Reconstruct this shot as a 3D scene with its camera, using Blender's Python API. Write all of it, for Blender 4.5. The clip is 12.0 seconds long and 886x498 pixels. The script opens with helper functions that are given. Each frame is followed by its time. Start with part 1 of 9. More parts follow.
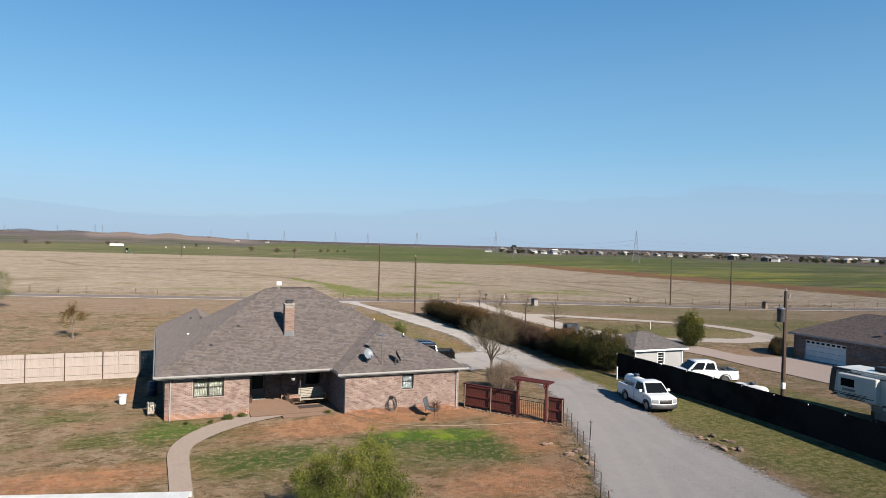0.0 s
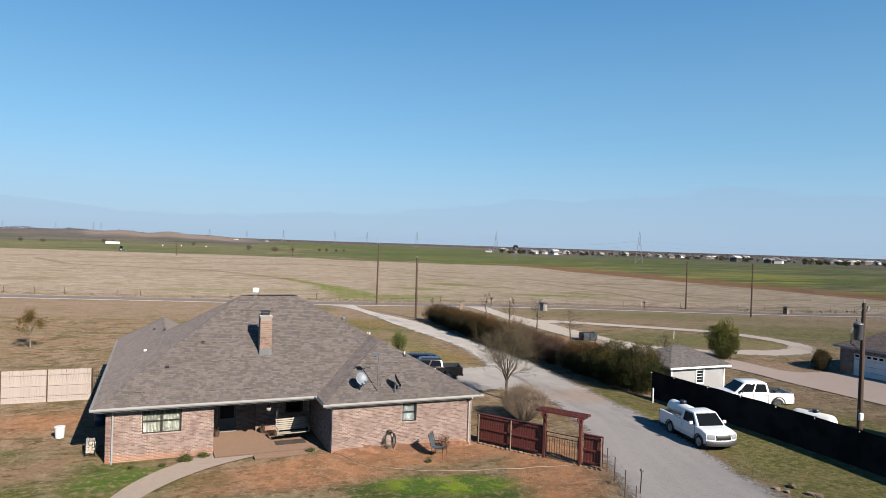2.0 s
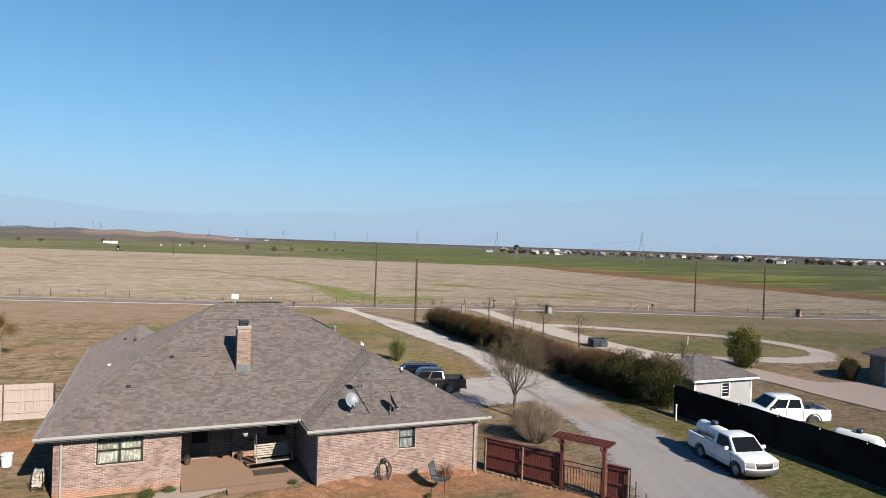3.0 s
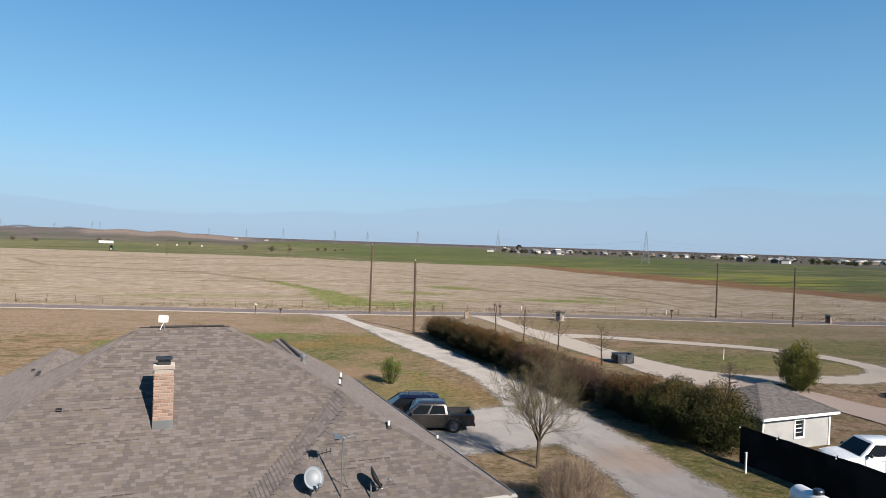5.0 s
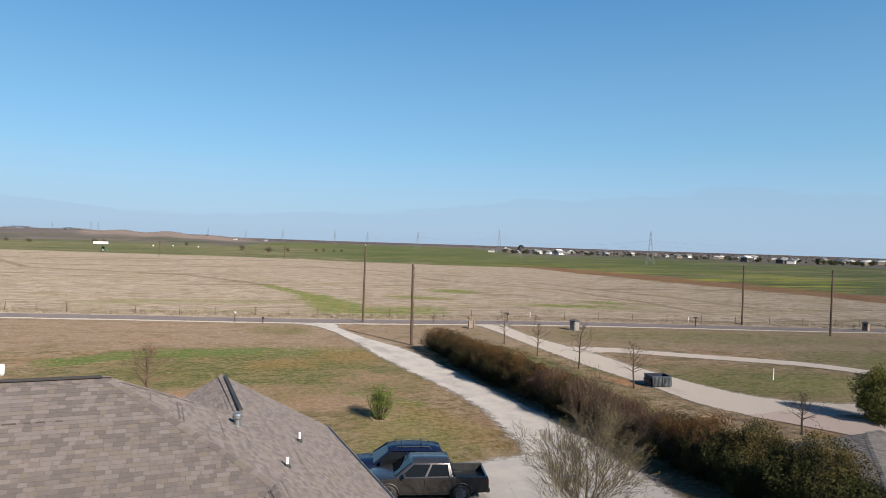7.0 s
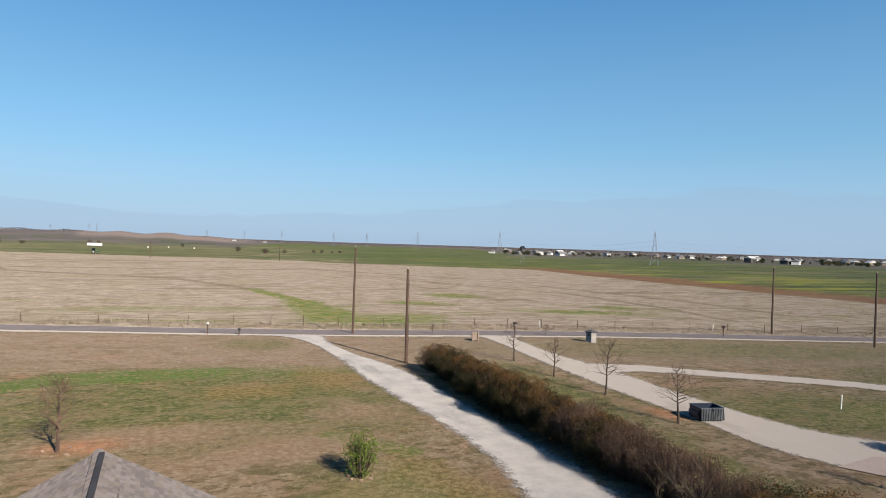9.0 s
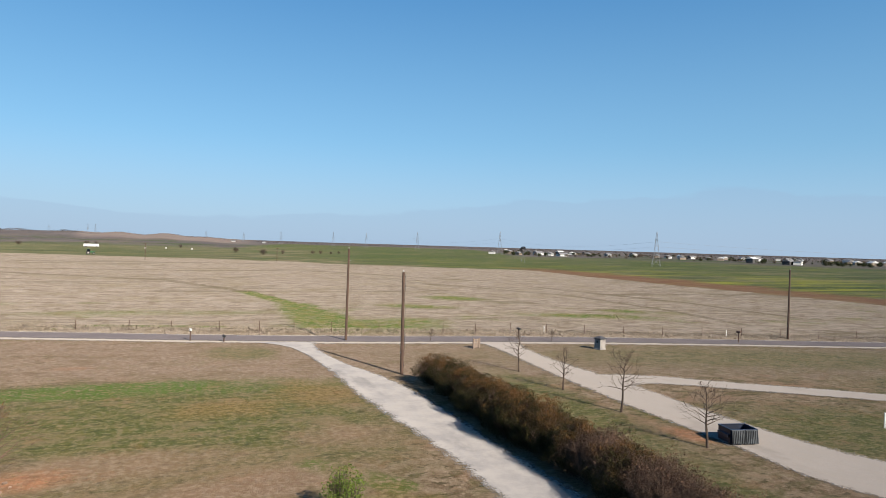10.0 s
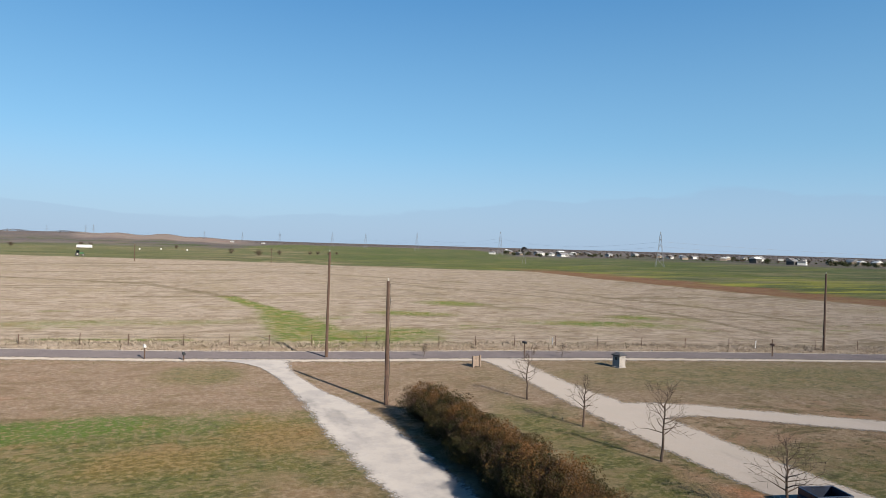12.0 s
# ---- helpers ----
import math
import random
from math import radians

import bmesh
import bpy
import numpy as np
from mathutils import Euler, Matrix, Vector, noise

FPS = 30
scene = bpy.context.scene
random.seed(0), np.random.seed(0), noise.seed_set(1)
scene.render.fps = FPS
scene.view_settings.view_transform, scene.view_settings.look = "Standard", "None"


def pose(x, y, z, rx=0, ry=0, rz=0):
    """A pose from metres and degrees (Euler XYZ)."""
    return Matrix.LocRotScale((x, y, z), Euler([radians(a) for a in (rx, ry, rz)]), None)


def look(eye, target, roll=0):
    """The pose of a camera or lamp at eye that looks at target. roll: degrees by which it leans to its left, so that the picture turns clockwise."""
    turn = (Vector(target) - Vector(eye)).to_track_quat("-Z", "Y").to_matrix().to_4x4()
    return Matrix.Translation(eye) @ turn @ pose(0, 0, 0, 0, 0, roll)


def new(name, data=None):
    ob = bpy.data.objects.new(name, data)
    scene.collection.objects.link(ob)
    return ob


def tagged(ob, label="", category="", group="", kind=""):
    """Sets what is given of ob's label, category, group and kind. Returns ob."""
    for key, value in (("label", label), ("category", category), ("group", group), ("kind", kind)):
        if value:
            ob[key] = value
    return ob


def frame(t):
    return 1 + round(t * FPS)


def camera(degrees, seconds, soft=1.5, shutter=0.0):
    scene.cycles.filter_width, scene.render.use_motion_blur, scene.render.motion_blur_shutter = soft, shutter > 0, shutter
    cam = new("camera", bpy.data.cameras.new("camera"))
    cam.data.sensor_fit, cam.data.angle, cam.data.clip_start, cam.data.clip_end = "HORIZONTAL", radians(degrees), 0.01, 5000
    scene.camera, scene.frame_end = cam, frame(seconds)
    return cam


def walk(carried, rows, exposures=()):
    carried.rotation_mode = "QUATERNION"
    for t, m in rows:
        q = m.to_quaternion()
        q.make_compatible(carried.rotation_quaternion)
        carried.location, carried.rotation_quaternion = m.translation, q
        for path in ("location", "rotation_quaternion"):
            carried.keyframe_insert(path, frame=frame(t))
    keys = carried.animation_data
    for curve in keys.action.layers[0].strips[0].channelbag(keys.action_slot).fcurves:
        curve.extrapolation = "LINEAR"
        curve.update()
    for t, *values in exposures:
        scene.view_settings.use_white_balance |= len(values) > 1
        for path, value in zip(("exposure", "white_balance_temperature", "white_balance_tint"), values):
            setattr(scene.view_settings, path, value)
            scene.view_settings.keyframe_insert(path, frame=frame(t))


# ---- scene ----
cam = camera(67.65, 12.0, soft=0.7)
ROWS = [
    (0.0, 0.000, 0.000, 10.499, -23.263, -0.479, -1.545),
    (0.5, 0.506, 1.710, 10.465, -23.282, -0.471, -1.659),
    (1.0, 1.095, 3.466, 10.454, -23.291, -0.472, -1.747),
    (1.5, 1.755, 5.277, 10.462, -23.291, -0.480, -1.815),
    (2.0, 2.474, 7.145, 10.483, -23.285, -0.493, -1.863),
    (2.5, 3.243, 9.074, 10.513, -23.274, -0.508, -1.896),
    (3.0, 4.052, 11.060, 10.547, -23.261, -0.523, -1.916),
    (3.5, 4.894, 13.103, 10.582, -23.245, -0.538, -1.925),
    (4.0, 5.762, 15.195, 10.616, -23.229, -0.550, -1.925),
    (4.5, 6.650, 17.332, 10.646, -23.213, -0.559, -1.918),
    (5.0, 7.552, 19.504, 10.673, -23.199, -0.563, -1.906),
    (5.5, 8.467, 21.705, 10.694, -23.186, -0.563, -1.890),
    (6.0, 9.389, 23.926, 10.710, -23.176, -0.559, -1.872),
    (6.5, 10.317, 26.157, 10.721, -23.168, -0.549, -1.852),
    (7.0, 11.250, 28.392, 10.728, -23.163, -0.535, -1.832),
    (7.5, 12.188, 30.621, 10.731, -23.161, -0.517, -1.812),
    (8.0, 13.130, 32.838, 10.734, -23.161, -0.495, -1.792),
    (8.5, 14.078, 35.039, 10.736, -23.164, -0.471, -1.772),
    (9.0, 15.034, 37.220, 10.741, -23.167, -0.446, -1.753),
    (9.5, 16.001, 39.379, 10.752, -23.172, -0.422, -1.735),
    (10.0, 16.981, 41.518, 10.770, -23.176, -0.400, -1.716),
    (10.5, 17.980, 43.641, 10.798, -23.179, -0.383, -1.697),
    (11.0, 19.001, 45.755, 10.841, -23.179, -0.373, -1.675),
    (11.5, 20.050, 47.870, 10.900, -23.175, -0.372, -1.651),
    (12.0, 21.134, 50.001, 10.980, -23.166, -0.383, -1.623),
]
walk(cam, [(t, pose(x, y, z, 90 + pitch, roll, yaw)) for t, x, y, z, yaw, pitch, roll in ROWS],
     exposures=[(0.0, 1.16), (12.0, 1.16)])

# ---------------------------------------------------------------- sky and sun
SUN_EL, SUN_AZ = radians(31.0), radians(-75.0)
world = bpy.data.worlds.new("sky")
scene.world = world
world.use_nodes = True
wn = world.node_tree
sky = wn.nodes.new("ShaderNodeTexSky")
sky.sky_type = "NISHITA"
sky.sun_disc = False
sky.sun_elevation = SUN_EL
sky.sun_rotation = radians(90.0) - SUN_AZ
sky.altitude = 300
sky.air_density, sky.dust_density, sky.ozone_density = 1.0, 0.4, 2.0

# thin blue spring haze and a faint far cloud bank low over the horizon
coord = wn.nodes.new("ShaderNodeTexCoord")
sep = wn.nodes.new("ShaderNodeSeparateXYZ")
wn.links.new(coord.outputs["Generated"], sep.inputs[0])


def sky_ramp(socket, lo, hi):
    n = wn.nodes.new("ShaderNodeMapRange")
    n.interpolation_type = "SMOOTHSTEP"
    wn.links.new(socket, n.inputs[0])
    n.inputs[1].default_value, n.inputs[2].default_value = lo, hi
    return n.outputs[0]


def sky_mix(fac, a, b, blend="MIX"):
    n = wn.nodes.new("ShaderNodeMix")
    n.data_type, n.blend_type = "RGBA", blend
    for s, v in ((n.inputs[0], fac), (n.inputs[6], a), (n.inputs[7], b)):
        if isinstance(v, bpy.types.NodeSocket):
            wn.links.new(v, s)
        else:
            s.default_value = v if isinstance(v, float) else (*v, 1)
    return n.outputs[2]


air = sky_mix(sky_ramp(sep.outputs[2], 0.0, 0.30), (0.70, 0.92, 1.18), (0.55, 1.02, 1.25))
clear = sky_mix(1.0, sky.outputs[0], air, "MULTIPLY")
depth = sky_mix(sky_ramp(sep.outputs[2], 0.02, 0.55), (3.4, 6.2, 8.3), (0.25, 2.3, 6.2))
heaven = sky_mix(0.55, clear, depth)
stretch = wn.nodes.new("ShaderNodeMapping")
stretch.inputs["Location"].default_value = (4.0, 1.5, 0.0)
stretch.inputs["Scale"].default_value = (3.0, 3.0, 14.0)
wn.links.new(coord.outputs["Generated"], stretch.inputs[0])
puff = wn.nodes.new("ShaderNodeTexNoise")
puff.inputs["Scale"].default_value, puff.inputs["Detail"].default_value = 1.6, 5.0
wn.links.new(stretch.outputs[0], puff.inputs[0])
lower = wn.nodes.new("ShaderNodeMath")
lower.operation = "MULTIPLY_ADD"
wn.links.new(puff.outputs[0], lower.inputs[0])
lower.inputs[1].default_value = -0.055
side = wn.nodes.new("ShaderNodeMath")
side.operation = "MULTIPLY"
wn.links.new(sky_ramp(sep.outputs[0], 0.1, 0.8), side.inputs[0])
side.inputs[1].default_value = -0.05
wn.links.new(side.outputs[0], lower.inputs[2])
tall = wn.nodes.new("ShaderNodeMath")
tall.operation = "ADD"
wn.links.new(sep.outputs[2], tall.inputs[0]), wn.links.new(lower.outputs[0], tall.inputs[1])
bank = sky_ramp(tall.outputs[0], 0.009, 0.004)
soft_bank = wn.nodes.new("ShaderNodeMath")
soft_bank.operation = "MULTIPLY"
wn.links.new(bank, soft_bank.inputs[0])
soft_bank.inputs[1].default_value = 0.22
low = wn.nodes.new("ShaderNodeMath")
low.operation = "MULTIPLY"
wn.links.new(sky_ramp(sep.outputs[2], 0.16, 0.0), low.inputs[0])
low.inputs[1].default_value = 0.6
hazy = sky_mix(low.outputs[0], heaven, (4.3, 5.5, 7.6))
cloudy = sky_mix(soft_bank.outputs[0], hazy, (3.3, 4.3, 6.1))
wn.links.new(cloudy, wn.nodes["Background"].inputs[0])
wn.nodes["Background"].inputs[1].default_value = 0.0448
sun = new("sun", bpy.data.lights.new("sun", "SUN"))
sun.data.energy, sun.data.angle, sun.data.color = 5.0, radians(0.53), (1.0, 0.91, 0.79)
sun.matrix_world = look((math.cos(SUN_AZ) * math.cos(SUN_EL), math.sin(SUN_AZ) * math.cos(SUN_EL), math.sin(SUN_EL)), (0, 0, 0))

# ---------------------------------------------------------------- materials
ALBEDO = 0.487


class Nodes:
    """Short hand for node materials."""

    def __init__(self, name):
        self.gain = 1.0
        self.mat = bpy.data.materials.new(name)
        self.mat.use_nodes = True
        self.tree = self.mat.node_tree
        self.bsdf = self.tree.nodes["Principled BSDF"]
        self.geo = self.tree.nodes.new("ShaderNodeNewGeometry")
        self.pos = self.geo.outputs["Position"]
        self.coord = self.tree.nodes.new("ShaderNodeTexCoord").outputs["Object"]

    def put(self, socket, value):
        if isinstance(value, bpy.types.NodeSocket):
            self.tree.links.new(value, socket)
        elif isinstance(value, (tuple, list)) and len(value) == 3 and socket.type == "RGBA":
            k = (0.69 if min(value) > 0.5 and self.gain == 1.0 else ALBEDO) * self.gain
            socket.default_value = (*(v * k for v in value), 1)
        else:
            socket.default_value = value

    def math(self, op, a, b=0.0, c=0.0, clamp=False):
        n = self.tree.nodes.new("ShaderNodeMath")
        n.operation, n.use_clamp = op, clamp
        for s, v in zip(n.inputs, (a, b, c)):
            self.put(s, v)
        return n.outputs[0]

    def noise(self, scale, detail=4.0, rough=0.55, vec=None, warp=0.0):
        n = self.tree.nodes.new("ShaderNodeTexNoise")
        self.put(n.inputs["Vector"], vec or self.pos)
        n.inputs["Scale"].default_value, n.inputs["Detail"].default_value = scale, detail
        n.inputs["Roughness"].default_value, n.inputs["Distortion"].default_value = rough, warp
        return n.outputs[0]

    def voronoi(self, scale, vec=None, feature="F1"):
        n = self.tree.nodes.new("ShaderNodeTexVoronoi")
        n.feature = feature
        self.put(n.inputs["Vector"], vec or self.pos)
        n.inputs["Scale"].default_value = scale
        return n.outputs[0]

    def stretch(self, sx, sy, sz, vec=None, turn=0.0):
        n = self.tree.nodes.new("ShaderNodeMapping")
        self.put(n.inputs["Vector"], vec or self.pos)
        n.inputs["Scale"].default_value = (sx, sy, sz)
        n.inputs["Rotation"].default_value = (0, 0, radians(turn))
        return n.outputs[0]

    def split(self, vec=None):
        n = self.tree.nodes.new("ShaderNodeSeparateXYZ")
        self.put(n.inputs[0], vec or self.pos)
        return n.outputs

    def step(self, v, lo, hi):
        n = self.tree.nodes.new("ShaderNodeMapRange")
        n.interpolation_type = "SMOOTHSTEP"
        self.put(n.inputs[0], v)
        n.inputs[1].default_value, n.inputs[2].default_value = lo, hi
        return n.outputs[0]

    def mix(self, fac, a, b, blend="MIX"):
        n = self.tree.nodes.new("ShaderNodeMix")
        n.data_type, n.blend_type = "RGBA", blend
        self.put(n.inputs[0], fac), self.put(n.inputs[6], a), self.put(n.inputs[7], b)
        return n.outputs[2]

    def random(self):
        return self.tree.nodes.new("ShaderNodeObjectInfo").outputs["Random"]

    def island(self):
        return self.geo.outputs["Random Per Island"]

    def bump(self, height, strength=0.3, dist=0.02):
        n = self.tree.nodes.new("ShaderNodeBump")
        n.inputs["Strength"].default_value, n.inputs["Distance"].default_value = strength, dist
        self.put(n.inputs["Height"], height)
        self.put(self.bsdf.inputs["Normal"], n.outputs[0])

    def done(self, colour, rough=0.8, metal=0.0, spec=None):
        self.put(self.bsdf.inputs["Base Color"], colour)
        self.put(self.bsdf.inputs["Roughness"], rough)
        self.put(self.bsdf.inputs["Metallic"], metal)
        if isinstance(rough, float) and rough > 0.85:
            self.bsdf.inputs["Diffuse Roughness"].default_value = 1.0
        if spec is not None:
            self.bsdf.inputs["Specular IOR Level"].default_value = spec
        return self.mat


def tint(c, k):
    return tuple(min(1.0, v * k) for v in c)


def plain(name, c, rough=0.7, metal=0.0, vary=0.18, scale=6.0, bump=0.15, dist=0.004, vec="pos", spec=None):
    """A surface of one colour with broad stains, fine grain and slight relief."""
    n = Nodes(name)
    v = n.pos if vec == "pos" else n.coord
    broad, fine = n.noise(scale * 0.25, 3, vec=v), n.noise(scale * 8, 5, vec=v)
    col = n.mix(n.step(broad, 0.4, 0.6), tint(c, 1 - vary), tint(c, 1 + vary))
    col = n.mix(n.math("MULTIPLY", n.step(fine, 0.47, 0.62), 0.35), col, tint(c, 1 - 2 * vary))
    if bump:
        n.bump(fine, bump, dist)
    return n.done(col, rough, metal, spec)


def painted(name, c, rough=0.35, vary=0.05, metal=0.0):
    n = Nodes(name)
    dirt = n.noise(3, 5, vec=n.coord)
    col = n.mix(n.step(dirt, 0.5, 0.65), c, tint(c, 1 - vary * 4))
    m = n.done(col, n.math("ADD", rough, n.math("MULTIPLY", dirt, 0.15)), metal)
    n.bsdf.inputs["Coat Weight"].default_value = 0.4
    n.bsdf.inputs["Coat Roughness"].default_value = 0.12
    return m


def wood(name, c, vary=0.3, grain=(30, 30, 2), rough=0.8):
    n = Nodes(name)
    g = n.noise(1.0, 6, 0.6, n.stretch(*grain, vec=n.coord))
    b = n.noise(1.2, 3, vec=n.coord)
    col = n.mix(n.step(g, 0.42, 0.58), tint(c, 1 - vary), tint(c, 1 + vary))
    col = n.mix(n.step(b, 0.48, 0.62), col, tint(c, 1 - vary * 0.8))
    col = n.mix(n.math("MULTIPLY", n.random(), 0.45), col, tint(c, 1.25))
    n.bump(g, 0.3, 0.004)
    return n.done(col, rough)


def glassy(name, c=(0.02, 0.025, 0.03), rough=0.06):
    n = Nodes(name)
    m = n.done(c, rough, 0.0, 0.15)
    return m


ROAD = [(-420, 262), (-150, 167), (-60, 141), (0, 123.1), (23, 115.8), (46.6, 110.1), (106, 99.1), (200, 83), (480, 40)]


def spline(pts, step=1.0):
    """Catmull-Rom through pts."""
    out = []
    p = [Vector(a).to_3d() for a in pts]
    for i in range(len(p) - 1):
        a, b, c, d = p[max(i - 1, 0)], p[i], p[i + 1], p[min(i + 2, len(p) - 1)]
        n = max(2, int((c - b).length / step))
        for k in range(n):
            t = k / n
            out.append(0.5 * (2 * b + (c - a) * t + (2 * a - 5 * b + 4 * c - d) * t * t + (3 * b - a - 3 * c + d) * t ** 3))
    return out + [p[-1]]


ROAD_LINE = spline(ROAD, 4.0)


def road_y(x):
    for a, b in zip(ROAD_LINE, ROAD_LINE[1:]):
        if a.x <= x <= b.x:
            return a.y + (b.y - a.y) * (x - a.x) / (b.x - a.x)
    return ROAD_LINE[0].y if x < ROAD_LINE[0].x else ROAD_LINE[-1].y


def smooth(a, b, v):
    t = min(1.0, max(0.0, (v - a) / (b - a)))
    return t * t * (3 - 2 * t)


def ground_z(x, y):
    """Height of the land."""
    z = -1.15 * smooth(48, 130, x) * (1 - 0.6 * smooth(200, 500, y))
    z += 0.22 * math.exp(-((x - 11.5) / 3.0) ** 2) * math.exp(-((y - 38.2) / 1.2) ** 2)
    z -= 0.6 * smooth(46, 60, x) * (1 - smooth(50, 60, y))
    d = y - road_y(x) if -420 < x < 480 else 99
    z -= 0.35 * math.exp(-((d - 5.2) / 1.3) ** 2)
    r = math.hypot(x, y)
    if r > 700:
        bear = math.degrees(math.atan2(x, y))
        w = smooth(700, 2600, r)
        z += w * (17 * smooth(7, 1, bear) * (1 - 0.25 * smooth(-9, -14, bear)) * (0.8 + 0.2 * math.sin(bear * 1.9)) + 4 * smooth(16, 0, bear))
    return z


def part(name, bm, material, parent=None, label="", smooth_shade=False):
    """One mesh object out of a bmesh, under its thing."""
    me = bpy.data.meshes.new(name)
    bm.normal_update()
    bm.to_mesh(me)
    bm.free()
    if material is not None:
        me.materials.append(material)
    if smooth_shade:
        for p in me.polygons:
            p.use_smooth = True
    ob = new(name, me)
    if parent is not None:
        ob.parent = parent
    if label:
        ob["label"] = label
    return ob


def thing(name, m, label, category, group="", kind=""):
    ob = new(name)
    ob.matrix_world = m
    ob.empty_display_size = 0.2
    return tagged(ob, label, category, group, kind)


def add_box(bm, size, at=(0, 0, 0), rot=(0, 0, 0), bevel=0.0, taper=None):
    """A box with bevelled edges, centred at `at`; taper = (x, y) scale of its top."""
    r = bmesh.ops.create_cube(bm, size=1.0)
    vs = r["verts"]
    for v in vs:
        v.co = Vector((v.co.x * size[0], v.co.y * size[1], v.co.z * size[2]))
        if taper and v.co.z > 0:
            v.co.x *= taper[0]
            v.co.y *= taper[1]
    if bevel:
        es = {e for v in vs for e in v.link_edges}
        out = bmesh.ops.bevel(bm, geom=list(es), offset=bevel, segments=1, affect="EDGES", profile=0.5)
        vs = {v for f in out["faces"] for v in f.verts} | {v for v in vs if v.is_valid}
    bmesh.ops.transform(bm, matrix=pose(*at, *rot), verts=list(vs))
    return vs


def add_tube(bm, a, b, r0, r1=None, sides=8, caps=True):
    """A round bar from a to b."""
    r1 = r0 if r1 is None else r1
    a, b = Vector(a), Vector(b)
    q = (b - a).to_track_quat("Z", "Y")
    rings = []
    for p, r in ((a, r0), (b, r1)):
        rings.append([bm.verts.new(p + q @ Vector((r * math.cos(k * math.tau / sides), r * math.sin(k * math.tau / sides), 0))) for k in range(sides)])
    for k in range(sides):
        bm.faces.new((rings[0][k], rings[0][(k + 1) % sides], rings[1][(k + 1) % sides], rings[1][k]))
    if caps:
        bm.faces.new(rings[0][::-1])
        bm.faces.new(rings[1])


def add_path(bm, pts, radius, sides=6):
    """A bent tube through pts, one skin all along."""
    pts = [Vector(p) for p in pts]
    rings = []
    for i, p in enumerate(pts):
        d = (pts[min(i + 1, len(pts) - 1)] - pts[max(i - 1, 0)]).normalized()
        q = d.to_track_quat("Z", "Y")
        rings.append([bm.verts.new(p + q @ Vector((radius * math.cos(k * math.tau / sides), radius * math.sin(k * math.tau / sides), 0))) for k in range(sides)])
    for r, s in zip(rings, rings[1:]):
        for k in range(sides):
            bm.faces.new((r[k], r[(k + 1) % sides], s[(k + 1) % sides], s[k]))


def add_lathe(bm, profile, sides=20, m=None):
    """A turned body from (radius, height) pairs."""
    rings = []
    for r, z in profile:
        if r < 1e-5:
            rings.append([bm.verts.new((0, 0, z))])
        else:
            rings.append([bm.verts.new((r * math.cos(k * math.tau / sides), r * math.sin(k * math.tau / sides), z)) for k in range(sides)])
    for a, b in zip(rings, rings[1:]):
        for k in range(sides):
            k2 = (k + 1) % sides
            if len(a) == 1:
                bm.faces.new((a[0], b[k2], b[k])) if len(b) > 1 else None
            elif len(b) == 1:
                bm.faces.new((a[k], a[k2], b[0]))
            else:
                bm.faces.new((a[k], a[k2], b[k2], b[k]))
    if m is not None:
        bmesh.ops.transform(bm, matrix=m, verts=[v for r in rings for v in r])


def box_part(name, size, at, material, parent, rot=(0, 0, 0), bevel=0.0, label="", taper=None):
    bm = bmesh.new()
    add_box(bm, size, at, rot, bevel, taper)
    return part(name, bm, material, parent, label)


def tube_part(name, a, b, r0, material, parent, r1=None, sides=10, label=""):
    bm = bmesh.new()
    add_tube(bm, a, b, r0, r1, sides)
    return part(name, bm, material, parent, label, smooth_shade=False)


def shared(name, me, parent, m, label=""):
    """Another object on a mesh that is already there."""
    ob = new(name, me)
    ob.parent = parent
    ob.matrix_local = m
    if label:
        ob["label"] = label
    return ob

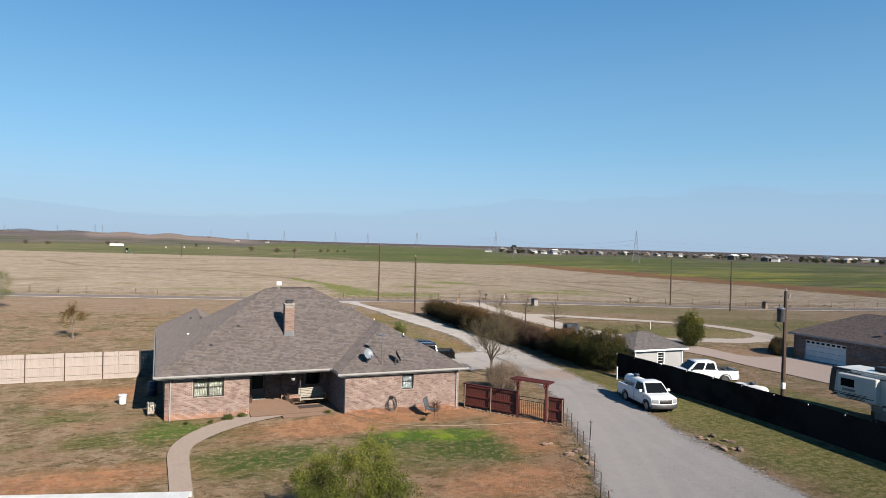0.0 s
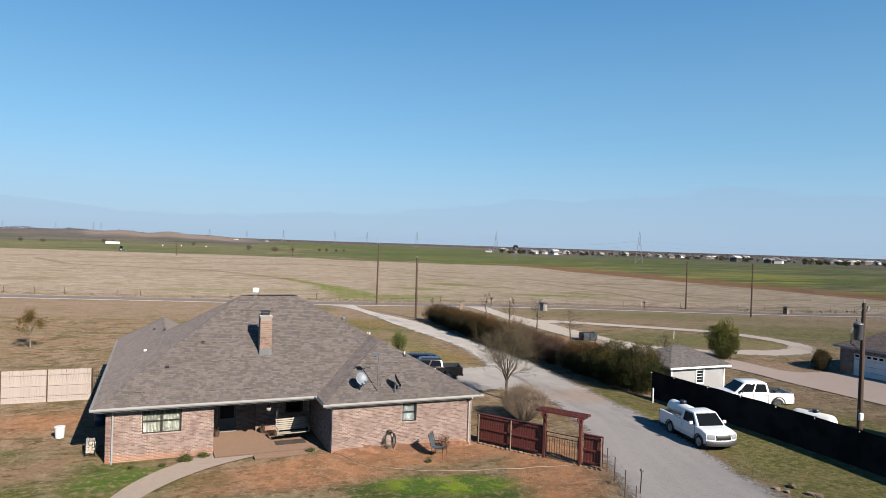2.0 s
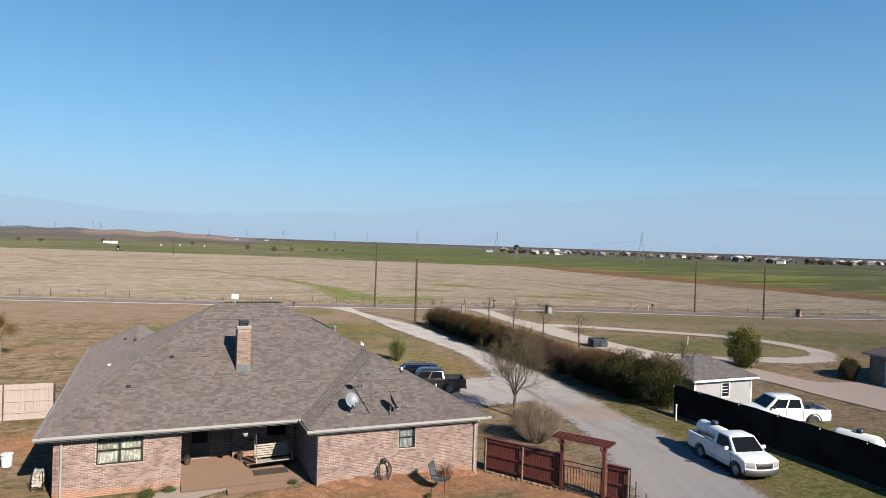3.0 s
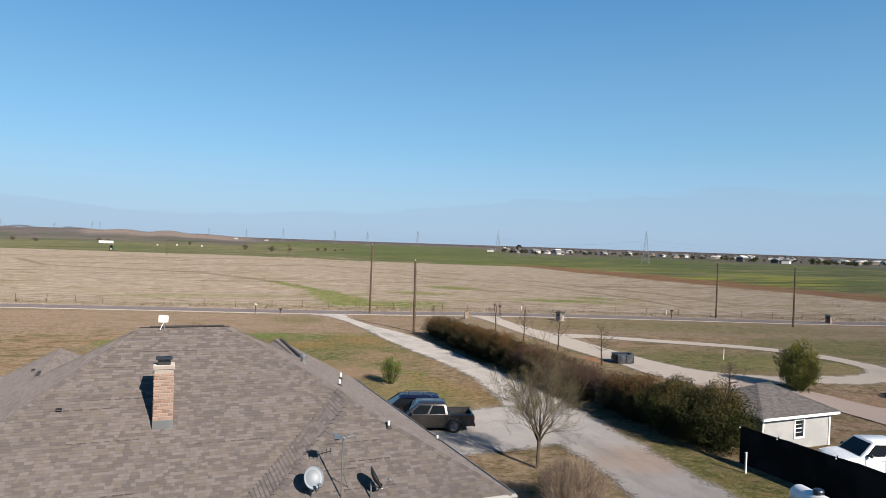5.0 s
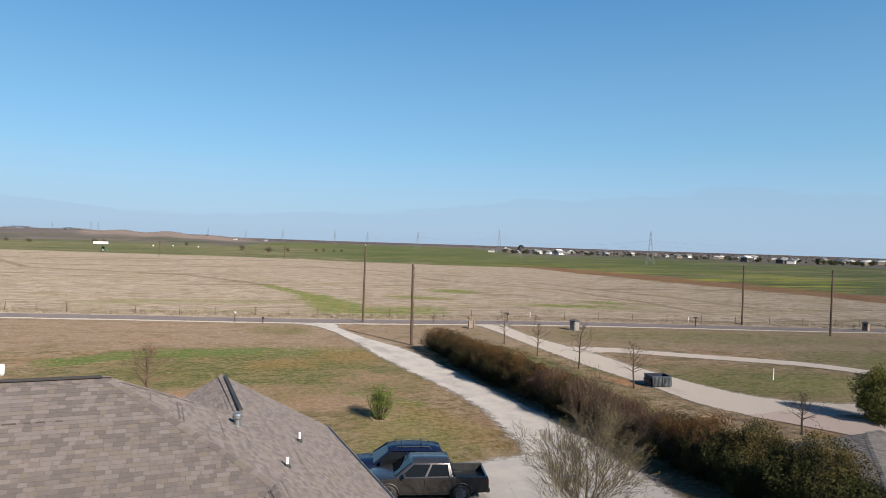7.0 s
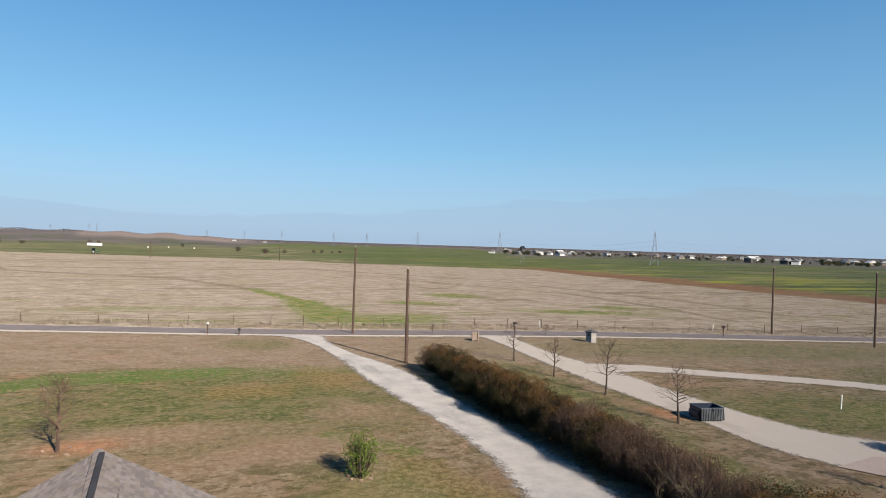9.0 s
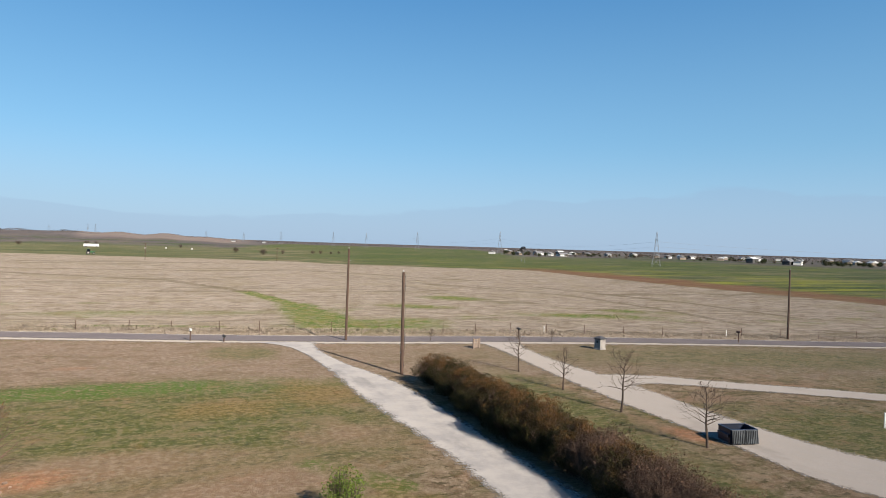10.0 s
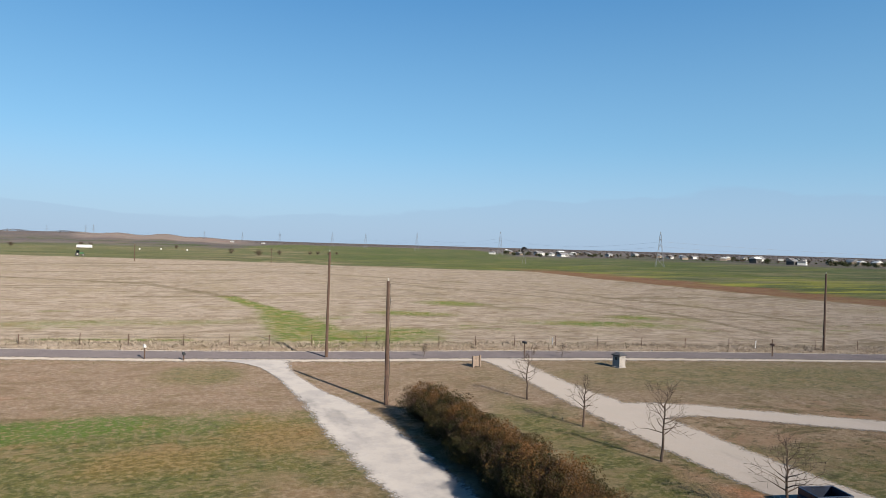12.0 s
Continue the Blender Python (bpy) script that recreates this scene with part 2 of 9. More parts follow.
# ---------------------------------------------------------------- ground
def ground_material():
    n = Nodes("land")
    n.gain = 0.545
    x, y, _ = n.split()
    fine = n.noise(9.0, 6, 0.78)
    clump = n.noise(2.6, 6, 0.75)
    mid = n.noise(0.9, 6, 0.72)
    broad = n.noise(0.17, 5, 0.6, warp=0.6)
    huge = n.noise(0.035, 4, 0.5)
    wobble = n.noise(0.4, 7, 0.75)
    mat_a = n.noise(0.42, 7, 0.72, n.stretch(0.7, 1.3, 1, turn=14), 0.5)
    mat_b = n.noise(1.5, 6, 0.75, n.stretch(0.75, 1.2, 1, turn=-9), 0.3)

    def seg(ax, ay, bx, by, w, wob=0.8):
        """A wandering band of half width w along a line."""
        l2 = (bx - ax) ** 2 + (by - ay) ** 2
        dx, dy = n.math("SUBTRACT", x, ax), n.math("SUBTRACT", y, ay)
        t = n.math("ADD", n.math("MULTIPLY", dx, (bx - ax) / l2), n.math("MULTIPLY", dy, (by - ay) / l2), clamp=True)
        ex, ey = n.math("MULTIPLY_ADD", t, -(bx - ax), dx), n.math("MULTIPLY_ADD", t, -(by - ay), dy)
        d = n.math("SQRT", n.math("ADD", n.math("MULTIPLY", ex, ex), n.math("MULTIPLY", ey, ey)))
        d = n.math("ADD", n.math("DIVIDE", d, w), n.math("MULTIPLY", n.math("SUBTRACT", wobble, 0.5), wob * 3))
        return n.step(d, 1.35, 0.5)

    def blob(cx, cy, rx, ry, soft=0.5, turn=0.0, wob=1.6):
        c, s = math.cos(radians(turn)), math.sin(radians(turn))
        dx, dy = n.math("SUBTRACT", x, cx), n.math("SUBTRACT", y, cy)
        u = n.math("ADD", n.math("MULTIPLY", dx, c / rx), n.math("MULTIPLY", dy, s / rx))
        v = n.math("ADD", n.math("MULTIPLY", dx, -s / ry), n.math("MULTIPLY", dy, c / ry))
        d = n.math("SQRT", n.math("ADD", n.math("MULTIPLY", u, u), n.math("MULTIPLY", v, v)))
        d = n.math("ADD", d, n.math("MULTIPLY", n.math("SUBTRACT", wobble, 0.5), wob))
        return n.step(d, 1.0 + soft, 1.0 - soft)

    def most(*masks):
        out = masks[0]
        for m in masks[1:]:
            out = n.math("MAXIMUM", out, m)
        return out

    # mown dry grass with soil showing
    dry = n.mix(n.step(mid, 0.44, 0.56), (0.48, 0.35, 0.23), (0.29, 0.195, 0.11))
    dry = n.mix(n.math("MULTIPLY", n.step(clump, 0.5, 0.6), 0.8), dry, (0.60, 0.455, 0.315))
    dry = n.mix(n.math("MULTIPLY", n.step(broad, 0.5, 0.62), 0.7), dry, (0.47, 0.295, 0.185))
    dry = n.mix(n.math("MULTIPLY", n.step(mat_a, 0.51, 0.6), 0.75), dry, (0.17, 0.145, 0.05))
    dry = n.mix(n.math("MULTIPLY", n.step(mat_b, 0.54, 0.62), 0.8), dry, (0.115, 0.09, 0.03))
    green = n.mix(n.step(mid, 0.43, 0.57), (0.095, 0.135, 0.016), (0.20, 0.195, 0.045))
    green = n.mix(n.math("MULTIPLY", n.step(clump, 0.49, 0.58), 0.75), green, (0.43, 0.35, 0.18))
    green = n.mix(n.math("MULTIPLY", n.step(mat_b, 0.52, 0.61), 0.8), green, (0.05, 0.08, 0.01))
    green = n.mix(n.math("MULTIPLY", n.step(mat_a, 0.5, 0.4), 0.6), green, (0.36, 0.275, 0.14))

    patch = n.math("MULTIPLY", n.step(n.noise(0.22, 6, 0.7), 0.53, 0.62), 0.4)
    for b in ((14.2, 31.5, 5.0, 3.2, 0.4, -20), (0.9, 38.2, 2.4, 3.0, 0.5), (-4.8, 42.8, 1.7, 1.2, 0.7), (-2.6, 37.5, 1.6, 1.4, 0.8), (4.5, 32, 4.0, 2.2, 0.6), (18, 83, 14, 11.0, 0.5, -8), (26, 80, 4.0, 9, 0.5), (15, 80, 9, 4, 0.7),
              (24.4, 106, 3.5, 4, 0.5), (31.5, 27, 3.2, 13, 0.45, -9), (33, 40, 1.6, 9, 0.5), (40, 58, 2.2, 24, 0.6, -4), (43, 80, 2.2, 14, 0.6, -4), (60, 67, 12, 7, 0.5, -25), (80, 92, 34, 8, 0.7, -12), (88, 72, 16, 12, 0.7), (48, 75, 1.8, 4, 0.5), (40.5, 33, 3.5, 9, 0.5), (22.5, 59, 3, 4, 0.6)):
        patch = most(patch, n.math("MULTIPLY", blob(*b), 0.92))
    col = n.mix(patch, dry, green)
    lush = n.math("MULTIPLY", blob(14.6, 33.2, 3.0, 1.1, 0.4, -18, 2.6), n.step(clump, 0.66, 0.48))
    dark = n.math("MULTIPLY", most(blob(14.9, 31.2, 3.6, 2.4, 0.4, -30, 2.0), blob(11.6, 32.8, 1.8, 1.4, 0.6, -10, 2.6), blob(5.0, 32.2, 3.0, 1.3, 0.6, 0, 2.8)), n.step(clump, 0.62, 0.44))
    col = n.mix(n.math("MULTIPLY", dark, 0.8), col, (0.05, 0.13, 0.008))
    col = n.mix(lush, col, n.mix(n.step(n.noise(0.8, 5, 0.7), 0.46, 0.56), (0.10, 0.22, 0.012), (0.31, 0.44, 0.02)))
    belt = most(seg(9, 92.5, 19, 92.3, 2.3), seg(4, 90, 10, 92.5, 2.0), n.math("MULTIPLY", seg(20, 91.5, 29, 91, 2.2), 0.5), seg(24, 73, 27, 69, 0.9), blob(1.0, 38.3, 1.8, 1.3, 0.5, 20, 1.8))
    col = n.mix(n.math("MULTIPLY", n.math("MULTIPLY", belt, n.step(clump, 0.62, 0.45)), 0.85), col, (0.10, 0.22, 0.012))
    blush = most(blob(26.8, 77.4, 2.6, 2.4, 0.7, 0, 2.6), blob(15, 75.5, 6, 2.2, 0.7, 0, 2.6), blob(21, 71, 6, 2.0, 0.7, 10, 2.6), blob(57, 53, 8, 2.4, 0.6, -10, 2.2), blob(66, 62, 6, 3, 0.7, 0, 2.4))
    col = n.mix(n.math("MULTIPLY", blush, 0.65), col, n.mix(n.step(clump, 0.42, 0.6), (0.44, 0.26, 0.17), (0.60, 0.42, 0.30)))
    gold = most(blob(21, 85, 3.2, 2.2, 0.6, 0, 2.4), blob(27.5, 63.5, 1.6, 5.5, 0.5, 12, 2.0), blob(27.5, 88, 2.5, 4, 0.6, 0, 2.4))
    col = n.mix(n.math("MULTIPLY", gold, 0.6), col, n.mix(n.step(clump, 0.42, 0.58), (0.24, 0.15, 0.035), (0.50, 0.33, 0.13)))
    verdant = most(blob(31.2, 27, 2.6, 13, 0.45, -9), blob(40.5, 33, 3.5, 9, 0.5), blob(30.5, 40, 1.2, 6, 0.5), blob(24.5, 63, 3.0, 5.0, 0.7, 0, 2.2), blob(66, 64, 8, 4, 0.6, -20))
    col = n.mix(n.math("MULTIPLY", verdant, 0.5), col, n.mix(n.step(clump, 0.42, 0.58), (0.19, 0.21, 0.035), (0.46, 0.41, 0.15)))
    soil = n.mix(n.step(mid, 0.42, 0.58), (0.72, 0.325, 0.16), (0.50, 0.245, 0.13))
    soil = n.mix(n.math("MULTIPLY", n.step(clump, 0.48, 0.6), 0.6), soil, (0.74, 0.46, 0.29))
    soil = n.mix(n.math("MULTIPLY", n.step(mat_b, 0.54, 0.63), 0.6), soil, (0.25, 0.15, 0.06))
    bare = n.math("MULTIPLY", n.step(n.noise(0.3, 6, 0.72), 0.56, 0.64), 0.2)
    for b in ((14, 37.3, 7.0, 1.5, 0.35), (20.0, 34.0, 2.0, 6.0, 0.4, -22), (9, 35.8, 4, 1.0, 0.6), (14.8, 25.4, 3.5, 2.0, 0.6), (8.5, 37, 3.5, 1.4, 0.6), (-3, 31.8, 4, 1.6, 0.6), (-3, 48.5, 3, 2.2, 0.7), (10.9, 101.3, 1.3, 0.7, 0.5), (45.9, 71.4, 0.9, 1.6, 0.6), (11.6, 74.6, 2.0, 1.2, 0.6)):
        bare = most(bare, n.math("MULTIPLY", blob(*b), 0.85))
    col = n.mix(bare, col, soil)
    # mown pinkish grass towards the road
    pink = n.math("MULTIPLY", n.step(n.math("ADD", n.math("MULTIPLY_ADD", x, 0.2, y), n.math("MULTIPLY", wobble, 8.0)), 99, 105), 0.7)
    pale = n.mix(n.step(clump, 0.44, 0.6), (0.39, 0.27, 0.195), (0.57, 0.44, 0.335))
    pale = n.mix(n.math("MULTIPLY", n.step(mat_a, 0.5, 0.6), 0.5), pale, (0.33, 0.20, 0.12))
    col = n.mix(n.math("MULTIPLY", pink, n.math("SUBTRACT", 1.0, n.math("MULTIPLY", patch, 0.7))), col, pale)
    # beyond the road: cut straw field, bare strip, green wheat
    ry = n.math("MULTIPLY_ADD", x, -0.215, 121.2)
    beyond = n.step(n.math("SUBTRACT", y, ry), 2.0, 8.0)
    rows = n.noise(1.0, 6, 0.75, n.stretch(0.22, 0.5, 1.0, turn=13), 0.5)
    rows2 = n.noise(1.0, 5, 0.55, n.stretch(0.005, 0.045, 1.0, turn=11), 0.8)
    straw = n.mix(n.step(rows, 0.42, 0.6), (0.72, 0.60, 0.49), (0.49, 0.385, 0.295))
    straw = n.mix(n.math("MULTIPLY", n.step(n.noise(0.35, 7, 0.8, n.stretch(0.9, 1.1, 1, turn=13)), 0.5, 0.6), 0.85), straw, (0.33, 0.24, 0.155))
    straw = n.mix(n.math("MULTIPLY", n.step(n.noise(0.9, 7, 0.8), 0.53, 0.61), 0.7), straw, (0.29, 0.21, 0.135))
    straw = n.mix(n.math("MULTIPLY", n.step(fine, 0.5, 0.64), 0.6), straw, (0.30, 0.22, 0.14))
    straw = n.mix(n.math("MULTIPLY", n.step(n.noise(0.07, 7, 0.75), 0.5, 0.6), 0.5), straw, (0.45, 0.36, 0.215))
    ridge = n.math("ABSOLUTE", n.math("SUBTRACT", rows2, 0.5))
    straw = n.mix(n.math("MULTIPLY", n.math("MULTIPLY", n.step(ridge, 0.024, 0.006), n.step(n.noise(0.03, 4, 0.6), 0.44, 0.56)), 0.6), straw, (0.22, 0.175, 0.085))
    weed = n.math("MULTIPLY", n.math("MULTIPLY", n.step(n.noise(0.055, 6, 0.7, n.stretch(1, 1.8, 1)), 0.58, 0.64), n.step(y, 200, 130)), 0.6)
    for b in ((38.5, 136, 3.6, 15, 0.45, 4), (42, 124, 9, 6.5, 0.5, -10), (49, 127, 5, 4, 0.6), (73, 166, 6, 5, 0.6), (84, 133, 12, 3.5, 0.6, -8), (97, 142, 5, 3, 0.7), (58, 148, 6, 3, 0.6, -20)):
        weed = most(weed, blob(*b, 2.4) if len(b) == 6 else blob(*b))
    weed = most(weed, seg(33, 181, 38, 152, 1.8), seg(38, 152, 36, 124, 3.4), seg(20.5, 119.8, 31, 117.6, 1.0), seg(10, 129, 24, 125.5, 0.9))
    weed = most(weed, n.math("MULTIPLY", most(blob(10, 143, 9, 3, 0.8, 0, 2.8), blob(24, 141, 8, 2.4, 0.8, 0, 2.8)), 0.55))
    # dark weedy crests of the old terraces
    crest = seg(-40, 300, -24, 250, 1.6)
    for b in ((-24, 250, -7, 237, 1.3), (-7, 237, 19, 216, 1.3), (19, 216, 33, 181, 1.1), (-26, 272, 25, 268, 1.6), (25, 268, 70, 276, 1.6), (70, 276, 112, 240, 1.6), (82, 226, 99, 199, 1.2), (99, 199, 111, 180, 1.2), (111, 180, 110, 145, 1.0), (110, 145, 105, 121, 0.9), (120, 210, 130, 160, 1.2), (130, 160, 128, 130, 0.9), (-30, 330, 60, 340, 2.2)):
        crest = most(crest, seg(*b[:4], b[4] * 1.5, 0.6))
    leafy = n.mix(n.step(n.noise(0.5, 6, 0.72), 0.44, 0.58), (0.15, 0.24, 0.015), (0.34, 0.31, 0.06))
    straw = n.mix(n.math("MULTIPLY", weed, n.step(n.noise(1.0, 6, 0.75), 0.66, 0.48)), straw, leafy)
    straw = n.mix(n.math("MULTIPLY", n.math("MULTIPLY", crest, n.step(mid, 0.62, 0.42)), 0.85), straw, (0.19, 0.15, 0.065))
    col = n.mix(beyond, col, straw)
    wob = n.math("MULTIPLY", n.math("SUBTRACT", huge, 0.5), 26.0)
    far1 = n.math("ADD", n.math("MULTIPLY_ADD", x, 0.44, y), wob)
    far2 = n.math("ADD", n.math("MULTIPLY_ADD", y, -0.02, x), n.math("MULTIPLY", wob, 0.4))
    edge_a, edge_b = n.step(far1, 405, 415), n.step(far2, 178, 181)
    past = most(edge_a, n.math("MULTIPLY", edge_b, beyond))
    r0 = n.math("SQRT", n.math("ADD", n.math("MULTIPLY", x, x), n.math("MULTIPLY", y, y)))
    wide = n.stretch(0.0014, 0.012, 1, turn=12)
    wheat = n.mix(n.step(n.noise(4, 6, 0.65, wide), 0.46, 0.56), (0.135, 0.19, 0.035), (0.30, 0.29, 0.095))
    wheat = n.mix(n.math("MULTIPLY", n.math("MULTIPLY", n.step(n.noise(6.5, 6, 0.68, wide), 0.54, 0.58), n.step(x, 120, 200)), 0.9), wheat, (0.52, 0.52, 0.05))
    wheat = n.mix(n.math("MULTIPLY", n.step(n.noise(3.2, 5, 0.65, n.stretch(0.0025, 0.009, 1, turn=-6)), 0.51, 0.58), 0.75), wheat, (0.54, 0.42, 0.27))
    wheat = n.mix(n.math("MULTIPLY", n.step(n.noise(8, 5, 0.65, wide), 0.53, 0.58), 0.85), wheat, (0.05, 0.07, 0.016))
    wheat = n.mix(n.math("MULTIPLY", n.step(n.noise(0.05, 6, 0.7), 0.5, 0.6), 0.5), wheat, (0.07, 0.10, 0.02))
    wheat = n.mix(n.math("MULTIPLY", n.step(x, 150, 60), 0.4), wheat, n.mix(n.step(n.noise(5, 5, 0.65, wide), 0.47, 0.55), (0.36, 0.31, 0.17), (0.13, 0.15, 0.05)))
    wheat = n.mix(n.math("MULTIPLY", n.step(x, 110, 190), 0.45), wheat, (0.075, 0.135, 0.012))
    wheat = n.mix(n.math("MULTIPLY", n.math("MULTIPLY", n.step(n.noise(11, 6, 0.7, wide), 0.52, 0.56), n.step(x, 140, 200)), n.math("MULTIPLY", n.step(r0, 520, 300), 0.85)), wheat, (0.50, 0.50, 0.04))
    wheat = n.mix(0.15, wheat, (0.0, 0.0, 0.0))
    col = n.mix(past, col, wheat)
    inner = n.math("ADD", far2, n.math("MULTIPLY", n.noise(4.5, 6, 0.7, wide), 70))
    strip = n.math("MULTIPLY", n.math("MULTIPLY", n.math("MULTIPLY", edge_b, n.step(inner, 252, 236)), beyond), n.step(far1, 470, 400))
    col = n.mix(n.math("MULTIPLY", strip, 0.9), col, n.mix(n.step(n.noise(0.12, 5, 0.65), 0.45, 0.6), (0.27, 0.115, 0.055), (0.33, 0.18, 0.095)))
    r = r0
    scrub = n.mix(n.step(n.noise(0.004, 6, 0.65), 0.44, 0.56), (0.15, 0.125, 0.125), (0.22, 0.185, 0.18))
    scrub = n.mix(n.math("MULTIPLY", n.step(n.noise(0.011, 5, 0.65, n.stretch(1, 0.5, 1, turn=-40)), 0.52, 0.6), 0.6), scrub, (0.25, 0.20, 0.14))
    bear = n.math("DIVIDE", x, y)
    scrub = n.mix(n.math("MULTIPLY", n.step(n.noise(0.008, 5, 0.65), 0.5, 0.58), n.step(r, 1700, 1100)), scrub, (0.09, 0.12, 0.035))
    hill = n.math("MULTIPLY", n.math("MULTIPLY", n.step(bear, -0.098, -0.082), n.step(bear, 0.15, 0.09)), n.math("MULTIPLY_ADD", n.step(n.noise(0.004, 5, 0.6, n.stretch(1, 3.0, 1)), 0.42, 0.56), 0.55, 0.45))
    scrub = n.mix(n.math("MULTIPLY", hill, n.step(r, 1250, 1500)), scrub, n.mix(n.step(n.noise(0.003, 4, 0.6, n.stretch(1, 2.5, 1)), 0.5, 0.6), (0.40, 0.32, 0.275), (0.42, 0.275, 0.23)))
    col = n.mix(n.step(n.math("ADD", n.math("MULTIPLY_ADD", n.math("MULTIPLY", n.step(bear, 0.1, 0.2), n.step(bear, 0.56, 0.46)), -900.0, r), n.math("MULTIPLY", n.noise(0.003, 4), 500)), 950, 1200), col, scrub)
    # grain everywhere
    col = n.mix(n.math("MULTIPLY", n.step(fine, 0.5, 0.62), 0.4), col, n.mix(0.6, col, (0.05, 0.036, 0.02)))
    col = n.mix(n.math("MULTIPLY", n.step(n.noise(20, 4, 0.75), 0.52, 0.64), 0.3), col, (0.66, 0.52, 0.36))
    n.bump(n.math("ADD", fine, n.math("ADD", clump, mid)), 0.9, 0.08)
    return n.done(col, 0.95, 0, 0.15)


def build_ground():
    def axis(lo, hi, mid_lo, mid_hi, fine):
        out, v, s = [], mid_lo, fine
        while v > lo:
            s *= 1.28
            v -= s
            out.append(max(v, lo))
        out = out[::-1]
        out += list(np.arange(mid_lo, mid_hi, fine))
        v, s = mid_hi, fine
        while v < hi:
            out.append(v)
            s *= 1.28
            v += s
        return out + [hi]
    xs, ys = axis(-4300, 4300, -40, 140, 1.0), axis(-1500, 4600, 10, 150, 1.0)
    verts = [(x, y, ground_z(x, y) + (0.015 * noise.noise((x * 0.35, y * 0.35, 0)) if abs(x) < 200 else 0)) for y in ys for x in xs]
    w = len(xs)
    faces = [(j * w + i, j * w + i + 1, (j + 1) * w + i + 1, (j + 1) * w + i) for j in range(len(ys) - 1) for i in range(w - 1)]
    me = bpy.data.meshes.new("ground")
    me.from_pydata(verts, [], faces)
    me.materials.append(ground_material())
    for p in me.polygons:
        p.use_smooth = True
    tagged(new("ground", me), "dry mown lawn, red soil and straw-coloured fields reaching the horizon", "ground", kind="structure")


build_ground()


def sheet(name, left, right, material, label, category, lift=0.03, rag=0.25, cols=12, step=0.45, fade=False):
    """A strip of made ground between two edge lines, lying a little proud of the land; `edge` holds the distance to its rim."""
    a, b = spline(left, step), spline(right, step)
    n = max(len(a), len(b))
    pick = lambda p, k: p[min(int(round(k * (len(p) - 1) / (n - 1))), len(p) - 1)]
    bm = bmesh.new()
    layer = bm.verts.layers.float.new("edge")
    ts = [0.0, 0.05, 0.12] + [0.12 + 0.76 * k / cols for k in range(1, cols)] + [0.88, 0.95, 1.0]
    rows = []
    for k in range(n):
        p, q = pick(a, k), pick(b, k)
        d = (q - p).normalized()
        p, q = p - d * rag, q + d * rag
        w = (q - p).length
        row = []
        for t in ts:
            v = p.lerp(q, t)
            vert = bm.verts.new((v.x, v.y, ground_z(v.x, v.y) + 0.035 + lift * 0.5))
            ends = min(k, n - 1 - k) * step * 0.9 if fade else 9.0
            vert[layer] = min(min(t, 1 - t) * w, ends) if rag > 0.05 else 9.0
            row.append(vert)
        rows.append(row)
    for r, s in zip(rows, rows[1:]):
        for i in range(len(ts) - 1):
            bm.faces.new((r[i], r[i + 1], s[i + 1], s[i]))
    ob = part(name, bm, material, smooth_shade=True)
    return tagged(ob, label, category, kind="structure")


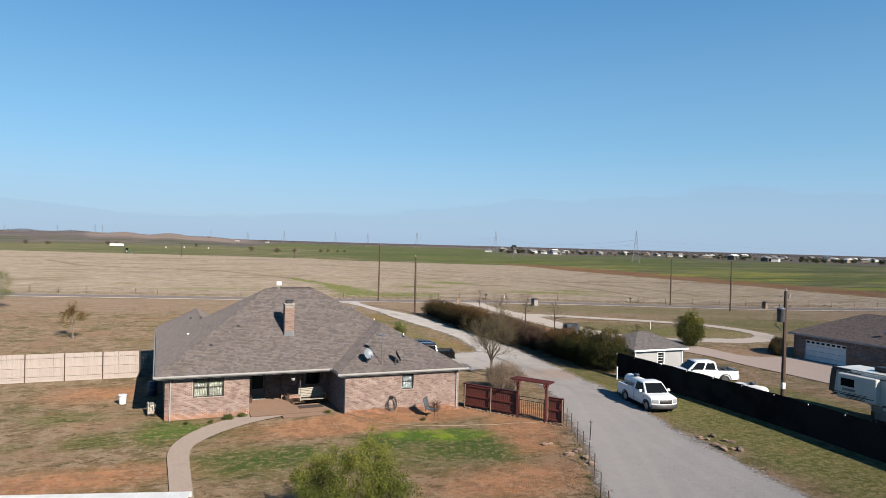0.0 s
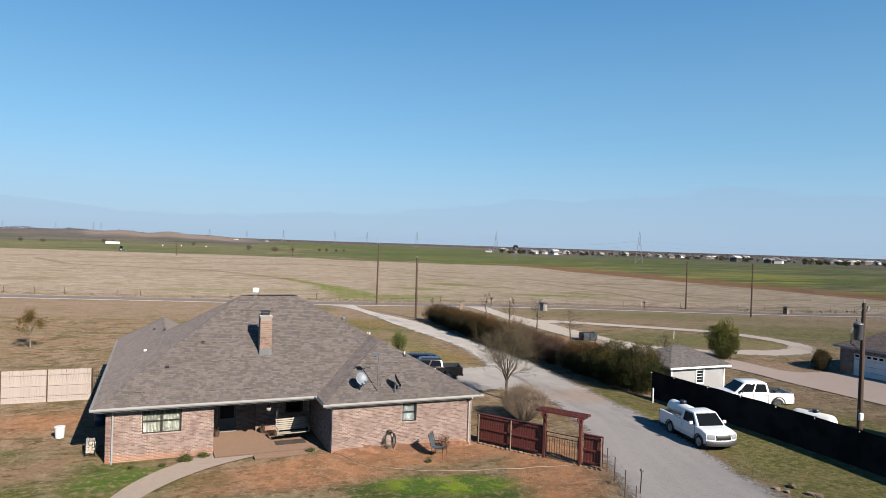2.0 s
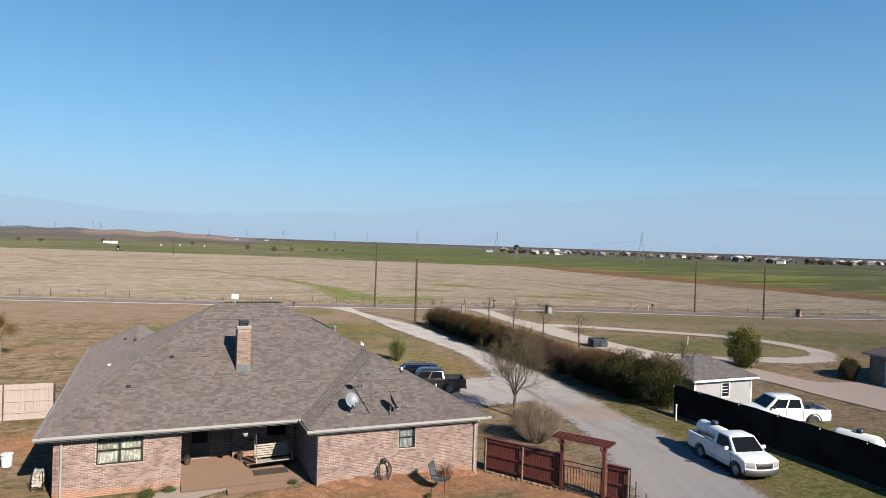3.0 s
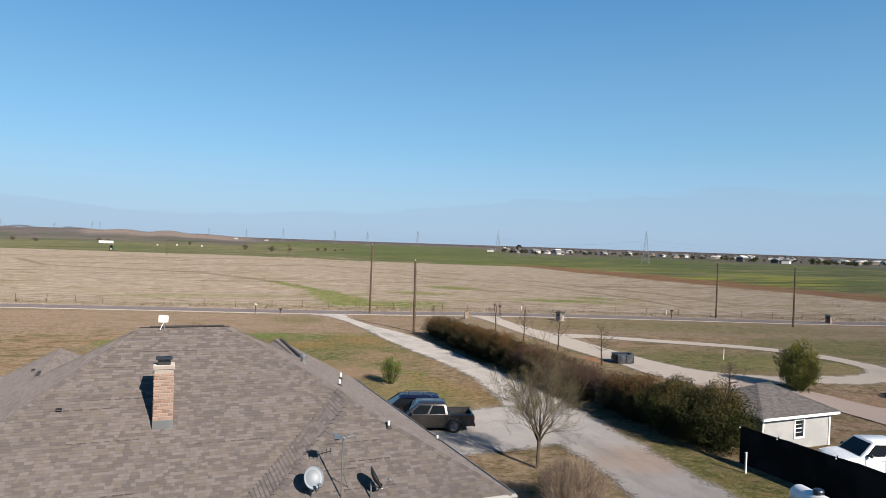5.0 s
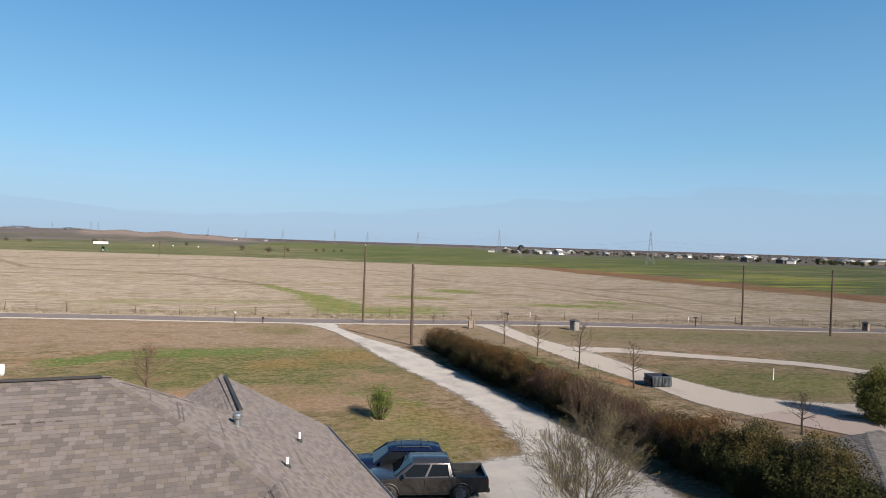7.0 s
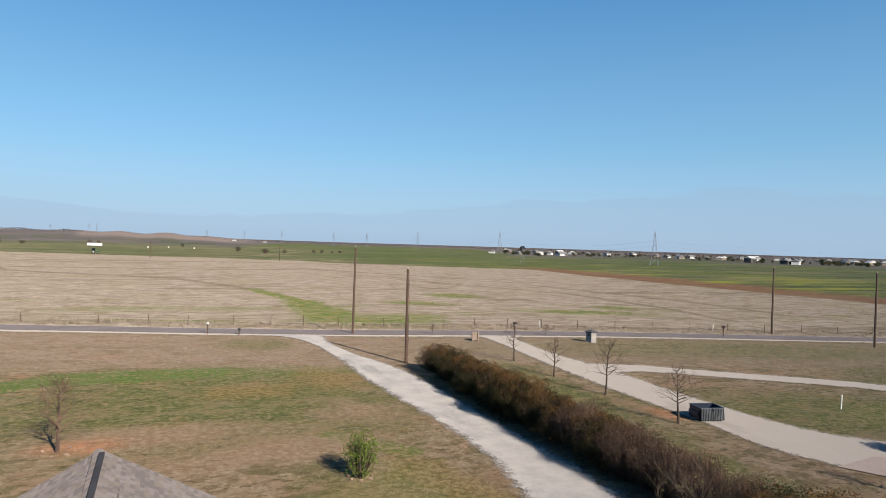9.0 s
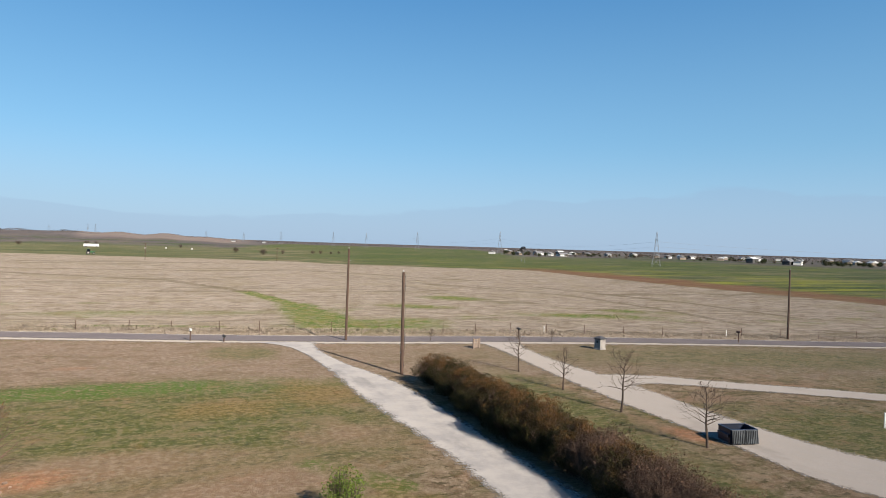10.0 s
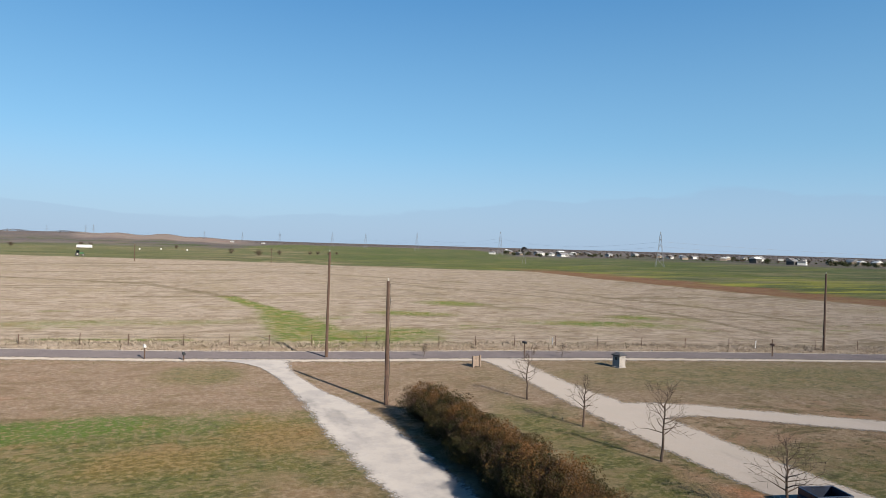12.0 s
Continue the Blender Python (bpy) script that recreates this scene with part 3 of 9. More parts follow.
def gravel(name, c, warm, worn=True, tracks=0.0, spots=None):
    n = Nodes(name)
    n.gain = 0.54
    fine, mid, broad = n.noise(24, 5, 0.75), n.noise(2.2, 5, 0.65), n.noise(0.28, 4, 0.6)
    col = n.mix(n.step(broad, 0.42, 0.58), c, warm)
    col = n.mix(n.math("MULTIPLY", n.step(mid, 0.5, 0.6), 0.6), col, tint(c, 0.62))
    col = n.mix(n.math("MULTIPLY", n.step(n.noise(7, 4, 0.7), 0.48, 0.58), 0.6), col, tint(c, 1.38))
    col = n.mix(n.math("MULTIPLY", n.step(n.noise(1.1, 6, 0.75), 0.52, 0.62), 0.45), col, tint(c, 1.3))
    col = n.mix(n.math("MULTIPLY", n.step(n.noise(3.6, 6, 0.78), 0.53, 0.62), 0.5), col, tint(c, 0.55))
    col = n.mix(n.math("MULTIPLY", n.step(fine, 0.44, 0.58), 0.6), tint(c, 1.2), col)
    if worn:
        e = n.tree.nodes.new("ShaderNodeAttribute")
        e.attribute_name = "edge"
        rim = n.math("ADD", e.outputs["Fac"], n.math("MULTIPLY", n.math("SUBTRACT", n.noise(0.8, 6, 0.75), 0.5), 1.7))
        rim = n.math("ADD", rim, n.math("MULTIPLY", n.math("SUBTRACT", n.noise(6, 5, 0.75), 0.5), 1.6))
        n.put(n.bsdf.inputs["Alpha"], n.step(rim, 0.0, 0.85))
        if spots:
            s1 = n.math("MULTIPLY", n.step(n.noise(0.4, 6, 0.7), 0.48, 0.66), n.step(n.split()[1], 55, 64))
            s1 = n.math("MULTIPLY", s1, n.step(e.outputs["Fac"], 3.0, 1.0))
            col = n.mix(n.math("MULTIPLY", s1, 0.8), col, spots)
            px, py, _ = n.split()
            d1, d2 = n.math("SUBTRACT", px, 29.8), n.math("SUBTRACT", py, 46.2)
            red = n.math("ADD", n.math("SQRT", n.math("ADD", n.math("MULTIPLY", d1, d1), n.math("MULTIPLY", d2, d2))), n.math("MULTIPLY", n.noise(0.6, 5, 0.7), 2.5))
            col = n.mix(n.math("MULTIPLY", n.step(red, 4.4, 2.2), 0.6), col, (0.52, 0.34, 0.25))
            chalk = n.math("MULTIPLY", n.step(py, 40, 66), n.math("MULTIPLY_ADD", n.step(n.noise(0.5, 6, 0.7), 0.4, 0.6), 0.5, 0.35))
            col = n.mix(chalk, col, tint(spots, 0.92))
            s2 = n.step(n.noise(0.16, 5, 0.65, n.stretch(1, 0.4, 1, turn=20)), 0.58, 0.66)
            col = n.mix(n.math("MULTIPLY", s2, 0.5), col, tint(c, 0.78))
        if tracks:
            lane = n.math("SINE", n.math("MULTIPLY", e.outputs["Fac"], 4.2))
            col = n.mix(n.math("MULTIPLY", n.step(lane, 0.1, 0.9), tracks), col, tint(warm, 1.3))
    n.bump(n.math("ADD", fine, mid), 0.7, 0.03)
    return n.done(col, 0.95, 0, 0.06)


M_GRAVEL = gravel("driveway_gravel", (0.45, 0.425, 0.425), (0.56, 0.52, 0.50), tracks=0.12, spots=(0.90, 0.83, 0.77))
M_TRACK = gravel("track_gravel", (0.68, 0.60, 0.54), (0.60, 0.50, 0.42), tracks=0.15, spots=(0.80, 0.71, 0.63))
M_CONCRETE = gravel("concrete", (0.58, 0.47, 0.425), (0.52, 0.405, 0.36))
M_PATH = gravel("path_concrete", (0.49, 0.40, 0.345), (0.44, 0.345, 0.295))
M_ASPHALT = gravel("asphalt", (0.25, 0.215, 0.22), (0.42, 0.365, 0.35))
M_SHOULDER = gravel("shoulder_grit", (0.72, 0.63, 0.54), (0.56, 0.47, 0.37))

off = lambda d: [(p[0], p[1] + d) for p in ROAD]
sheet("road_shoulder", off(-3.5), off(3.2), M_SHOULDER, "pale grit shoulder of the country road", "road shoulder", 0.01, 0.2, 6, 1.5)
sheet("road", off(-2.35), off(2.6), M_ASPHALT, "worn grey asphalt country road", "road", 0.05, 0.06, 8, 1.5)
sheet("gravel_driveway", [(9.5, 8), (13.5, 15), (15.6, 19.8), (17.8, 23.4), (21.3, 30), (23.2, 34.5), (24.9, 38), (26.7, 43), (27.4, 47.5), (27.6, 54), (28.8, 58), (29.8, 62), (30.6, 67), (30.8, 73), (30.4, 80), (30.1, 86), (30.2, 93), (30.1, 99), (29.7, 105), (28.2, 110), (24.6, 112.9)],
      [(22, 6), (24.4, 13), (25.9, 19.8), (27.0, 25), (28.3, 31), (30.5, 38), (31.4, 45), (32.6, 52), (33.4, 58), (34.1, 64), (34.1, 70), (34.2, 76), (34.3, 82), (34.2, 88), (33.5, 93), (32.5, 97), (31.8, 102), (31.6, 107), (32.2, 111)],
      M_GRAVEL, "wide pale grey gravel driveway with white worn spots", "driveway", 0.03, 0.35, 16, 0.45)
sheet("gravel_parking", [(18.6, 48.9), (18.8, 51), (19.1, 54), (20, 57)], [(28.2, 49.0), (28.8, 51), (29.2, 54), (29.6, 58)],
      M_GRAVEL, "pale gravel parking place beside the house", "parking", 0.05, 0.3, 16, 0.4, True)
sheet("farm_track", [(49.2, 108.2), (49.6, 104), (49.0, 98), (48.2, 92), (47.4, 84), (46.8, 76), (46.5, 68), (46.2, 63), (48.2, 58.6), (53, 58.2), (58, 57.8), (63, 56.6), (68.5, 57.2)],
      [(54.6, 107.6), (53.2, 103), (52.2, 97), (52.0, 92), (52.2, 86), (51.6, 78), (51.3, 72), (51.6, 67), (53.4, 63), (57, 61), (61, 60.3), (65, 59.6), (69.5, 60.8)],
      M_TRACK, "pale sandy gravel farm track", "track", 0.03, 0.3, 12, 0.5)
sheet("track_branch", [(51.5, 88.5), (55.8, 86.9), (61.5, 82.6), (67, 78.8), (71.8, 75.0), (74.4, 70.5), (74.6, 65), (72.8, 60.5), (68.5, 57.2)],
      [(51.5, 83.5), (54.6, 83.3), (60.4, 79.2), (65, 76), (68.9, 73.2), (71, 69.5), (71.4, 65.5), (70.4, 62.4), (68.3, 60.6)],
      M_TRACK, "narrow dirt branch of the farm track", "track", 0.05, 0.25, 8, 0.5)
sheet("neighbour_concrete_drive", [(50.6, 32), (50.8, 40), (50.8, 46), (51.2, 51), (48.8, 56.5), (47, 60)], [(62.9, 32), (62.9, 40), (62.4, 49.5), (57.2, 51.2), (55, 56), (50.5, 60.5)],
      M_CONCRETE, "tan concrete drive of the neighbouring house", "driveway", 0.04, 0.05, 12, 0.6)
sheet("garden_path", [(0.66, 26), (0.62, 31), (0.65, 34.4), (1.3, 36.6), (2.7, 38.6), (4.6, 40.2), (5.3, 40.9)], [(1.5, 26), (1.5, 31), (1.6, 34.2), (2.1, 35.6), (3.4, 37.2), (5.2, 38.6), (7.4, 39.6)],
      M_PATH, "curving tan concrete garden path to the porch", "path", 0.06, 0.02, 6, 0.3)

# ---------------------------------------------------------------- brick, shingle and house materials
def brick_material(name, a, b, c):
    n = Nodes(name)
    r = n.island()
    col = n.mix(n.step(r, 0.15, 0.55), a, b)
    col = n.mix(n.step(r, 0.7, 0.95), col, c)
    g = n.noise(40, 4)
    col = n.mix(n.math("MULTIPLY", g, 0.35), col, tint(a, 0.6))
    col = n.mix(n.math("MULTIPLY", n.step(n.noise(0.8, 3), 0.55, 0.8), 0.25), col, (0.42, 0.26, 0.18))
    splash = n.math("MULTIPLY_ADD", n.noise(1.6, 5, 0.7), -0.7, n.split()[2])
    col = n.mix(n.math("MULTIPLY", n.step(splash, 0.12, -0.25), 0.75), col, (0.56, 0.25, 0.13))
    n.bump(g, 0.3, 0.004)
    return n.done(col, 0.88)


def piece_brick_material(name, a, b, c):
    n = Nodes(name)
    r = n.random()
    col = n.mix(n.step(r, 0.15, 0.55), a, b)
    col = n.mix(n.step(r, 0.7, 0.95), col, c)
    g = n.noise(40, 4)
    col = n.mix(n.math("MULTIPLY", g, 0.35), col, tint(a, 0.6))
    n.bump(g, 0.3, 0.004)
    return n.done(col, 0.88)


def shingle_material(name, a, b, c):
    n = Nodes(name)
    r = n.island()
    col = n.mix(n.step(r, 0.1, 0.9), a, b)
    col = n.mix(n.step(n.math("FRACT", n.math("MULTIPLY", r, 7.31)), 0.72, 0.9), col, c)
    col = n.mix(n.math("MULTIPLY", n.step(n.noise(0.35, 4, 0.6), 0.5, 0.75), 0.3), col, tint(a, 0.8))
    g = n.noise(70, 4, 0.7)
    col = n.mix(n.math("MULTIPLY", n.step(g, 0.4, 0.7), 0.4), col, tint(a, 0.55))
    n.bump(g, 0.4, 0.004)
    return n.done(col, 0.95, 0, 0.2)


BR = ((0.37, 0.23, 0.19), (0.52, 0.37, 0.315), (0.25, 0.155, 0.135))
M_BRICK = brick_material("house_brick", *BR)
M_BRICKP = piece_brick_material("chimney_brick", (0.42, 0.25, 0.185), (0.53, 0.36, 0.28), (0.34, 0.205, 0.165))
M_JOINT = plain("pale_mortar", (0.49, 0.43, 0.39), 0.95, vary=0.08)
M_MORTAR = plain("mortar", (0.56, 0.49, 0.44), 0.95)
M_SHINGLE = shingle_material("roof_shingle", (0.158, 0.134, 0.129), (0.24, 0.205, 0.196), (0.21, 0.176, 0.152))
M_SHINGLE_DARK = shingle_material("dark_brown_shingle", (0.15, 0.12, 0.115), (0.2, 0.16, 0.15), (0.12, 0.095, 0.09))
M_SHINGLE_GREY = shingle_material("grey_shingle", (0.17, 0.155, 0.15), (0.23, 0.205, 0.2), (0.14, 0.13, 0.125))
M_DECK = plain("roof_underlay", (0.10, 0.08, 0.07), 0.95)
M_WHITE = plain("white_painted_metal", (0.70, 0.68, 0.64), 0.5, vary=0.06)
M_CREAM = plain("cream_trim", (0.49, 0.475, 0.46), 0.6, vary=0.06)
M_SOFFIT = plain("soffit_board", (0.45, 0.41, 0.36), 0.8, vary=0.1)
M_RIDGE = plain("dark_ridge_vent", (0.045, 0.036, 0.034), 0.8, vary=0.2)
M_BLACKMETAL = plain("black_metal", (0.02, 0.02, 0.021), 0.5, vary=0.2)
M_DARKFRAME = plain("bronze_window_frame", (0.055, 0.05, 0.045), 0.45, 0.3)
M_STEEL = plain("galvanised_steel", (0.42, 0.43, 0.44), 0.42, 0.7, vary=0.12)
M_GLASS = glassy("window_glass")
M_CURTAIN = plain("curtain_cloth", (0.43, 0.44, 0.385), 0.9, vary=0.2, scale=10)
M_BLIND = plain("white_blind", (0.45, 0.50, 0.53), 0.8, vary=0.08, scale=10)
M_DOOR = plain("grey_door", (0.13, 0.135, 0.14), 0.5, vary=0.1)
M_PVC = plain("white_pipe", (0.78, 0.77, 0.74), 0.4, vary=0.05)
M_RUBBER = plain("black_rubber", (0.018, 0.018, 0.018), 0.7, vary=0.2)
M_SLAB = gravel("porch_concrete", (0.40, 0.265, 0.195), (0.33, 0.21, 0.15), worn=False)


def quads_mesh(name, verts, faces, material, parent=None, label="", kind=""):
    me = bpy.data.meshes.new(name)
    me.from_pydata(verts, [], faces)
    me.materials.append(material)
    ob = new(name, me)
    if parent is not None:
        ob.parent = parent
    return tagged(ob, label, kind=kind)


def cut_rects(u0, u1, z0, z1, holes):
    """The wall's rectangles round its openings (u0, u1, z0, z1)."""
    us = sorted({u0, u1, *[h[0] for h in holes], *[h[1] for h in holes]})
    out = []
    for a, b in zip(us, us[1:]):
        spans = [(z0, z1)]
        for h in holes:
            if h[0] <= a and h[1] >= b:
                spans = [s for p, q in spans for s in ((p, min(q, h[2])), (max(p, h[3]), q)) if s[1] - s[0] > 1e-4]
        out += [(a, b, p, q) for p, q in spans]
    return out


def brick_wall(name, origin, along, length, z0, z1, holes, parent, thick=0.2, brick_mat=None):
    """A wall of mortar with bricks standing proud of its outer face. `along` is its direction; outside lies to the right of it."""
    o, u = Vector(origin), Vector(along).normalized()
    out = Vector((u.y, -u.x, 0))
    bm = bmesh.new()
    ang = math.degrees(math.atan2(u.y, u.x))
    for a, b, p, q in cut_rects(0, length, z0, z1, holes):
        c = o + u * (a + b) / 2 - out * thick / 2
        add_box(bm, (b - a, thick, q - p), (c.x, c.y, (p + q) / 2), (0, 0, ang))
    wall = part(name, bm, M_MORTAR, parent)
    rnd = random.Random(len(name) + int(length * 10))
    verts, faces = [], []
    h, gap = 0.0685, 0.011
    k = 0
    z = z0
    while z + h * 0.6 < z1:
        zt = min(z + h - gap, z1)
        x = -0.105 if k % 2 else 0.0
        while x < length:
            a, b = max(x, 0), min(x + 0.21 - gap, length)
            ok = b - a > 0.03 and not any(a < q[1] and b > q[0] and z < q[3] - 0.01 and zt > q[2] + 0.01 for q in holes)
            if not ok and b - a > 0.03:
                for q in holes:
                    if z < q[3] - 0.01 and zt > q[2] + 0.01:
                        if a < q[0] < b:
                            b = q[0]
                        elif a < q[1] < b:
                            a = q[1]
                ok = b - a > 0.04 and not any(a < q[1] - 1e-4 and b > q[0] + 1e-4 and z < q[3] - 0.01 and zt > q[2] + 0.01 for q in holes)
            if ok:
                d = 0.009 + rnd.random() * 0.006
                i = len(verts)
                for (uu, zz, dd) in ((a, z, 0), (b, z, 0), (b, zt, 0), (a, zt, 0), (a + 0.003, z + 0.003, d), (b - 0.003, z + 0.003, d), (b - 0.003, zt - 0.003, d), (a + 0.003, zt - 0.003, d)):
                    v = o + u * uu + out * dd
                    verts.append((v.x, v.y, zz))
                faces += [(i + 4, i + 5, i + 6, i + 7), (i, i + 1, i + 5, i + 4), (i + 1, i + 2, i + 6, i + 5), (i + 2, i + 3, i + 7, i + 6), (i + 3, i, i + 4, i + 7)]
            x += 0.21
        z += h
        k += 1
    quads_mesh("brickwork", verts, faces, brick_mat or M_BRICK, wall, kind="stuff")
    return wall


def spans_at(poly, v):
    """Where the line at height v runs inside a polygon of (u, v)."""
    xs = []
    for (a, b), (c, d) in zip(poly, poly[1:] + poly[:1]):
        if (b <= v < d) or (d <= v < b):
            xs.append(a + (c - a) * (v - b) / (d - b))
    xs.sort()
    return list(zip(xs[::2], xs[1::2]))


def roof_plane(verts3, material, parent, seed, courses=0.128, name="roof_slope"):
    """One slope of a roof: a deck with thickness and courses of lapped shingle tabs. The first two points are its eave."""
    p = [Vector(v) for v in verts3]
    u = (p[1] - p[0]).normalized()
    nrm = None
    for q in p[2:]:
        c = u.cross(q - p[0])
        if c.length > 0.5:
            nrm = c.normalized()
            break
    if nrm.z < 0:
        nrm = -nrm
    v = nrm.cross(u).normalized()
    if v.z < 0:
        v = -v
    bm = bmesh.new()
    top = [bm.verts.new(q - nrm * 0.02) for q in p]
    low = [bm.verts.new(q - Vector((0, 0, 0.12))) for q in p]
    bm.faces.new(top)
    bm.faces.new(low[::-1])
    for i in range(len(p)):
        j = (i + 1) % len(p)
        bm.faces.new((top[i], low[i], low[j], top[j]))
    bmesh.ops.recalc_face_normals(bm, faces=bm.faces)
    deck = part(name, bm, M_DECK, parent)
    poly = [((q - p[0]).dot(u), (q - p[0]).dot(v)) for q in p]
    vmax = max(b for a, b in poly)
    rnd = random.Random(seed)
    verts, faces = [], []
    k = 0
    s = 0.0
    while s < vmax - 0.02:
        for a, b in spans_at(poly, min(s + courses * 0.5, vmax - 0.005)):
            x = a - rnd.random() * 0.25
            while x < b:
                w = rnd.uniform(0.12, 0.31)
                x0, x1 = max(x, a), min(x + w - 0.004, b)
                x += w
                if x1 - x0 < 0.02:
                    continue
                hb = 0.016 + rnd.random() * 0.006
                i = len(verts)
                for uu, vv, hh in ((x0, s - 0.012, hb), (x1, s - 0.012, hb), (x1, s + courses, 0.006), (x0, s + courses, 0.006), (x0, s - 0.012, 0.002), (x1, s - 0.012, 0.002)):
                    q = p[0] + u * uu + v * vv + nrm * hh
                    verts.append((q.x, q.y, q.z))
                faces += [(i, i + 1, i + 2, i + 3), (i + 4, i + 5, i + 1, i)]
        s += courses
        k += 1
    quads_mesh("shingles", verts, faces, material, deck, kind="stuff")
    # short broken lines of bare felt where courses have slipped
    verts, faces = [], []
    for _ in range(int(vmax * (poly[1][0] - poly[0][0]) * 0.11)):
        s = courses * rnd.randrange(2, max(3, int(vmax / courses) - 2))
        for a, b in spans_at(poly, s):
            x = rnd.uniform(a + 0.3, max(a + 0.4, b - 2.5))
            for _ in range(rnd.randrange(3, 9)):
                l = rnd.uniform(0.1, 0.3)
                if x + l > b - 0.3:
                    break
                i = len(verts)
                for uu, vv in ((x, s - 0.042), (x + l, s - 0.042), (x + l, s), (x, s)):
                    q = p[0] + u * uu + v * vv + nrm * 0.025
                    verts.append((q.x, q.y, q.z))
                faces.append((i, i + 1, i + 2, i + 3))
                x += l + rnd.uniform(0.04, 0.2)
    if faces:
        quads_mesh("bare_felt", verts, faces, M_DECK, deck, kind="stuff")
    return deck


def cap_row(a, b, n1, n2, material, parent, name="hip_cap", step=0.16, half=0.15, lift=1.0):
    """Bent cap shingles lapped along a ridge or hip from a up to b; n1 and n2 are the normals of both slopes."""
    a, b = Vector(a), Vector(b)
    d = (b - a).normalized()
    s1, s2 = d.cross(Vector(n1)).normalized(), d.cross(Vector(n2)).normalized()
    if s1.dot(s2) > 0:
        s2 = -s2
    up = (Vector(n1).normalized() + Vector(n2).normalized()).normalized()
    if (s1 + s2).dot(up) > 0:
        s1, s2 = -s1, -s2
    verts, faces = [], []
    n = int((b - a).length / step)
    for k in range(n):
        p, q = a + d * (k * step), a + d * (k * step + step * 1.25)
        i = len(verts)
        for base, rise in ((p, 0.035 * lift), (q, 0.02)):
            for side in (s1 * half, Vector(), s2 * half):
                w = base + side + up * rise
                verts.append((w.x, w.y, w.z))
        for side in (s1 * half, Vector(), s2 * half):
            w = p + side + up * 0.012
            verts.append((w.x, w.y, w.z))
        faces += [(i, i + 1, i + 4, i + 3), (i + 1, i + 2, i + 5, i + 4), (i + 6, i + 7, i + 1, i), (i + 7, i + 8, i + 2, i + 1)]
    return quads_mesh(name, verts, faces, material, parent, kind="stuff")


def window_unit(parent, x0, x1, z0, z1, y, inside, cols, rows, name="window"):
    """A window in a wall that faces -y: frame, muntins, panes, sill and a cloth behind."""
    w = thing(name, Matrix(), "", "")
    w.parent = parent
    bm = bmesh.new()
    t = 0.05
    for cx, cz, sx, sz in (((x0 + x1) / 2, z1 - t / 2, x1 - x0, t), ((x0 + x1) / 2, z0 + t / 2, x1 - x0, t), (x0 + t / 2, (z0 + z1) / 2, t, z1 - z0 - 2 * t), (x1 - t / 2, (z0 + z1) / 2, t, z1 - z0 - 2 * t)):
        add_box(bm, (sx, 0.08, sz), (cx, y + 0.07, cz), bevel=0.006)
    part("window_frame", bm, M_DARKFRAME, w)
    for c in range(1, cols):
        x = x0 + (x1 - x0) * c / cols
        box_part("mullion", (0.07 if cols == 2 else 0.03, 0.06, z1 - z0 - 2 * t), (x, y + 0.06, (z0 + z1) / 2), M_DARKFRAME, w)
    box_part("meeting_rail", (x1 - x0 - 2 * t, 0.05, 0.04), ((x0 + x1) / 2, y + 0.075, (z0 + z1) / 2), M_DARKFRAME, w)
    for c in range(cols):
        for r in range(rows):
            a, b = x0 + t + (x1 - x0 - 2 * t) * c / cols, x0 + t + (x1 - x0 - 2 * t) * (c + 1) / cols
            p, q = z0 + t + (z1 - z0 - 2 * t) * r / rows, z0 + t + (z1 - z0 - 2 * t) * (r + 1) / rows
            g = box_part("pane", (b - a - 0.03, 0.006, q - p - 0.02), ((a + b) / 2, y + 0.09, (p + q) / 2), M_CLEAR, w)
            g.visible_shadow = False
    bm = bmesh.new()
    n = 40
    vs = []
    for k in range(n + 1):
        x = x0 + 0.02 + (x1 - x0 - 0.04) * k / n
        d = 0.02 * math.sin(k * 1.9) + 0.01 * math.sin(k * 0.7)
        vs.append((bm.verts.new((x, y + 0.16 + d, z0)), bm.verts.new((x, y + 0.16 + d * 0.8, z1))))
    for (a, b), (c, d) in zip(vs, vs[1:]):
        bm.faces.new((a, c, d, b))
    part("curtain", bm, inside, w)
    box_part("window_sill", (x1 - x0 + 0.06, 0.09, 0.06), ((x0 + x1) / 2, y - 0.012, z0 - 0.032), M_BRICK, w, bevel=0.008)
    return w


def clear_glass():
    n = Nodes("clear_pane")
    n.bsdf.inputs["Transmission Weight"].default_value = 1.0
    n.bsdf.inputs["IOR"].default_value = 1.15
    return n.done((0.9, 0.93, 0.93), 0.02)


M_CLEAR = clear_glass()

# ---------------------------------------------------------------- the brick house
E0, SL = 2.63, 0.634
XR, XB, YF, YW = 18.25, 18.05, 40.0, 38.1
RZ, RY = E0 + SL * 6.95, 46.95
R1, R2 = (6.95, RY, RZ), (10.19, RY, RZ)
HP, VA = (13.85, 41.9, E0 + SL * 3.8), (13.83, 43.8, E0 + SL * 3.8)
LB, LV = (3.0, 58.7, E0 + SL * 3), (3.0, 50.9, E0 + SL * 3)
GB, GV = (13.69, 56.75, E0 + SL * 3.8), (13.76, 50.1, E0 + SL * 3.8)


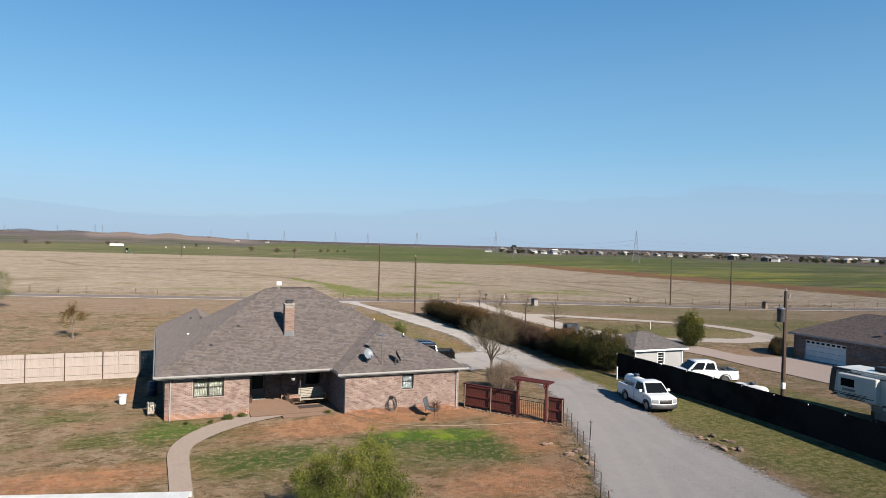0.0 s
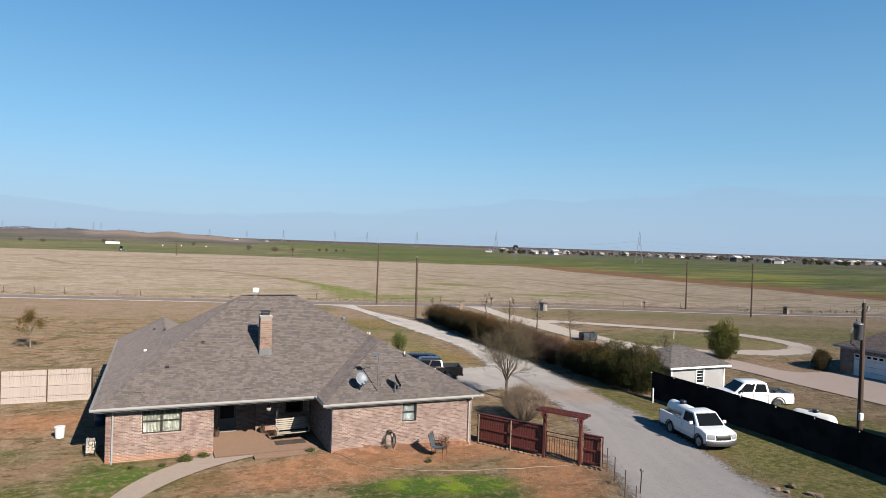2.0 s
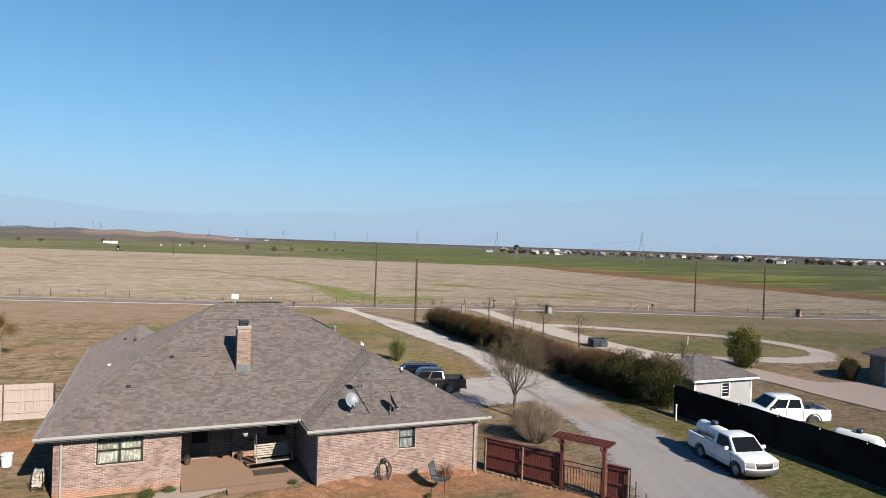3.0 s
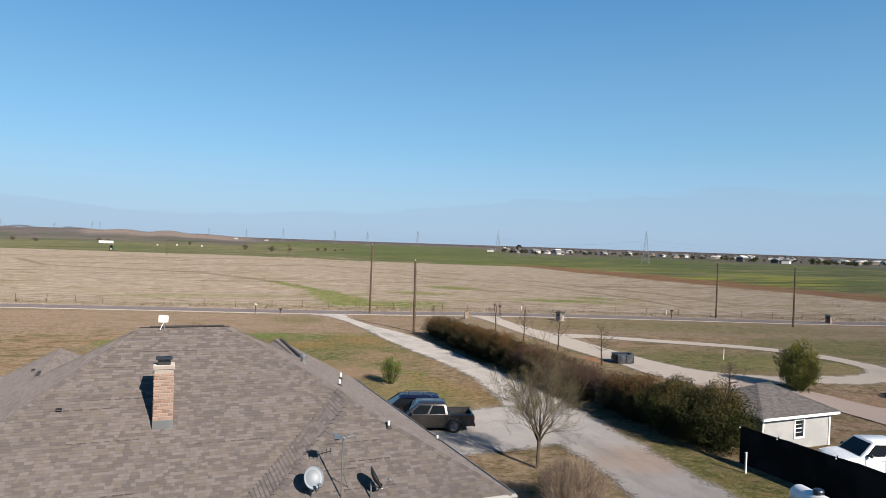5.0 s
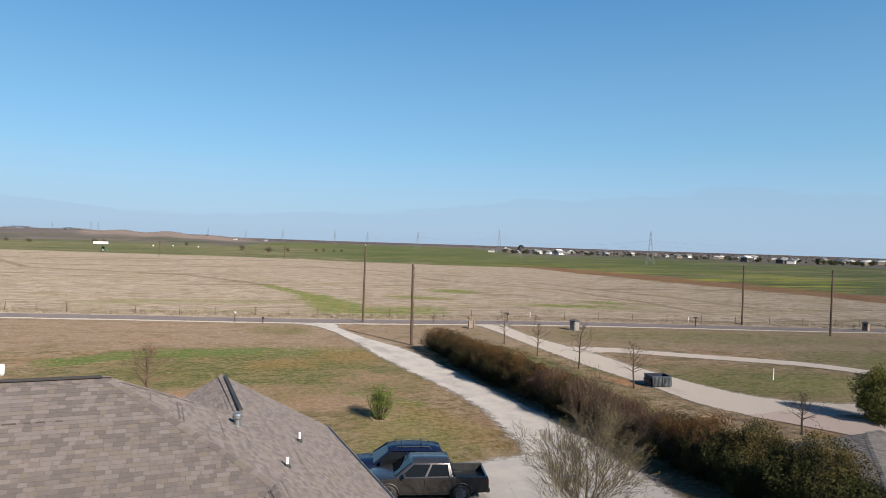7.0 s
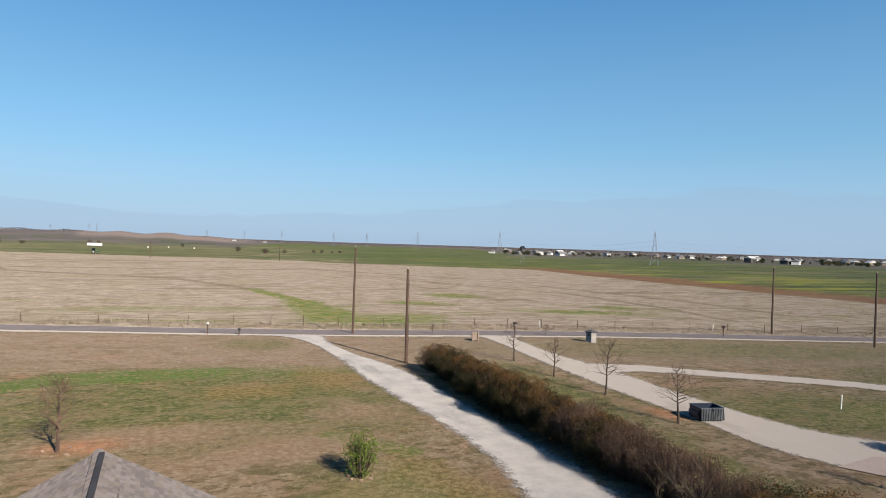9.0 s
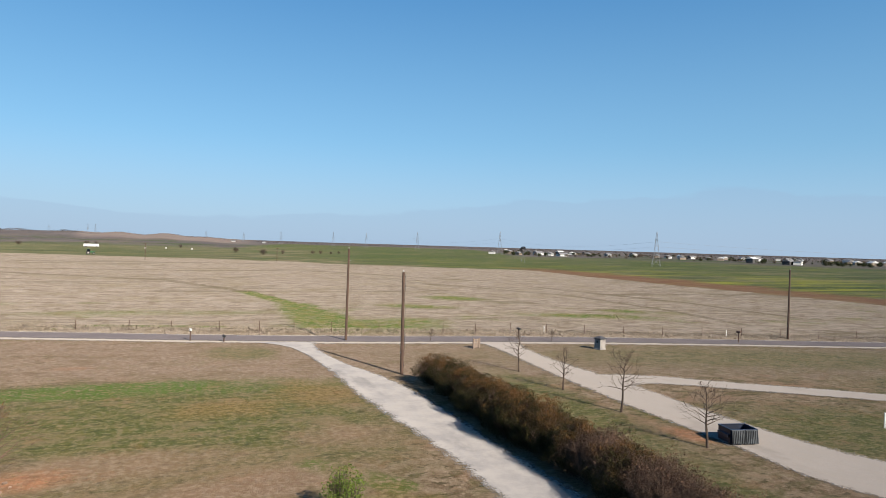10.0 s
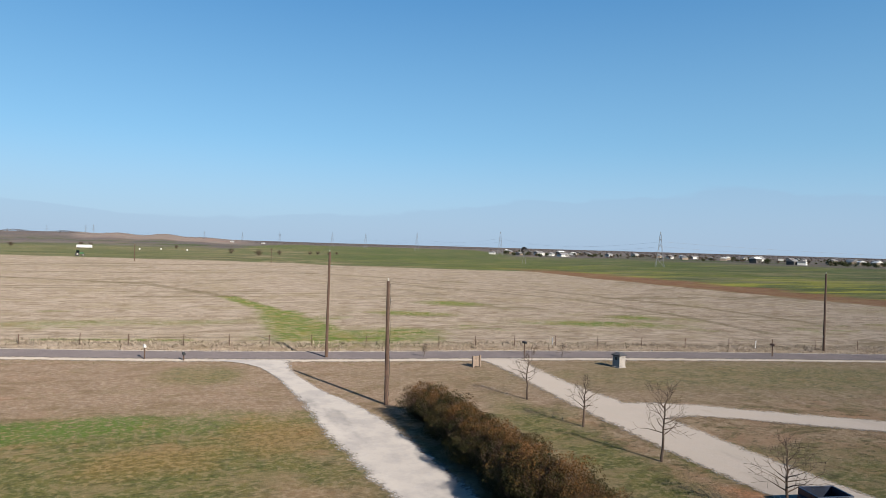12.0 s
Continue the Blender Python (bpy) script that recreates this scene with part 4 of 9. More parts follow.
def build_house():
    house = thing("brick_house", Matrix(), "single-storey reddish brick farmhouse with a brown shingled hip roof", "house")
    top = 2.42
    # walls
    brick_wall("front_wall", (0.5, 40.5, 0), (1, 0, 0), 4.65, -0.1, top, [(1.5, 3.2, 1.22, 2.36)], house)
    brick_wall("wing_front_wall", (10.4, 38.38, 0), (1, 0, 0), 7.45, -0.1, top, [(3.6, 4.36, 1.42, 2.38)], house)
    brick_wall("wing_side_wall", (10.4, 43.2, 0), (0, -1, 0), 4.6, -0.1, top, [], house)
    brick_wall("porch_side_wall", (5.15, 40.72, 0), (0, 1, 0), 3.2, 0, top, [], house)
    brick_wall("porch_back_wall", (5.15, 43.75, 0), (1, 0, 0), 2.35, 0, top, [(0.45, 1.4, 0.12, 2.15)], house)
    brick_wall("porch_window_wall", (7.5, 43.3, 0), (1, 0, 0), 2.9, 0, top, [(1.55, 2.5, 1.0, 2.1)], house)
    brick_wall("porch_return_wall", (7.5, 43.75, 0), (0, -1, 0), 0.45, 0, top, [], house)
    brick_wall("left_wall", (0.5, 61.2, 0), (0, -1, 0), 20.7, -0.1, top, [], house)
    brick_wall("right_wall", (17.85, 38.38, 0), (17.6 - 17.85, 18.0, 0), 18.02, -0.1, top, [(6, 8.4, 0.3, 2.2)], house)
    brick_wall("rear_gable_wall", (17.6, 56.4, 0), (-1, 0, 0), 7.95, -0.1, top, [], house)
    brick_wall("rear_wall", (9.65, 53.5, 0), (-1, 0, 0), 3.9, -0.1, top, [], house)
    brick_wall("rear_wing_wall", (5.6, 61.2, 0), (-1, 0, 0), 5.1, -0.1, top, [], house)
    brick_wall("rear_wing_side_wall", (5.6, 53.5, 0), (0, 1, 0), 7.7, -0.1, top, [], house)
    brick_wall("rear_gable_side_wall", (9.65, 56.4, 0), (0, -1, 0), 2.9, -0.1, top, [], house)
    box_part("garage_door", (0.06, 2.36, 1.88), (17.62, 45.58, 1.25), M_CREAM, house, bevel=0.01)
    # roof slopes
    slopes = [
        [(0, YF, E0), (10.0, YF, E0), VA, R2, R1],
        [(0, 61.7, E0), (0, YF, E0), R1, LV, LB],
        [(XR, YW, E0), (XB, 56.75, E0), GB, GV, R2, VA, HP],
        [(10.0, YW, E0), (XR, YW, E0), HP],
        [(10.0, YF, E0), (10.0, YW, E0), HP, VA],
        [(9.5, 53.9, E0), (6.0, 53.9, E0), LV, R1, R2, GV],
        [(6.0, 61.7, E0), (0, 61.7, E0), LB],
        [(6.0, 53.9, E0), (6.0, 61.7, E0), LB, LV],
        [(9.5, 56.75, E0), (9.5, 53.9, E0), GV, GB],
    ]
    for k, s in enumerate(slopes):
        roof_plane(s, M_SHINGLE, house, k)
    nf, nl, nr, nb, nw = (0, -SL, 1), (-SL, 0, 1), (0.56, 0, 1), (0, SL, 1), (-SL, 0, 1)
    for a, b, n1, n2 in (((0, YF, E0), R1, nf, nl), (VA, R2, nf, nr), (R1, R2, nf, nb), ((10.0, YW, E0), HP, nf, nw), ((XR, YW, E0), HP, nf, nr), (HP, VA, nw, nr),
                         (GV, R2, nr, nb), (GB, GV, nr, nw), ((0, 61.7, E0), LB, nl, nb), (LB, LV, nl, (SL, 0, 1)), (LV, R1, nl, nb)):
        wing = a == (10.0, YW, E0)
        cap_row(a, b, n1, n2, M_SHINGLE, house, step=0.22 if wing else 0.16, half=0.17 if wing else 0.15, lift=1.25 if wing else 1.0)
    # ridge vents
    for (a, b) in (((7.3, RY, RZ + 0.06), (10.0, RY, RZ + 0.06)), ((13.8, 50.6, GB[2] + 0.06), (13.8, 56.2, GB[2] + 0.06)), ((3.0, 51.3, LB[2] + 0.06), (3.0, 52.1, LB[2] + 0.06))):
        a, b = Vector(a), Vector(b)
        c, d = (a + b) / 2, b - a
        box_part("ridge_vent", (d.length, 0.14, 0.06), tuple(c), M_RIDGE, house, (0, 0, math.degrees(math.atan2(d.y, d.x))), 0.015)
    bm = bmesh.new()
    g = [bm.verts.new(v) for v in ((9.6, 56.4, 2.42), (17.85, 56.4, 2.42), (13.8, 56.4, GB[2] - 0.1))]
    h = [bm.verts.new(v) for v in ((9.6, 56.2, 2.42), (17.85, 56.2, 2.42), (13.8, 56.2, GB[2] - 0.1))]
    bm.faces.new(g), bm.faces.new(h[::-1])
    for i in range(3):
        bm.faces.new((g[i], h[i], h[(i + 1) % 3], g[(i + 1) % 3]))
    part("gable", bm, M_CREAM, house)
    # soffits under the eaves and over the porch
    for x0, x1, y0, y1 in ((0.02, 0.5, 40.02, 61.6), (0.5, 10.0, 40.02, 40.5), (5.15, 10.4, 40.5, 43.75), (10.02, 17.85, 38.12, 38.38), (17.6, 18.04, 38.5, 56.4), (10.02, 10.4, 38.38, 40.02)):
        box_part("soffit", (x1 - x0, y1 - y0, 0.03), ((x0 + x1) / 2, (y0 + y1) / 2, 2.435), M_SOFFIT, house)
    # fascia and gutters
    def gutter(a, b):
        a, b = Vector(a), Vector(b)
        d = (b - a).normalized()
        o = Vector((d.y, -d.x, 0))
        bm = bmesh.new()
        prof = ((0.0, 0.0), (0.0, -0.13), (0.08, -0.13), (0.125, -0.06), (0.125, 0.0), (0.112, 0.0), (0.112, -0.05), (0.075, -0.118), (0.012, -0.118), (0.012, 0.0))
        ra = [bm.verts.new(a + o * p + Vector((0, 0, q))) for p, q in prof]
        rb = [bm.verts.new(b + o * p + Vector((0, 0, q))) for p, q in prof]
        for i in range(len(prof)):
            j = (i + 1) % len(prof)
            bm.faces.new((ra[i], ra[j], rb[j], rb[i]))
        bm.faces.new(ra[::-1]), bm.faces.new(rb)
        bmesh.ops.recalc_face_normals(bm, faces=bm.faces)
        return part("gutter", bm, M_CREAM, house, "cream metal gutter")
    z = E0 + 0.0
    gutter((-0.12, 39.98, z), (10.0, 39.98, z))
    gutter((9.98, 39.96, z), (9.98, 38.08, z))
    gutter((9.86, 38.08, z), (18.37, 38.08, z))
    gutter((-0.02, 61.7, z), (-0.02, 39.98, z))
    gutter((18.27, 38.08, z), (18.07, 56.7, z))
    for a, b in (((0.02, 40.03, 2.55), (10.0, 40.03, 2.55)), ((10.03, 38.13, 2.55), (18.21, 38.13, 2.55)), ((18.21, 38.16, 2.55), (18.01, 56.7, 2.55)), ((0.03, 40.05, 2.55), (0.03, 61.6, 2.55))):
        a, b = Vector(a), Vector(b)
        c, d = (a + b) / 2, b - a
        box_part("fascia", (d.length, 0.03, 0.19), tuple(c), M_CREAM, house, (0, 0, math.degrees(math.atan2(d.y, d.x))))
    def downpipe(x, y, ex):
        bm = bmesh.new()
        for a, b in (((ex, y - 0.42, 2.5), (x, y - 0.06, 2.28)), ((x, y - 0.06, 2.28), (x, y - 0.06, 0.12)), ((x, y - 0.06, 0.12), (x, y - 0.3, 0.03))):
            add_tube(bm, a, b, 0.045, sides=6)
        part("downpipe", bm, M_CREAM, house, "cream downpipe")
    downpipe(0.78, 40.5, 0.78)
    downpipe(17.68, 38.38, 17.68)
    # windows and doors
    window_unit(house, 2.0, 3.7, 1.22, 2.36, 40.5, M_CURTAIN, 2, 2)
    window_unit(house, 14.0, 14.76, 1.42, 2.38, 38.38, M_BLIND, 1, 2)
    window_unit(house, 9.05, 10.0, 1.0, 2.1, 43.3, M_DOOR, 1, 2)
    d = box_part("door", (0.93, 0.05, 2.0), (6.075, 43.86, 1.13), M_DOOR, house, bevel=0.006, label="dark grey storm door")
    box_part("door_glass", (0.7, 0.012, 1.25), (6.075, 43.826, 1.42), M_GLASS, d)
    tube_part("door_handle", (6.42, 43.83, 1.1), (6.42, 43.78, 1.1), 0.02, M_STEEL, d)
    box_part("door_threshold", (0.97, 0.14, 0.1), (6.075, 43.72, 0.17), M_CREAM, house, bevel=0.008)
    box_part("porch_slab", (5.2, 4.1, 0.2), (7.76, 41.68, 0.03), M_SLAB, house, bevel=0.015, label="tan concrete porch floor")
    box_part("porch_step", (3.4, 0.75, 0.14), (8.6, 39.28, 0.02), M_SLAB, house, bevel=0.015)
    # flashing lines of shingle shadow: small box vents and pipes on the roof
    def on_front(x, y):
        return E0 + SL * (y - YF)
    for x, y in ((4.75, 43.55), (3.04, 42.08), (1.96, 47.7), (2.4, 54.6)):
        zz = on_front(x, y) if y < 46 else E0 + SL * x
        box_part("roof_vent", (0.16, 0.12, 0.1), (x, y, zz + 0.05), M_PVC if y == 47.7 else M_BLACKMETAL, house, (32, 0, 0), 0.015)
    for x, y, zz, hh in ((15.65, 50.2, 4.02, 0.3), (14.5, 46.0, 4.65, 0.26), (14.88, 40.76, 4.31, 0.24), (18.0, 43.8, 2.72, 0.22)):
        tube_part("vent_pipe", (x, y, zz - 0.1), (x, y, zz + hh), 0.045, M_PVC, house, label="white plastic vent pipe")
        bm = bmesh.new()
        add_lathe(bm, [(0.11, zz - 0.02), (0.06, zz + 0.1), (0.05, zz + 0.1)], 12, Matrix.Translation((x, y, 0)))
        part("pipe_boot", bm, M_RUBBER, house)
    x, y, zz = 13.45, 48.3, 5.17
    bm = bmesh.new()
    add_lathe(bm, [(0.19, zz - 0.1), (0.1, zz + 0.06), (0.085, zz + 0.28), (0.14, zz + 0.28), (0.14, zz + 0.37), (0.1, zz + 0.42), (0, zz + 0.43)], 16, Matrix.Translation((x, y, 0)))
    part("flue", bm, M_STEEL, house, "galvanised flue with a cap")
    return house


house = build_house()


def soil_bank(x0, x1, y, high, wide):
    """Red earth washed up against the foot of a wall that faces -y."""
    bm = bmesh.new()
    rows = []
    n = int((x1 - x0) / 0.16)
    for k in range(n + 1):
        x = x0 + (x1 - x0) * k / n
        end = min(1.0, k / 5, (n - k) / 5)
        hh = high * (0.75 + 0.6 * noise.noise((x * 0.9, 3, 0))) * end
        ww = wide * (0.85 + 0.5 * noise.noise((x * 0.7, 9, 0)))
        rows.append([bm.verts.new((x, y - ww * u, ground_z(x, y) - 0.03 + (hh + 0.05) * v + 0.02 * noise.noise((x * 5, u * 5, 1)) * end)) for u, v in ((0.0, 1.0), (0.25, 0.78), (0.5, 0.45), (0.75, 0.2), (1.0, 0.0))])
    for a, b in zip(rows, rows[1:]):
        for i in range(4):
            bm.faces.new((a[i], b[i], b[i + 1], a[i + 1]))
    bmesh.ops.recalc_face_normals(bm, faces=bm.faces)
    tagged(part("soil_bank", bm, M_SOIL, smooth_shade=True), "red soil washed up along the foot of the brick wall", "soil", kind="structure")


M_SOIL = plain("red_soil", (0.35, 0.165, 0.09), 0.97, vary=0.3, scale=7, bump=0.8, dist=0.05)
soil_bank(10.5, 18.0, 38.385, 0.22, 0.7)


def build_chimney():
    cx, cy, w, d, z0, z1 = 7.8, 42.98, 0.6, 0.62, 4.2, 6.25
    ch = thing("chimney", pose(cx, cy, 0), "tan and red brick chimney with a black metal cap", "chimney")
    box_part("core", (w - 0.03, d - 0.03, z1 - z0 + 0.6), (0, 0, (z0 + z1) / 2 - 0.3), M_JOINT, ch)
    me_b = {}

    def brick_mesh(l):
        if l not in me_b:
            bm = bmesh.new()
            add_box(bm, (l, 0.04, 0.082), bevel=0.004)
            me = bpy.data.meshes.new("brick")
            bm.to_mesh(me)
            bm.free()
            me.materials.append(M_BRICKP)
            me_b[l] = me
        return me_b[l]
    rnd = random.Random(4)
    for k in range(int((z1 - z0) / 0.108)):
        z = z0 + 0.05 + k * 0.108
        cuts = ([0.26, 0.26, 0.08], [0.14, 0.26, 0.2], [0.2, 0.26, 0.14])[k % 3]
        for side, length, dist in ((0, w, d / 2), (1, d, w / 2), (3, d, w / 2), (2, w, d / 2)):
            scale = length / sum(cuts)
            x = -length / 2
            for c in cuts:
                l = round(c * scale - 0.022, 3)
                mid = x + c * scale / 2
                x += c * scale
                m = pose(0, 0, 0, 0, 0, 90 * side) @ pose(mid, -dist + 0.012 + rnd.uniform(-0.004, 0.004), z + rnd.uniform(-0.004, 0.004))
                shared("brick", brick_mesh(l), ch, m)
    box_part("crown", (w + 0.05, d + 0.05, 0.13), (0, 0, z1 + 0.065), M_JOINT, ch, bevel=0.02, label="pale mortar crown")
    bm = bmesh.new()
    add_box(bm, (w + 0.04, d + 0.04, 0.46), (0, 0, 4.38), bevel=0.01)
    add_box(bm, (w + 0.2, 0.12, 0.012), (0, -0.36, 4.225), (32.4, 0, 0))
    part("flashing", bm, M_STEEL, ch, "grey sheet metal flashing")
    bm = bmesh.new()
    zt = z1 + 0.13
    add_box(bm, (0.4, 0.4, 0.1), (0, 0.02, zt + 0.05), bevel=0.01)
    for sx in (-0.17, 0.17):
        for sy in (-0.15, 0.19):
            add_tube(bm, (sx, sy, zt), (sx, sy, zt + 0.19), 0.015, sides=6)
    add_box(bm, (0.5, 0.5, 0.05), (0, 0.02, zt + 0.2), bevel=0.02)
    part("cap", bm, M_BLACKMETAL, ch, "black metal rain cap")


build_chimney()

# ---------------------------------------------------------------- things on the roof and round the house
M_DISH = plain("grey_dish", (0.22, 0.25, 0.29), 0.5, vary=0.12)


def satellite_dish(at, yaw, label, size=0.36, dark=False):
    d = thing("satellite_dish", pose(*at, 0, 0, yaw), label, "satellite dish")
    bm = bmesh.new()
    add_tube(bm, (0, 0, -0.15), (0, 0, 0.42), 0.028)
    add_box(bm, (0.22, 0.16, 0.02), (0, 0, -0.13), (-32, 0, 0))
    part("mast", bm, M_STEEL, d)
    bm = bmesh.new()
    prof = [(0, 0.0), (size * 0.4, 0.02), (size * 0.75, 0.06), (size, 0.11), (size, 0.125), (size * 0.7, 0.075), (0, 0.02)]
    add_lathe(bm, prof, 24, pose(0, -0.05, 0.5, 62, 0, 0) @ Matrix.Diagonal((1, 1.1, 1, 1)))
    part("reflector", bm, M_DISH if not dark else M_BLACKMETAL, d, smooth_shade=True)
    bm = bmesh.new()
    add_path(bm, [(0, -0.03, 0.3), (0, -0.35, 0.2), (0, -0.55, 0.42)], 0.016)
    add_box(bm, (0.1, 0.12, 0.08), (0, -0.56, 0.46), (30, 0, 0), 0.01)
    part("feed_arm", bm, M_STEEL, d)
    return d


satellite_dish((11.85, 38.75, 3.12), 12, "grey satellite dish on the front slope of the roof", 0.31)
satellite_dish((13.6, 38.5, 2.98), 78, "dark-backed satellite dish turned aside on the roof", 0.33, True)


def antenna():
    a = thing("tv_antenna", pose(12.72, 38.62, 3.0), "slim metal television antenna mast on the roof", "antenna")
    tube_part("mast", (0, 0, -0.05), (0, 0, 1.75), 0.022, M_STEEL, a)
    bm = bmesh.new()
    add_tube(bm, (-0.32, -0.1, 1.75), (0.42, 0.12, 1.78), 0.014, sides=6)
    for k in range(6):
        x = -0.28 + k * 0.13
        add_tube(bm, (x, -0.22 + x * 0.3, 1.77), (x, 0.22 + x * 0.3, 1.77), 0.009, sides=5)
    add_box(bm, (0.3, 0.34, 0.015), (-0.16, -0.06, 1.84), (15, 20, 10), 0.004)
    part("array", bm, M_STEEL, a)
    tube_part("brace", (0.3, 0.3, 0.12), (0, 0, 0.8), 0.012, M_STEEL, a)


antenna()


def ridge_panel():
    a = thing("ridge_antenna", pose(7.8, 46.85, RZ - 0.05), "small white flat panel antenna on the roof ridge", "antenna")
    bm = bmesh.new()
    add_tube(bm, (0, 0, -0.05), (0, 0, 0.38), 0.025)
    add_tube(bm, (-0.15, -0.1, 0), (0, 0, 0.3), 0.015, sides=6)
    part("bracket", bm, M_STEEL, a)
    box_part("panel", (0.36, 0.05, 0.28), (-0.03, -0.06, 0.42), M_WHITE, a, (8, 3, 0), 0.03)


ridge_panel()

M_SWING = wood("swing_wood", (0.49, 0.435, 0.36), 0.15, (3, 30, 30))


def porch_swing():
    s = thing("porch_swing", pose(9.05, 41.2, 0.12, 0, 0, 4), "pale slatted wooden porch swing hanging on chains", "porch swing")
    for k in range(6):
        box_part("seat_slat", (1.55, 0.075, 0.02), (0, -0.25 + k * 0.095, 0.45 - k * 0.008), M_SWING, s, (4, 0, 0), 0.004)
    for k in range(6):
        box_part("back_slat", (1.55, 0.02, 0.075), (0, 0.3 + k * 0.03, 0.53 + k * 0.095), M_SWING, s, (-17, 0, 0), 0.004)
    for sx in (-0.8, 0.8):
        box_part("armrest", (0.09, 0.62, 0.025), (sx, 0.02, 0.68), M_SWING, s, (0, 0, 0), 0.005)
        box_part("arm_post", (0.05, 0.05, 0.28), (sx, -0.24, 0.54), M_SWING, s, bevel=0.005)
        bm = bmesh.new()
        add_tube(bm, (sx, -0.25, 0.66), (sx, 0.0, 2.3), 0.012, sides=5)
        add_tube(bm, (sx, 0.32, 0.66), (sx, 0.0, 2.3), 0.012, sides=5)
        part("chain", bm, M_STEEL, s)


porch_swing()
M_MAT = plain("dark_mat", (0.05, 0.035, 0.03), 0.95)
tagged(box_part("door_mat", (1.5, 0.7, 0.012), (8.9, 40.9, 0.143), M_MAT, None, bevel=0.003), "dark rubber mat on the porch floor", "mat")


def wind_chime():
    w = thing("hanging_planter", pose(7.75, 40.75, 1.95), "small pale planter hanging under the porch eave", "planter")
    bm = bmesh.new()
    add_lathe(bm, [(0.0, -0.12), (0.1, -0.1), (0.13, 0.05), (0.12, 0.06), (0.0, 0.03)], 14)
    part("bowl", bm, M_CREAM, w, smooth_shade=True)
    bm = bmesh.new()
    for k in range(3):
        a = k * math.tau / 3
        add_tube(bm, (0.12 * math.cos(a), 0.12 * math.sin(a), 0.05), (0, 0, 0.45), 0.005, sides=4)
    part("hanger", bm, M_BLACKMETAL, w)


wind_chime()
M_POT = plain("brown_pot", (0.12, 0.07, 0.05), 0.7)
for px, py in ((5.5, 42.9), (7.8, 42.95)):
    t = thing("flower_pot", pose(px, py, 0.13), "small dark plant pot on the porch", "plant pot", "porch pots")
    bm = bmesh.new()
    add_lathe(bm, [(0, 0), (0.11, 0), (0.15, 0.26), (0.165, 0.26), (0.165, 0.3), (0.14, 0.3), (0, 0.24)], 16)
    part("pot", bm, M_POT, t)
    bm = bmesh.new()
    for k in range(14):
        a = k * 2.4
        add_tube(bm, (0, 0, 0.25), (0.14 * math.cos(a), 0.14 * math.sin(a), 0.42 + 0.1 * (k % 3)), 0.012, 0.002, 4)
    part("dry_plant", bm, M_MAT, t)

M_HOSE = plain("dark_hose", (0.03, 0.035, 0.025), 0.55)


def garden_hose():
    h = thing("garden_hose", pose(13.3, 38.2, 0.75), "coiled dark garden hose hanging on the brick wall", "hose")
    box_part("hanger", (0.22, 0.16, 0.18), (0, 0.08, 0.25), M_BLACKMETAL, h, bevel=0.03)
    for k in range(5):
        rx, rz = 0.22 + 0.02 * k, 0.36 + 0.035 * k
        bm = bmesh.new()
        pts = [(rx * math.sin(a) + 0.02 * math.sin(3 * a + k), -0.02 * k - 0.015 * math.cos(a * 2), 0.28 - rz + rz * math.cos(a) + 0.01 * k) for a in [i * math.tau / 28 for i in range(29)]]
        add_path(bm, pts, 0.014)
        part("coil", bm, M_HOSE, h)
    bm = bmesh.new()
    add_path(bm, [(-0.2, 0, 0.0), (-0.38, -0.02, -0.2), (-0.4, 0, -0.45), (-0.3, -0.05, -0.62), (-0.1, -0.08, -0.66)], 0.014)
    part("loose_end", bm, M_HOSE, h)


garden_hose()
M_CHAIR = plain("blue_grey_sling", (0.19, 0.23, 0.265), 0.7)


def patio_chair():
    c = thing("patio_chair", pose(15.35, 36.75, ground_z(15.35, 36.75) + 0.02, 0, 0, 48) @ Matrix.Diagonal((1.1, 1.1, 1.12, 1)), "blue-grey sling patio chair with a metal frame", "chair")
    bm = bmesh.new()
    prof = [(-0.25, 0.43), (-0.1, 0.40), (0.1, 0.39), (0.24, 0.42), (0.3, 0.55), (0.36, 0.75), (0.42, 0.97)]
    rows = [[bm.verts.new((x, y, z + d)) for x in (-0.25, 0, 0.25)] for y, z in prof for d in (0,)]
    for r, s in zip(rows, rows[1:]):
        for i in range(2):
            bm.faces.new((r[i], r[i + 1], s[i + 1], s[i]))
    bmesh.ops.solidify(bm, geom=bm.faces[:], thickness=0.012)
    part("sling", bm, M_CHAIR, c)
    for sx in (-0.28, 0.28):
        bm = bmesh.new()
        add_path(bm, [(sx, -0.26, 0.0), (sx, -0.27, 0.4), (sx, -0.24, 0.6), (sx, 0.1, 0.62), (sx, 0.3, 0.6)], 0.014)
        add_path(bm, [(sx, 0.26, 0.0), (sx, 0.25, 0.4), (sx, 0.34, 0.72), (sx, 0.43, 1.0)], 0.014)
        part("side_frame", bm, M_BLACKMETAL, c)
    tube_part("cross_bar", (-0.28, 0.43, 0.99), (0.28, 0.43, 0.99), 0.014, M_BLACKMETAL, c)
    tube_part("cross_bar", (-0.28, -0.26, 0.42), (0.28, -0.26, 0.42), 0.014, M_BLACKMETAL, c)


patio_chair()
M_DRYTWIG = plain("dead_stalks", (0.22, 0.10, 0.05), 0.9)


def lathe_thing(name, prof, at, mat, label, cat, sides=20, extra=None):
    t = thing(name, pose(*at), label, cat)
    bm = bmesh.new()
    add_lathe(bm, prof, sides)
    part("body", bm, mat, t, smooth_shade=True)
    if extra:
        extra(t)
    return t


